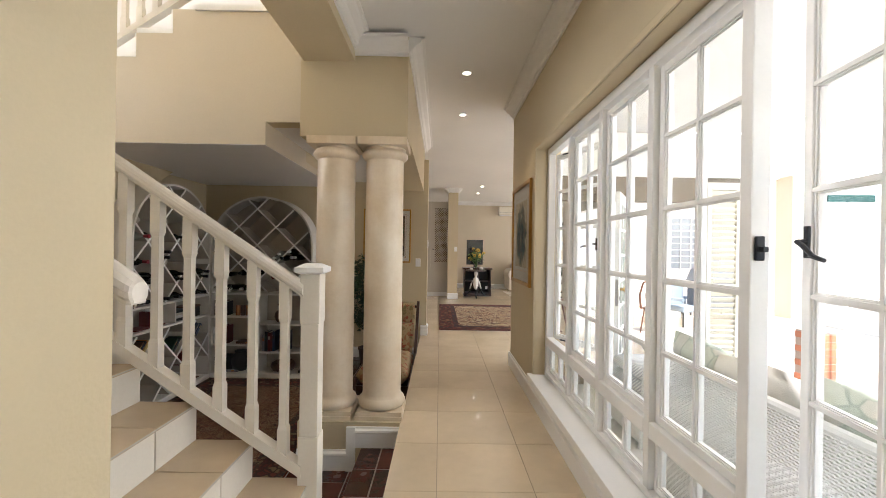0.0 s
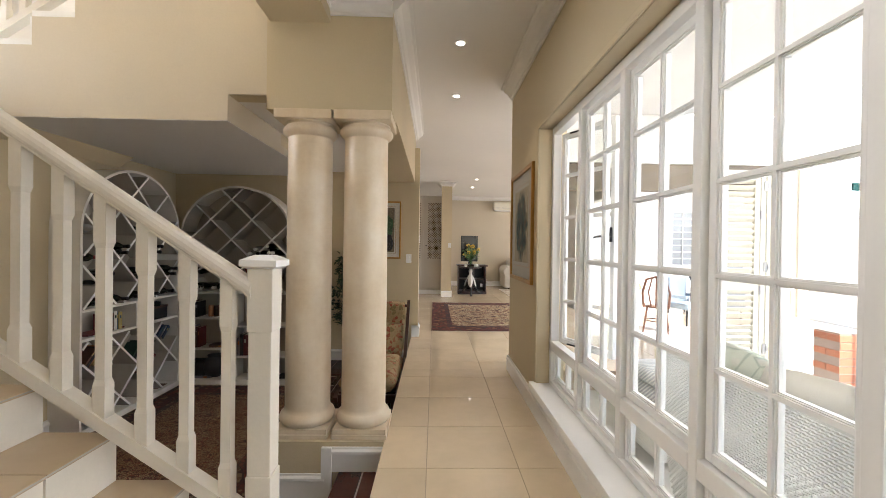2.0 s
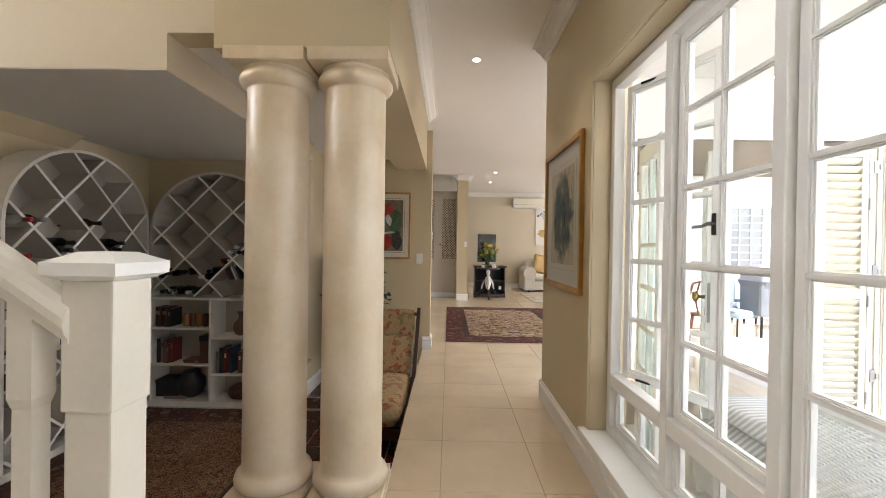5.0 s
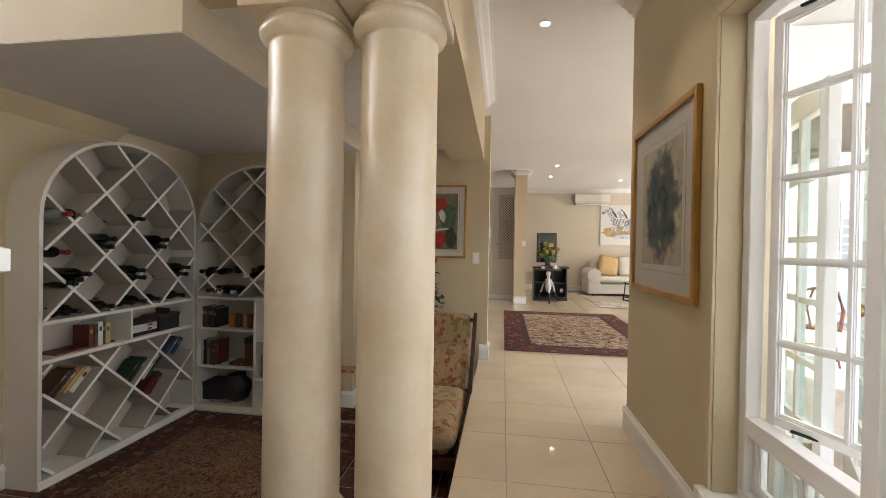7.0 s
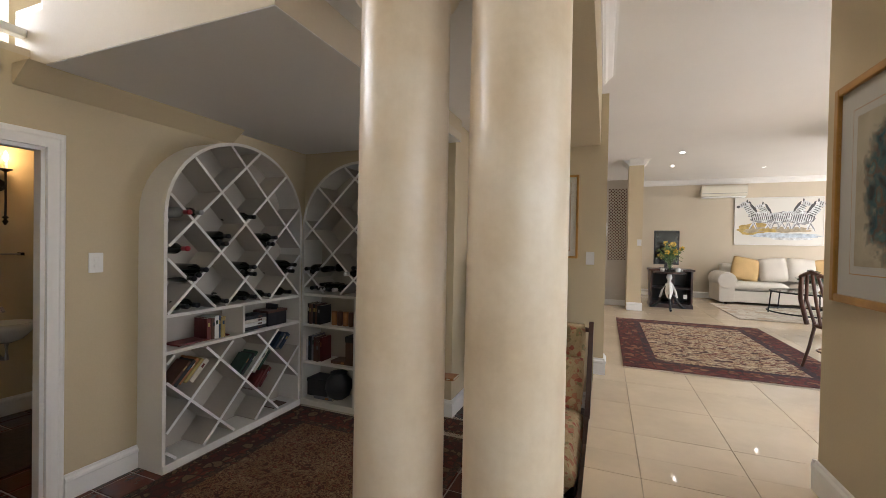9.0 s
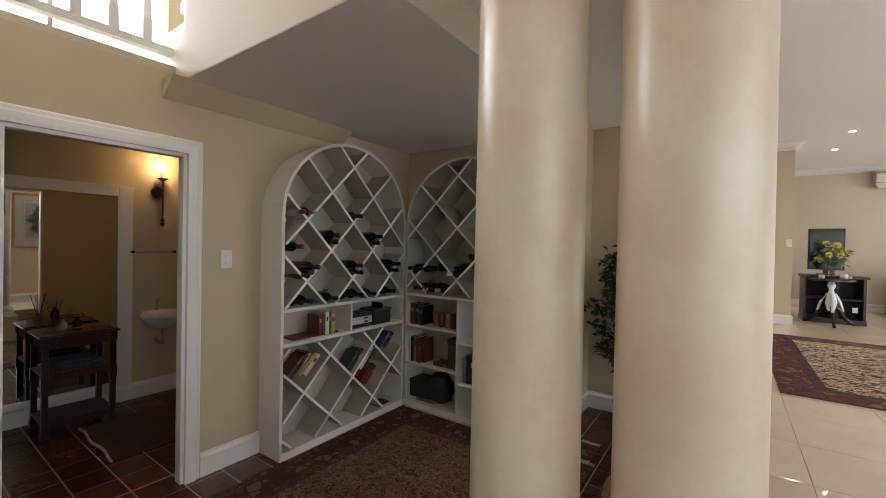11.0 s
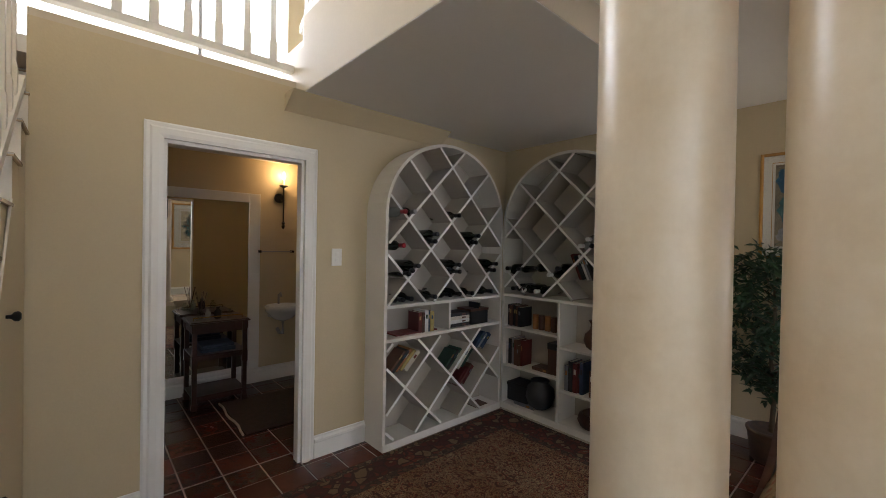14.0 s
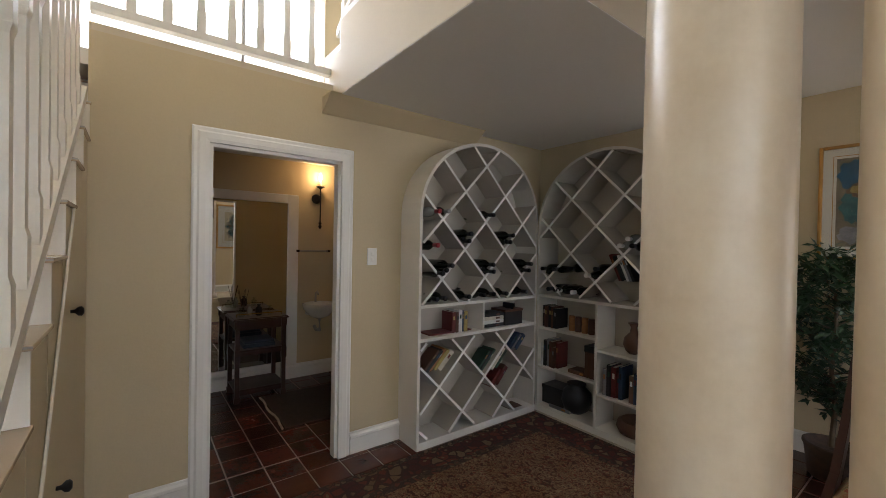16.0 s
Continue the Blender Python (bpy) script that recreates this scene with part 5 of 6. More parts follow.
def storage_box(x0, x1, z, h, mat, label):
    c = thing("storage_box", label, "box")
    c.matrix_world = MB
    part("box_body", boxes((x0, x1, 0.05, 0.23, z, z + h * 0.8), bevel=0.003), mat, c)
    part("lid", boxes((x0 - 0.004, x1 + 0.004, 0.046, 0.234, z + h * 0.8, z + h), bevel=0.003), COVERS[1], c)


storage_box(0.46, 0.565, 0.404, 0.26, COVERS[6], "tall dark brown box on the shelf")
storage_box(0.04, 0.26, 0.075, 0.16, COVERS[1], "low black storage box on the bottom shelf")
for x, z, n in ((0.11, 1.215, 2), (0.16, 1.045, 2), (0.98, 1.43, 3), (0.36, 1.23, 1)):
    for k in range(n):
        lying(MB, x + 0.085 * (k % 2), z + 0.07 * (k // 2), True, rnd.uniform(-7, 7), BOTTLE, PLASTIC if x > 0.9 else BLACK)
for x, z in ((0.30, 1.22), (0.73, 1.22), (0.52, 1.45), (0.95, 1.44)):
    lying(MA, x, z, True, rnd.uniform(-35, -20), BOTTLE, BLACK)

# ---- bathroom ----
mir = thing("wall_mirror", "tall bathroom mirror in a wide white frame", "mirror")
part("mirror_glass", boxes((-4.868, -4.858, 1.95, 3.40, -0.144, 1.53)), MIRROR, mir)
part("mirror_frame", boxes((-4.868, -4.84, 3.40, 3.508, -0.19, 1.623), (-4.868, -4.84, 1.85, 3.40, 1.53, 1.623), (-4.868, -4.84, 1.85, 3.40, -0.19, -0.144), (-4.868, -4.84, 1.85, 1.95, -0.144, 1.53), bevel=0.006), TRIM, mir)


def stand():
    """A small square three-tier stand with moulded legs and a raised gallery."""
    t = thing("wash_stand", "dark red wooden stand with two shelves", "side table", "", (-4.60, 3.05, LOW))
    leg = [(0.020, 0.0), (0.024, 0.012), (0.024, 0.05), (0.018, 0.06), (0.018, 0.36), (0.023, 0.37), (0.023, 0.46), (0.018, 0.47), (0.018, 0.66), (0.024, 0.67), (0.024, 0.74)]
    for x in (-0.17, 0.17):
        for y in (-0.20, 0.20):
            bm = bmesh.new()
            rings = [[bm.verts.new((x + sx * w, y + sy * w, z)) for sx, sy in ((-1, -1), (1, -1), (1, 1), (-1, 1))] for w, z in leg]
            for a, b in zip(rings, rings[1:]):
                for i in range(4):
                    bm.faces.new((a[i], a[(i + 1) % 4], b[(i + 1) % 4], b[i]))
            bm.faces.new(rings[0][::-1]), bm.faces.new(rings[-1])
            part("leg", bm, DARKWOOD, t)
    part("tabletop", boxes((-0.21, 0.21, -0.24, 0.24, 0.74, 0.752), (-0.20, 0.20, -0.23, 0.23, 0.752, 0.762), bevel=0.003), DARKWOOD, t)
    part("apron", boxes((0.16, 0.18, -0.18, 0.18, 0.655, 0.74), (-0.18, -0.16, -0.18, 0.18, 0.655, 0.74), (-0.15, 0.15, -0.21, -0.19, 0.655, 0.74), (-0.15, 0.15, 0.19, 0.21, 0.655, 0.74)), DARKWOOD, t)
    for z in (0.455, 0.10):
        part("shelf", boxes((-0.185, 0.185, -0.215, 0.215, z, z + 0.018), (0.165, 0.185, -0.18, 0.18, z - 0.03, z), bevel=0.003), DARKWOOD, t)
    return t


stand()
for y, r, h, mat in ((2.90, 0.03, 0.07, CLEAR), (2.97, 0.025, 0.09, PALE_BOTTLE), (3.05, 0.03, 0.10, BLACK), (3.15, 0.025, 0.08, CLEAR)):
    jar(pose(-4.53, y, LOW + 0.7625), [(r * 0.8, 0), (r, 0.01), (r, h * 0.7), (r * 0.45, h * 0.85), (r * 0.45, h)], mat, "small glass bottle on the stand", "toiletry_bottle")
reeds = thing("reed_diffuser", "reed diffuser with thin dark sticks", "diffuser", "", (-4.62, 2.93, LOW + 0.7625))
part("flask", lathe([(0.028, 0), (0.03, 0.02), (0.03, 0.06), (0.014, 0.08), (0.014, 0.09)], seg=16), CLEAR, reeds)
for k in range(5):
    a = k * 1.25
    part("reed", tube([(0, 0, 0.03), (0.05 * math.cos(a), 0.05 * math.sin(a), 0.24)], 0.0025, 5), DARKWOOD, reeds)
tray2 = thing("tray", "low dark tray rail on the stand", "tray", "", (-4.6, 3.05, LOW + 0.7625))
part("tray_rail", boxes((0.10, 0.105, -0.2, 0.2, 0.02, 0.028), (0.10, 0.105, -0.2, -0.195, 0, 0.02), (0.10, 0.105, 0.195, 0.2, 0, 0.02)), BRASS, tray2)
folded = thing("folded_towel", "dark folded towels on the lower shelf", "towel", "", (-4.60, 3.05, LOW + 0.4735))
part("towel", boxes((-0.12, 0.13, -0.14, 0.14, 0, 0.035), (-0.11, 0.12, -0.13, 0.13, 0.036, 0.065), bevel=0.01), COVERS[2], folded)
sconce = thing("wall_sconce", "black iron candle wall lamp, lit", "wall lamp", "", (-4.86, 3.73, 1.60))
part("back_plate", lathe([(0.05, 0.0), (0.052, 0.006), (0.03, 0.014)], seg=24), BLACK, sconce)
sconce.children[0].matrix_basis = pose(0, -0.03, 0, 0, 90, 0)
part("stem", tube([(0.05, 0.0, -0.28), (0.055, 0.0, -0.1), (0.05, 0.0, 0.05), (0.05, 0.0, 0.13)], 0.008), BLACK, sconce)
part("arm", tube([(0.0, -0.03, 0.0), (0.03, -0.02, -0.02), (0.05, 0.0, 0.0)], 0.007), BLACK, sconce)
part("finial", lathe([(0.004, -0.33), (0.02, -0.30), (0.008, -0.28), (0.022, -0.265), (0.006, -0.25)], (0.05, 0, 0), 12), BLACK, sconce)
part("drip_pan", lathe([(0.01, 0.11), (0.045, 0.13), (0.042, 0.136), (0.012, 0.13)], (0.05, 0, 0), 20), BLACK, sconce)
part("candle", lathe([(0.012, 0.13), (0.012, 0.20)], (0.05, 0, 0), 14), PLASTIC, sconce)
part("bulb", lathe([(0.006, 0.20), (0.016, 0.225), (0.012, 0.255), (0.002, 0.28)], (0.05, 0, 0), 14), FLAME, sconce, "glowing candle bulb", True)
lamp("sconce_light", "POINT", 0.55, pose(-4.72, 3.73, 1.85), (1.0, 0.62, 0.28), 0.03)
basin = thing("wash_basin", "small white wall-hung basin with a tap", "basin", "", (-4.70, 3.70, 0.44))
part("bowl", lathe([(0.03, -0.13), (0.10, -0.10), (0.17, -0.02), (0.18, 0.03), (0.165, 0.035), (0.14, 0.0), (0.03, -0.06)], seg=28), CERAMIC, basin, "", True)
part("tap", tube([(-0.13, 0, 0.03), (-0.13, 0, 0.13), (-0.08, 0, 0.15), (-0.05, 0, 0.12)], 0.011), STEEL, basin, "chrome tap")
part("trap", tube([(0, 0, -0.12), (0, 0, -0.26), (-0.1, 0, -0.27), (-0.16, 0, -0.24)], 0.018), STEEL, basin, "chrome waste trap")
part("wall_bracket", boxes((-0.165, -0.08, -0.10, 0.10, -0.1, -0.02)), CERAMIC, basin)
rail = thing("towel_rail", "thin metal towel rail on the bathroom wall", "towel rail", "", (-4.82, 3.52, 1.03))
part("bar", tube([(0, -0.02, 0), (0, 0.32, 0)], 0.007), STEEL, rail)
for y in (-0.02, 0.32):
    part("mount", boxes((-0.05, 0.01, y - 0.012, y + 0.012, -0.012, 0.012)), BLACK, rail)
bm_ = boxes((-4.45, -3.68, 3.06, 3.95, LOW + 0.001, LOW + 0.012), bevel=0.003)
mat_ = thing("bath_mat", "dark bath mat with a pale edge", "bath mat")
part("mat_cloth", bm_, MAT_CLOTH, mat_)
part("edging", tube([(-4.44 + 0.095 * k, 3.048 + 0.010 * math.sin(k * 1.4), LOW + 0.008) for k in range(9)], 0.009, 8), FRINGE, mat_, "pale rolled edging")

# cupboard under the stairs
cup = thing("stair_cupboard_door", "beige under-stair cupboard door with black knobs", "cupboard door")
bm_ = bmesh.new()
pts = [(-2.9, LOW + 0.12), (-1.243, LOW + 0.12), (-2.49, 1.259), (-2.9, 1.259)]
fr, bk_ = [bm_.verts.new((x, 1.938, z)) for x, z in pts], [bm_.verts.new((x, 1.932, z)) for x, z in pts]
bm_.faces.new(fr), bm_.faces.new(bk_[::-1])
for k in range(4):
    bm_.faces.new((fr[k], fr[(k + 1) % 4], bk_[(k + 1) % 4], bk_[k]))
bmesh.ops.recalc_face_normals(bm_, faces=bm_.faces)
part("panel", bm_, WALL, cup)
part("edge_strip", tube([(-1.243, 1.936, LOW + 0.12), (-2.49, 1.936, 1.259)], 0.0045, 6), CREAM, cup, "pale sloping edge")
for x, z in ((-2.364, 0.866), (-2.062, 0.392)):
    k = part("knob", lathe([(0.006, 0), (0.007, 0.012), (0.016, 0.02), (0.017, 0.03), (0.01, 0.036)], seg=16), BLACK, cup, "black knob", True)
    k.matrix_basis = pose(x, 1.938, z, -90, 0, 0)

# ---- living room ----
cb = thing("lattice_cupboard", "pale built-in cupboard with lattice door panels", "cupboard")
part("carcass", boxes((-1.6, 0.3, 11.0, 11.5, 0.0, 2.56)), GREY_BOARD, cb)
for x0 in (-0.24, -0.77, -1.30):
    x1 = x0 + 0.52
    d = part("door", boxes((x0 + 0.01, x0 + 0.09, 10.96, 10.995, 0.12, 2.5), (x1 - 0.09, x1 - 0.01, 10.96, 10.995, 0.12, 2.5), (x0 + 0.09, x1 - 0.09, 10.96, 10.995, 0.12, 0.22), (x0 + 0.09, x1 - 0.09, 10.96, 10.995, 0.82, 0.93), (x0 + 0.09, x1 - 0.09, 10.96, 10.995, 2.38, 2.5), (x0 + 0.09, x1 - 0.09, 10.975, 10.99, 0.22, 0.82)), GREY_BOARD, cb)
    # dark sheet laid on the carcass so the lattice holes look shaded
    part("backing", boxes((x0 + 0.09, x1 - 0.09, 10.992, 10.998, 0.93, 2.38)), COVERS[6], d, "dark sheet painting the shade behind the lattice")
    lat = bmesh.new()
    W_, H_ = 0.34, 1.45
    for s in (1, -1):
        k = -H_
        while k < W_ + H_:
            xa, xb = max(0, k), min(W_, k + H_)
            if xb - xa > 0.02:
                za, zb = (xa - k, xb - k) if s == 1 else (H_ - (xa - k), H_ - (xb - k))
                dx = 0.012
                y_ = 10.975 if s == 1 else 10.968
                v = [lat.verts.new((x0 + 0.09 + px, y_, 0.93 + pz)) for px, pz in ((xa - dx * 0, za - dx), (xb, zb - dx), (xb, zb + dx), (xa, za + dx))]
                w = [lat.verts.new(q.co + Vector((0, 0.006, 0))) for q in v]
                lat.faces.new(v), lat.faces.new(w[::-1])
                for i in range(4):
                    lat.faces.new((v[i], w[i], w[(i + 1) % 4], v[(i + 1) % 4]))
            k += 0.062
    part("lattice", lat, GREY_BOARD, d)
part("plinth", boxes((-1.6, 0.3, 10.985, 10.999, 0.0, 0.11)), TRIM, cb)
part("knob", lathe([(0.004, 0), (0.016, 0.01), (0.016, 0.03), (0.006, 0.036)], (-0.19, 10.95, 1.25), 12), BLACK, cb, "black knob")
ac = thing("air_conditioner", "white wall-mounted air conditioner", "air conditioner", "", (1.90, 13.39, 2.38))
part("casing", boxes((0, 0.92, -0.2, 0, 0.05, 0.30), bevel=0.025), SHUTTER, ac)
part("louvre", boxes((0.03, 0.89, -0.19, -0.05, 0.015, 0.045), bevel=0.006), PLASTIC, ac)
part("grille_line", boxes((0.02, 0.90, -0.203, -0.199, 0.11, 0.118)), COVERS[7], ac, "grey seam line")
tvs = thing("media_cabinet", "black wooden media cabinet with open compartments", "cabinet", "", (0.62, 11.1, 0))
part("top", boxes((0.02, 0.82, -0.04, 0.5, 0.73, 0.77), bevel=0.006), DARKWOOD, tvs)
part("side_panel", boxes((0.05, 0.08, 0, 0.48, 0.08, 0.73)), DARKWOOD, tvs)
part("side_panel", boxes((0.76, 0.79, 0, 0.48, 0.08, 0.73)), DARKWOOD, tvs)
part("divider", boxes((0.45, 0.48, 0.02, 0.48, 0.08, 0.73)), DARKWOOD, tvs)
part("shelf", boxes((0.08, 0.76, 0.02, 0.48, 0.38, 0.40)), DARKWOOD, tvs)
part("base", boxes((0.04, 0.80, -0.01, 0.49, 0.0, 0.08)), DARKWOOD, tvs)
part("back_board", boxes((0.08, 0.76, 0.47, 0.478, 0.08, 0.73)), COVERS[1], tvs)
tv = thing("television", "dark flat television on the cabinet", "television", "", (0.75, 11.45, 0.77))
part("screen", boxes((0.02, 0.44, -0.012, -0.008, 0.10, 0.76)), SCREEN, tv)
part("bezel", boxes((0, 0.46, -0.008, 0.03, 0.08, 0.78), bevel=0.004), COVERS[1], tv)
part("foot", boxes((0.12, 0.34, -0.08, 0.08, 0, 0.015), (0.2, 0.26, -0.005, 0.02, 0.015, 0.08)), COVERS[1], tv)
box = thing("remote_box", "small white box in the cabinet", "box", "", (1.25, 11.08, 0.2))
tri = thing("pedestal_table", "small dark pedestal table on three scrolled feet with a white stem", "side table", "", (0.97, 10.86, 0))
part("tabletop", lathe([(0.26, 0.70), (0.28, 0.705), (0.28, 0.72), (0.27, 0.73)], seg=32), DARKWOOD, tri)
part("stem", lathe([(0.03, 0.22), (0.05, 0.26), (0.075, 0.36), (0.05, 0.48), (0.03, 0.56), (0.055, 0.62), (0.03, 0.70)], seg=20), CERAMIC, tri, "white turned stem", True)
for k in range(3):
    a = k * 2.094 + 0.5
    ca, sa = math.cos(a), math.sin(a)
    part("foot", tube([(0.03 * ca, 0.03 * sa, 0.30), (0.12 * ca, 0.12 * sa, 0.24), (0.22 * ca, 0.22 * sa, 0.10), (0.30 * ca, 0.30 * sa, 0.03), (0.34 * ca, 0.34 * sa, 0.022)], 0.022, 8, None, 0.02), BLACK, tri, "black scrolled foot")
    part("bracket", tube([(0.05 * ca, 0.05 * sa, 0.50), (0.13 * ca, 0.13 * sa, 0.36), (0.17 * ca, 0.17 * sa, 0.22)], 0.02, 8), CERAMIC, tri, "white scroll")
box.parent = None
part("box_body", boxes((0, 0.06, -0.02, 0, 0, 0.08)), PLASTIC, box)
fv = thing("flower_vase", "glass vase of yellow flowers with green leaves", "flowers", "", (0.97, 10.86, 0.731))
part("vase_glass", lathe([(0.05, 0), (0.055, 0.01), (0.05, 0.10), (0.07, 0.25), (0.066, 0.25), (0.045, 0.1), (0.03, 0.02)], seg=20), CLEAR, fv, "clear glass vase", True)
rr = random.Random(4)
st_ = bmesh.new()
lv_ = bmesh.new()
for k in range(24):
    a, r_ = rr.uniform(0, 6.28), rr.uniform(0.03, 0.22)
    top = Vector((r_ * math.cos(a), r_ * math.sin(a), rr.uniform(0.36, 0.60) - r_ * 0.4))
    tube([(0, 0, 0.03), (top.x * 0.3, top.y * 0.3, 0.24), tuple(top)], 0.004, 5, st_)
    if k % 2 == 0:
        fl_ = bmesh.new()
        for n in range(26):
            d = Vector((rr.gauss(0, 1), rr.gauss(0, 1), rr.gauss(0.4, 1))).normalized()
            s_ = d.orthogonal().normalized() * 0.014
            c = top + d * 0.022
            fl_.faces.new([fl_.verts.new(c - s_), fl_.verts.new(c + d * 0.028 - s_ * 0.4), fl_.verts.new(c + d * 0.028 + s_ * 0.8), fl_.verts.new(c + s_)])
        part("flower", fl_, YELLOW, fv, "yellow flower")
    for n in range(12):
        c = top.lerp(Vector((0, 0, 0.22)), rr.uniform(0.0, 0.6)) + Vector((rr.gauss(0, 0.03), rr.gauss(0, 0.03), rr.gauss(0, 0.03)))
        d = Vector((rr.gauss(0, 1), rr.gauss(0, 1), rr.gauss(0, 0.6))).normalized()
        s_ = d.orthogonal().normalized() * 0.012
        lv_.faces.new([lv_.verts.new(c), lv_.verts.new(c + d * 0.035 + s_), lv_.verts.new(c + d * 0.075), lv_.verts.new(c + d * 0.035 - s_)])
part("stems", st_, STEM, fv)
part("foliage", lv_, STEM, fv, "green leaves")
for k, (x, r_, h) in enumerate(((0.84, 0.04, 0.06), (1.10, 0.05, 0.08), (1.16, 0.03, 0.05))):
    jar(pose(x, 10.80, 0.731), [(r_ * 0.7, 0), (r_, 0.01), (r_, h * 0.7), (r_ * 0.8, h)], (CERAMIC, PLASTIC, STEEL)[k], "small pale ornament on the table", "ornament")


def sofa():
    s = thing("sofa", "cream upholstered sofa with rolled arms", "sofa", "", (2.1, 12.3, 0))
    part("base", boxes((0.15, 2.55, 0.05, 0.95, 0.06, 0.30), bevel=0.02), SOFA, s)
    for x in (0.16, 2.54):
        bm = bmesh.new()
        add_box(bm, x - 0.15, x + 0.15, 0.02, 0.95, 0.05, 0.52, None, 0.03)
        roll = lathe([(0.17, 0.0), (0.175, 0.02), (0.175, 0.93), (0.16, 0.95)], seg=24)
        for v in roll.verts:
            v.co = Vector((x + v.co.x, v.co.z + 0.0, 0.52 + v.co.y))
        me_ = bpy.data.meshes.new("roll")
        roll.to_mesh(me_)
        roll.free()
        bm.from_mesh(me_)
        part("arm", bm, SOFA, s, "rolled arm")
    part("backrest", boxes((0.2, 2.5, 0.72, 0.98, 0.28, 0.86), bevel=0.06), SOFA, s)
    for x in (0.75, 1.93):
        bm = bmesh.new()
        pillow(bm, x, 0.40, 0.40, 0.57, 0.36, 0.09, puff=0.25)
        part("seat_cushion", bm, SOFA, s, "", True)
    for x in (0.15, 2.55):
        part("leg", boxes((x - 0.03, x + 0.03, 0.08, 0.14, 0.0, 0.06)), DARKWOOD, s)
    return s


sofa()
for k, (x, mat, tilt) in enumerate(((0.62, GOLD_CLOTH, 12), (1.12, SOFA, -6), (1.62, SOFA, 5), (2.05, GOLD_CLOTH, -8))):
    c = thing("throw_cushion", "square " + ("gold" if mat is GOLD_CLOTH else "cream") + " scatter cushion on the sofa", "cushion", "sofa cushions")
    bm = bmesh.new()
    pillow(bm, 0, 0, 0, 0.27, 0.27, 0.09, pose(2.1 + x, 12.86, 0.75, 74, tilt, 0), 0.5)
    part("cushion_cover", bm, mat, c, "", True)
ct = thing("coffee_table", "round glass coffee table on a black metal frame", "coffee table", "", (3.35, 11.35, 0))
part("glass_top", lathe([(0.62, 0.43), (0.625, 0.435), (0.62, 0.442)], seg=48), CLEAR, ct)
for z, r_ in ((0.42, 0.62), (0.05, 0.66)):
    part("ring", tube([(r_ * math.cos(a), r_ * math.sin(a), z) for a in (2 * math.pi * k / 40 for k in range(41))], 0.014), BLACK, ct, "black metal ring")
for k in range(6):
    a = k * math.pi / 3
    part("leg", tube([(0.62 * math.cos(a), 0.62 * math.sin(a), 0.42), (0.66 * math.cos(a), 0.66 * math.sin(a), 0.02)], 0.012), BLACK, ct)
fb = thing("flower_bowl", "dark bunch of roses and leaves on the coffee table", "flowers", "", (3.3, 11.2, 0.443))
part("bowl", lathe([(0.06, 0), (0.10, 0.05), (0.11, 0.12), (0.10, 0.12), (0.05, 0.03)], seg=20), CERAMIC, fb)
bm = bmesh.new()
for k in range(420):
    d = Vector((rr.gauss(0, 1), rr.gauss(0, 1), abs(rr.gauss(0.2, 0.8)))).normalized()
    c = Vector((0, 0, 0.16)) + d * rr.uniform(0.05, 0.24)
    e = Vector((rr.gauss(0, 1), rr.gauss(0, 1), rr.gauss(0, 1))).normalized()
    s_ = e.orthogonal().normalized() * 0.016
    bm.faces.new([bm.verts.new(c), bm.verts.new(c + e * 0.03 + s_), bm.verts.new(c + e * 0.06), bm.verts.new(c + e * 0.03 - s_)])
part("foliage", bm, LEAF, fb, "dark leaves")


def dining_chair(at, rz):
    c = thing("dining_chair", "brown bentwood dining chair with a curved slatted back", "chair", "dining chairs", at, rz)
    part("seat", lathe([(0.19, 0.43), (0.21, 0.44), (0.21, 0.46), (0.17, 0.47)], seg=28), CHAIRWOOD, c, "", True)
    for x, y in ((-0.16, -0.14), (0.16, -0.14), (-0.15, 0.15), (0.15, 0.15)):
        part("leg", tube([(x * 0.9, y * 0.9, 0.44), (x * 1.1, y * 1.1, 0.2), (x * 1.3, y * 1.35, 0.0)], 0.016, 8, None, 0.013), CHAIRWOOD, c)
    part("back_frame", tube([(-0.19, 0.17, 0.44), (-0.21, 0.22, 0.7), (-0.15, 0.26, 0.93), (0, 0.28, 0.98), (0.15, 0.26, 0.93), (0.21, 0.22, 0.7), (0.19, 0.17, 0.44)], 0.022), CHAIRWOOD, c)
    for x in (-0.09, 0.0, 0.09):
        part("slat", tube([(x * 0.8, 0.18, 0.45), (x * 1.3, 0.23, 0.7), (x * 0.7, 0.27, 0.96)], 0.014), CHAIRWOOD, c)
    part("stretcher", tube([(0.17 * math.cos(a), 0.17 * math.sin(a), 0.2) for a in (2 * math.pi * k / 20 for k in range(21))], 0.009), CHAIRWOOD, c)
    return c


dining_chair((1.93, 7.0, 0), 105)
dining_chair((3.95, 7.45, -0.2), 150)

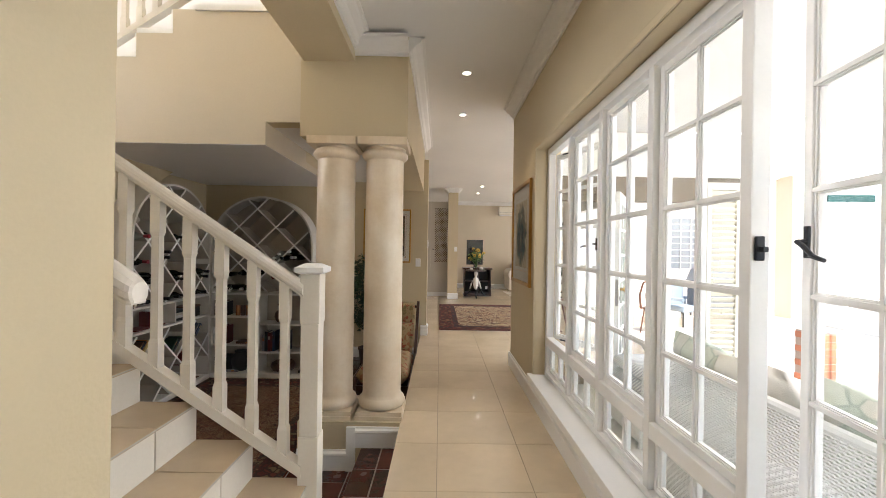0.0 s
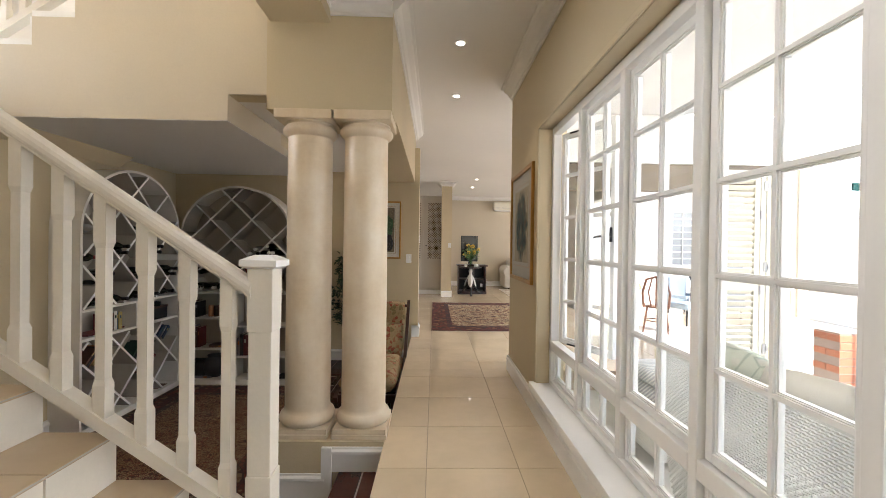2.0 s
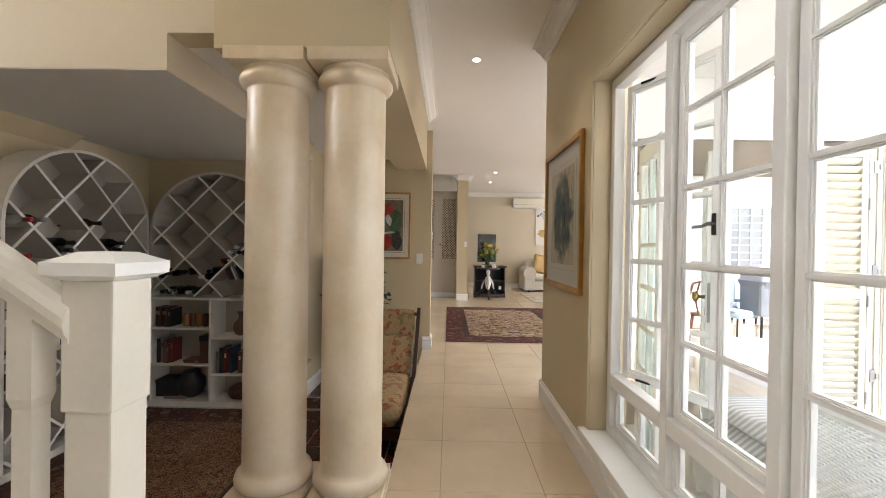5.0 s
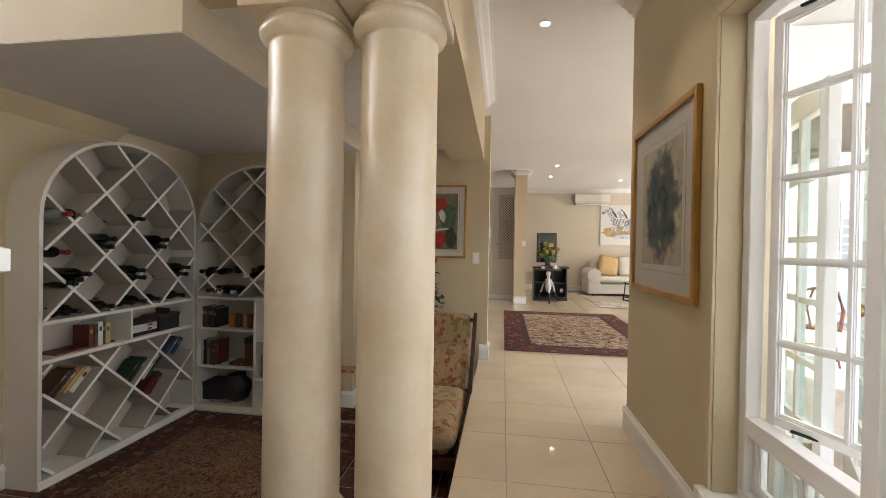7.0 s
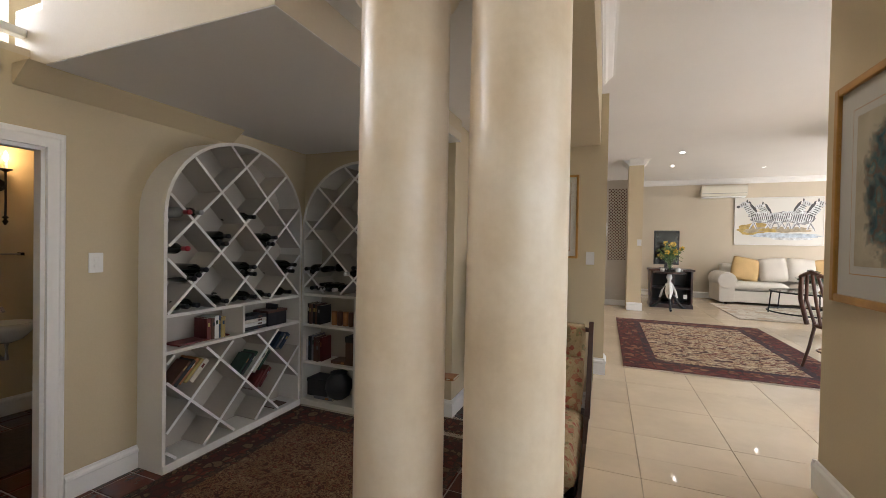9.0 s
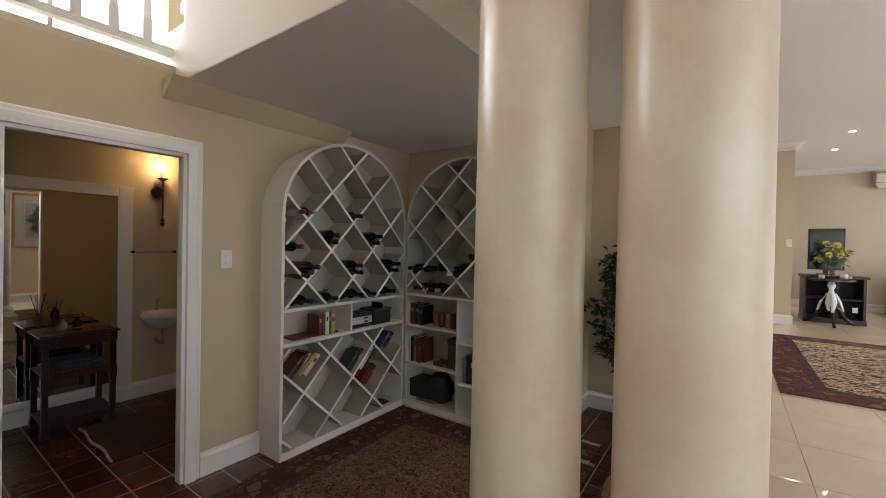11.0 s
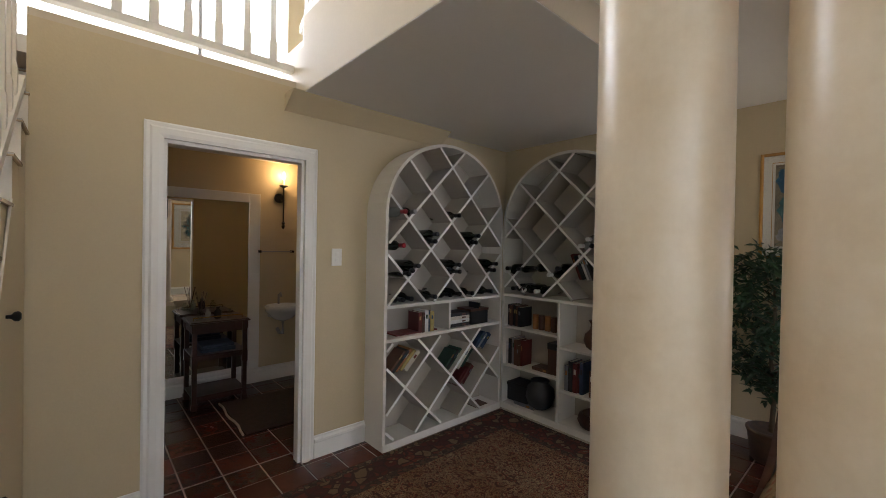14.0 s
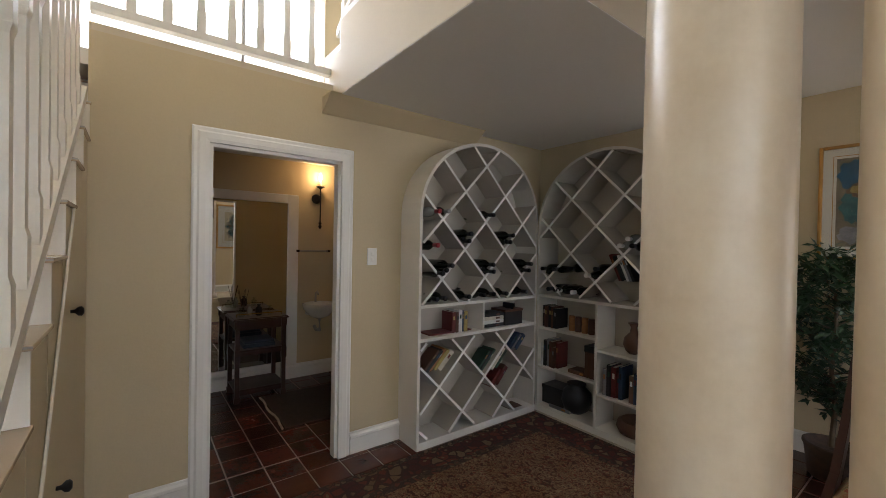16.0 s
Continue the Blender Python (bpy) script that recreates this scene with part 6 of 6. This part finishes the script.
# ---- veranda and patio ----
def woven(name, label, x, y0, y1, z0, z1, bend, parent):
    """A wicker sheet: stakes with strands passing before and behind them in turn."""
    bm = bmesh.new()
    rows_, n = int((z1 - z0) / 0.0105), int((y1 - y0) / 0.017)

    def off(y, z):
        u, v = (y - y0) / (y1 - y0), (z - z0) / (z1 - z0)
        return x + bend * (v ** 2) * -0.10 + 0.22 * max(0, u - 0.86) ** 1.5 * 7 * bend * -1
    for r_ in range(rows_):
        z = z0 + (z1 - z0) * (r_ + 0.5) / rows_
        pts = []
        v = (r_ + 0.5) / rows_
        for k in range(n + 1):
            y = y0 + (y1 - 0.42 * (1 - v) ** 1.25 - y0) * k / n
            droop = 0.08 * max(0, (y - y0) / (y1 - y0) - 0.86) ** 2 * 18 * (z - z0) / (z1 - z0)
            pts.append((off(y, z) + (0.004 if (k + r_) % 2 else -0.004), y, z - droop))
        tube(pts, 0.0046, 4, bm)
    for k in range(0, n + 1, 2):
        y = y0 + (y1 - 0.42 - y0) * k / n
        droop = 0.08 * max(0, (y - y0) / (y1 - y0) - 0.86) ** 2 * 18
        tube([(off(y, z0 + (z1 - z0) * q / 4), y, z0 + (z1 - z0 - droop) * q / 4) for q in range(5)], 0.0035, 4, bm)
    return part(name, bm, WICKER, parent, label)


ws = thing("wicker_sofa", "white woven wicker sofa seen from behind", "sofa", "", (0, 0, 0))
woven("wicker_back", "white woven back", 1.30, 0.0, 2.86, -0.12, 0.655, -1.0, ws)
part("rim", tube([(1.41, 0.0, 0.655), (1.41, 1.0, 0.66), (1.41, 2.3, 0.657), (1.415, 2.55, 0.652), (1.435, 2.72, 0.64), (1.47, 2.87, 0.61), (1.50, 2.80, 0.50), (1.47, 2.66, 0.30), (1.44, 2.52, 0.05)], 0.022, 8), WICKER, ws)
part("seat_frame", boxes((1.36, 1.98, 0.02, 2.40, 0.02, 0.14), bevel=0.02), WICKER, ws)
part("wicker_arm", boxes((1.50, 2.0, 2.34, 2.42, -0.1, 0.34), bevel=0.035), WICKER, ws)
for x in (1.4, 1.95):
    for y in (0.1, 2.3):
        part("leg", tube([(x, y, -0.2), (x, y, 0.03)], 0.025), WICKER, ws)
for y, tz, tilt, mat in ((0.42, 0.58, 8, GREEN_CLOTH), (0.95, 0.60, -10, GREEN_CLOTH), (1.48, 0.58, 14, GREEN_CLOTH), (1.98, 0.56, -6, SOFA), (2.38, 0.57, 10, GREEN_CLOTH)):
    c = thing("outdoor_cushion", "pale green floral cushion on the wicker sofa", "cushion", "patio cushions")
    bm = bmesh.new()
    pillow(bm, 0, 0, 0, 0.27, 0.25, 0.10, pose(1.62, y, tz - 0.05, 0, 68, 0) @ pose(0, 0, 0, 0, 0, tilt), 0.5)
    part("cushion_cover", bm, mat, c, "", True)
BLUEGREY = surface("blue_grey_cloth", (0.28, 0.34, 0.40), 0.9, 0.06, 4, 120, 0.15)
DUSKY = surface("dusky_glass", (0.34, 0.36, 0.37), 0.15, 0.04, 3, 60, 0.0)
STRIPE = stripes("striped_ticking", (0.78, 0.77, 0.75), (0.48, 0.49, 0.51), 9.0, "Y")
wc = thing("wicker_armchair", "white wicker armchair with striped cushions", "armchair", "", (1.84, 3.32, -0.2))
part("wicker_base", boxes((-0.34, 0.34, -0.32, 0.32, 0.04, 0.36), bevel=0.05), WICKER, wc)
for k, z in enumerate((0.42, 0.53)):
    bm = bmesh.new()
    pillow(bm, 0, 0, z, 0.33, 0.31, 0.06, puff=0.25)
    part("seat_cushion", bm, STRIPE, wc, "grey and white striped cushion", True)
for x in (-0.3, 0.3):
    for y in (-0.28, 0.28):
        part("leg", tube([(x, y, 0.0), (x, y, 0.06)], 0.025), WICKER, wc)
stump = thing("drum_table", "round tan wooden drum stool", "stool", "", (2.35, 2.62, -0.2))
part("drum", lathe([(0.15, 0), (0.17, 0.03), (0.18, 0.2), (0.17, 0.38), (0.15, 0.41)], seg=28), TAN, stump, "", True)
bbq = thing("covered_barbecue", "barbecue under a grey weather cover", "barbecue", "", (5.5, 8.1, -0.2))
bm = bmesh.new()
pillow(bm, 0, 0, 0.93, 0.42, 0.30, 0.28, puff=0.3)
add_box(bm, -0.38, 0.38, -0.26, 0.26, 0.35, 0.93, None, 0.05)
part("cover", bm, COVER, bbq, "creased grey cover")
for x in (-0.32, 0.32):
    for y in (-0.2, 0.2):
        part("leg", tube([(x, y, 0), (x, y, 0.4)], 0.02), BLACK, bbq)
lounge = thing("patio_chair", "blue-grey patio armchair beside the barbecue", "armchair", "", (4.95, 8.2, -0.2), 20)
part("backrest", boxes((-0.24, 0.24, 0.16, 0.24, 0.35, 0.92), bevel=0.03), BLUEGREY, lounge)
part("seat", boxes((-0.24, 0.24, -0.24, 0.16, 0.30, 0.42), bevel=0.03), BLUEGREY, lounge)
for x in (-0.27, 0.27):
    part("armrest", boxes((x - 0.03, x + 0.03, -0.24, 0.2, 0.52, 0.58), (x - 0.02, x + 0.02, 0.14, 0.18, 0.3, 0.52), bevel=0.01), BLUEGREY, lounge)
for x in (-0.22, 0.22):
    for y in (-0.2, 0.2):
        part("leg", tube([(x, y, 0), (x, y, 0.34)], 0.015), BLACK, lounge)
# white small-paned window in the far garden wall
gw = tagged(new("window_garden"), "white small-paned window in the garden wall", "window", "", "structure")
part("window_frame", boxes((5.30, 5.36, 9.36, 9.399, 0.85, 2.15), (6.54, 6.6, 9.36, 9.399, 0.85, 2.15), (5.36, 6.54, 9.36, 9.399, 0.85, 0.91), (5.36, 6.54, 9.36, 9.399, 2.09, 2.15), bevel=0.004), WHITE, gw)
for k in range(1, 5):
    part("glazing_bar", boxes((5.36 + 0.236 * k - 0.012, 5.36 + 0.236 * k + 0.012, 9.37, 9.395, 0.91, 2.09)), WHITE, gw)
for k in range(8):
    for j in range(5):
        part("pane", boxes((5.375 + 0.236 * j, 5.583 + 0.236 * j, 9.385, 9.397, 0.92 + 0.148 * k, 1.035 + 0.148 * k)), DUSKY, gw)


def shutter(at, rz, w=0.37):
    s = thing("louvred_shutter", "cream folding shutter leaf with louvres", "shutter", "folding shutters", at, rz)
    part("shutter_frame", boxes((0, 0.05, -0.018, 0.018, 0, 2.24), (w - 0.05, w, -0.018, 0.018, 0, 2.24), (0.05, w - 0.05, -0.018, 0.018, 0, 0.1), (0.05, w - 0.05, -0.018, 0.018, 1.06, 1.14), (0.05, w - 0.05, -0.018, 0.018, 2.16, 2.24), bevel=0.003), SHUTTER, s)
    me_ = None
    for z0, z1 in ((0.1, 1.06), (1.14, 2.16)):
        for k in range(16):
            z = z0 + (z1 - z0) * (k + 0.5) / 16
            if me_ is None:
                o = part("louvre", boxes((0.05, w - 0.05, -0.004, 0.004, -0.03, 0.03), m=pose(0, 0, 0, 40, 0, 0)), SHUTTER, s)
                me_ = o.data
            else:
                o = new("louvre", me_)
                o.parent = s
            o.location = (0, 0, z)
    for z in (0.25, 1.0, 1.75):
        part("hinge", boxes((w, w + 0.012, -0.03, -0.018, z, z + 0.09)), STEEL, s, "metal hinge")
    return s


shutter((2.89, 4.38, -0.19), 0)
for k in range(3):
    sl = thing("shutter_leaf", "cream folding shutter leaf seen edge on", "shutter", "folding shutters", (3.335 + 0.13 * k, 4.44, -0.19))
    part("panel", boxes((-0.062, 0.062, -0.05, 0.0, 0, 2.24), bevel=0.008), SHUTTER, sl)
    part("stile_bead", boxes((-0.05, -0.012, -0.060, -0.0505, 0, 2.24), (0.012, 0.05, -0.060, -0.0505, 0, 2.24), bevel=0.003), SHUTTER, sl)
    for z in (0.46, 1.275, 2.085):
        if k < 2:
            part("hinge", boxes((-0.02, 0.02, -0.066, -0.0605, z - 0.05, z + 0.05), (0.018, 0.038, -0.072, -0.0605, z - 0.02, z + 0.02)), STEEL, sl, "grey metal hinge")
# glazed doors standing open
def glazed_door(name, label, DW, cols, rows_, m, knob):
    DH, lo, e = 2.02, 0.24, 0.06 if cols == 2 else 0.09
    fd = tagged(new(name), label, "door", "", "structure")
    part("door_frame", boxes((0, DW, -0.02, 0.02, 0, lo), (0, e, -0.02, 0.02, lo, DH), (DW - e, DW, -0.02, 0.02, lo, DH), (e, DW - e, -0.02, 0.02, DH - 0.10, DH), bevel=0.004), WHITE, fd)
    px, pz = (DW - 2 * e) / cols, (DH - lo - 0.10) / rows_
    for k in range(1, cols):
        part("glazing_bar", boxes((e + px * k - 0.012, e + px * k + 0.012, -0.014, 0.014, lo, DH - 0.10)), WHITE, fd)
    for k in range(1, rows_):
        part("glazing_bar", boxes((e, DW - e, -0.012, 0.012, lo + pz * k - 0.012, lo + pz * k + 0.012)), WHITE, fd)
    for k in range(rows_):
        for j in range(cols):
            p = part("pane", boxes((e + px * j + 0.013, e + px * (j + 1) - 0.013, -0.002, 0.002, lo + pz * k + 0.013, lo + pz * (k + 1) - 0.013)), GREENISH, fd)
            p.visible_shadow = False
    if knob:
        part("lock_plate", boxes((DW + 0.0005, DW + 0.003, -0.012, 0.012, 0.98, 1.22)), STEEL, fd, "steel lock plate")
        for side in (-1, 1):
            kn = part("knob", lathe([(0.012, 0.0), (0.012, 0.03), (0.03, 0.04), (0.034, 0.055), (0.022, 0.07)], seg=20), BRASS, fd, "brass knob", True)
            kn.matrix_basis = pose(DW - 0.05, 0.021 * side, 1.13, -90 * side, 0, 0)
            part("keyhole", boxes((DW - 0.065, DW - 0.035, 0.0205 * side - 0.001, 0.0205 * side + 0.001, 1.02, 1.07)), BLACK, fd, "dark keyhole plate")
    fd.matrix_world = m
    return fd


GREENISH = glass("door_glass", (0.90, 0.96, 0.93), 0.6, 0.05)
glazed_door("door_3", "white glazed french door standing open with brass knobs", 0.88, 3, 7, pose(2.05, 4.42, -0.19) @ pose(0, 0, 0, 0, 0, -120.2), True)
glazed_door("door_4", "white folding glazed door leaf beside the window", 0.46, 2, 7, pose(1.21, 3.70, -0.19) @ pose(0, 0, 0, 0, 0, -103), False)
# brick plinth of the garden braai
bp = thing("brick_plinth", "small red brick garden pillar", "brick pillar", "", (4.29, 4.55, -0.2))
part("mortar", boxes((0.006, 0.224, 0.006, 0.294, 0, 0.59)), PALE_GROUT, bp)
bme = None
for c in range(7):
    for k in range(1):
        for j in range(2):
            x0 = 0.0
            if bme is None:
                o = part("brick", boxes((0, 0.215, 0, 0.145, 0, 0.073), bevel=0.004), BRICK, bp)
                bme = o.data
            else:
                o = new("brick", bme)
                o.parent = bp
            o.location = (x0 + (0.01 if c % 2 else 0), 0.153 * j, 0.083 * c)
par = thing("garden_board", "narrow teal board on a white garden post", "board", "", (4.45, 4.36, -0.2))
part("board", boxes((-0.26, 0.26, -0.012, 0.012, 2.06, 2.14), bevel=0.004), TEAL, par)
part("post", tube([(0, 0.03, 0), (0, 0.03, 2.12)], 0.017), WHITE, par)
part("base", lathe([(0.16, 0), (0.16, 0.03), (0.03, 0.05)], seg=24), WHITE, par)
# fan stand in the gallery
fan = thing("standing_fan", "silver standing fan on the gallery", "fan", "", (-3.55, 2.70, UP + 0.028))
part("pole", tube([(0, 0, 0.03), (0, 0, 1.0)], 0.012), STEEL, fan)
part("base", lathe([(0.17, 0), (0.17, 0.02), (0.03, 0.045)], seg=28), STEEL, fan)
part("motor", lathe([(0.04, 0), (0.06, 0.03), (0.05, 0.1)], (0, 0, 1.0), 20), COVER, fan)


# ---- floor tiles ----
def tile_mesh(name, sx, sy, material, t=0.006, bev=0.0025):
    bm = bmesh.new()
    lo = [bm.verts.new((x, y, -t)) for x, y in ((0, 0), (sx, 0), (sx, sy), (0, sy))]
    mid = [bm.verts.new((x, y, -bev)) for x, y in ((0, 0), (sx, 0), (sx, sy), (0, sy))]
    hi = [bm.verts.new((x, y, 0)) for x, y in ((bev, bev), (sx - bev, bev), (sx - bev, sy - bev), (bev, sy - bev))]
    for a, b in ((lo, mid), (mid, hi)):
        for i in range(4):
            bm.faces.new((a[i], a[(i + 1) % 4], b[(i + 1) % 4], b[i]))
    bm.faces.new(hi)
    me = bpy.data.meshes.new(name)
    bm.to_mesh(me)
    bm.free()
    me.materials.append(material)
    return me


def lay(parent, me, px, py, gap, x0, x1, y0, y1, z, ox, oy):
    """Tiles on a grid of px by py through (ox, oy), cut at the edges of the area."""
    i0, i1 = math.floor((x0 - ox) / px), math.ceil((x1 - ox) / px)
    j0, j1 = math.floor((y0 - oy) / py), math.ceil((y1 - oy) / py)
    for i in range(i0, i1):
        for j in range(j0, j1):
            a, b = max(x0, ox + i * px + gap / 2), min(x1, ox + (i + 1) * px - gap / 2)
            c, d = max(y0, oy + j * py + gap / 2), min(y1, oy + (j + 1) * py - gap / 2)
            if b - a < 0.012 or d - c < 0.012:
                continue
            o = new("tile", me)
            o.parent = parent
            o.location, o.scale = (a, c, z), ((b - a) / (px - gap), (d - c) / (py - gap), 1)


fl = bpy.data.objects["floor"]
big = tile_mesh("tile", 0.522 - 0.003, 0.5315 - 0.003, TILE, 0.006, 0.0015)
for area in ((-0.69, RIGHT, -2.4, 1.98), (EDGE, RIGHT, 1.98, 4.5), (EDGE, 2.9, 4.5, 8.0), (-1.6, 5.6, 8.0, 13.6)):
    lay(fl, big, 0.522, 0.5315, 0.003, *area, 0.0, 0.0, 2.14)
red = tile_mesh("tile", 0.206, 0.206, QUARRY, 0.007, 0.003)
fs = bpy.data.objects["floor_sunken"]
lay(fs, red, 0.215, 0.215, 0.009, -4.87, -3.2, 1.75, 4.25, LOW, -3.43, 3.22)
lay(fs, red, 0.215, 0.215, 0.009, -3.2, -2.3, SIDE + 0.004, 3.74, LOW, -3.43, 3.22)
lay(fs, red, 0.215, 0.215, 0.009, -2.3, -0.545, SIDE + 0.004, 2.95, LOW, -3.43, 3.22)
lay(fs, red, 0.215, 0.215, 0.009, -1.6, EDGE, 3.34, 6.0, LOW, -3.43, 3.22)
st = bpy.data.objects["step_red"]
small = tile_mesh("tile", 0.145, 0.29, QUARRY, 0.007, 0.004)
lay(st, small, 0.155, 0.30, 0.01, -0.556, EDGE - 0.005, 1.985, 2.945, LOW / 2, -0.556, 2.66)
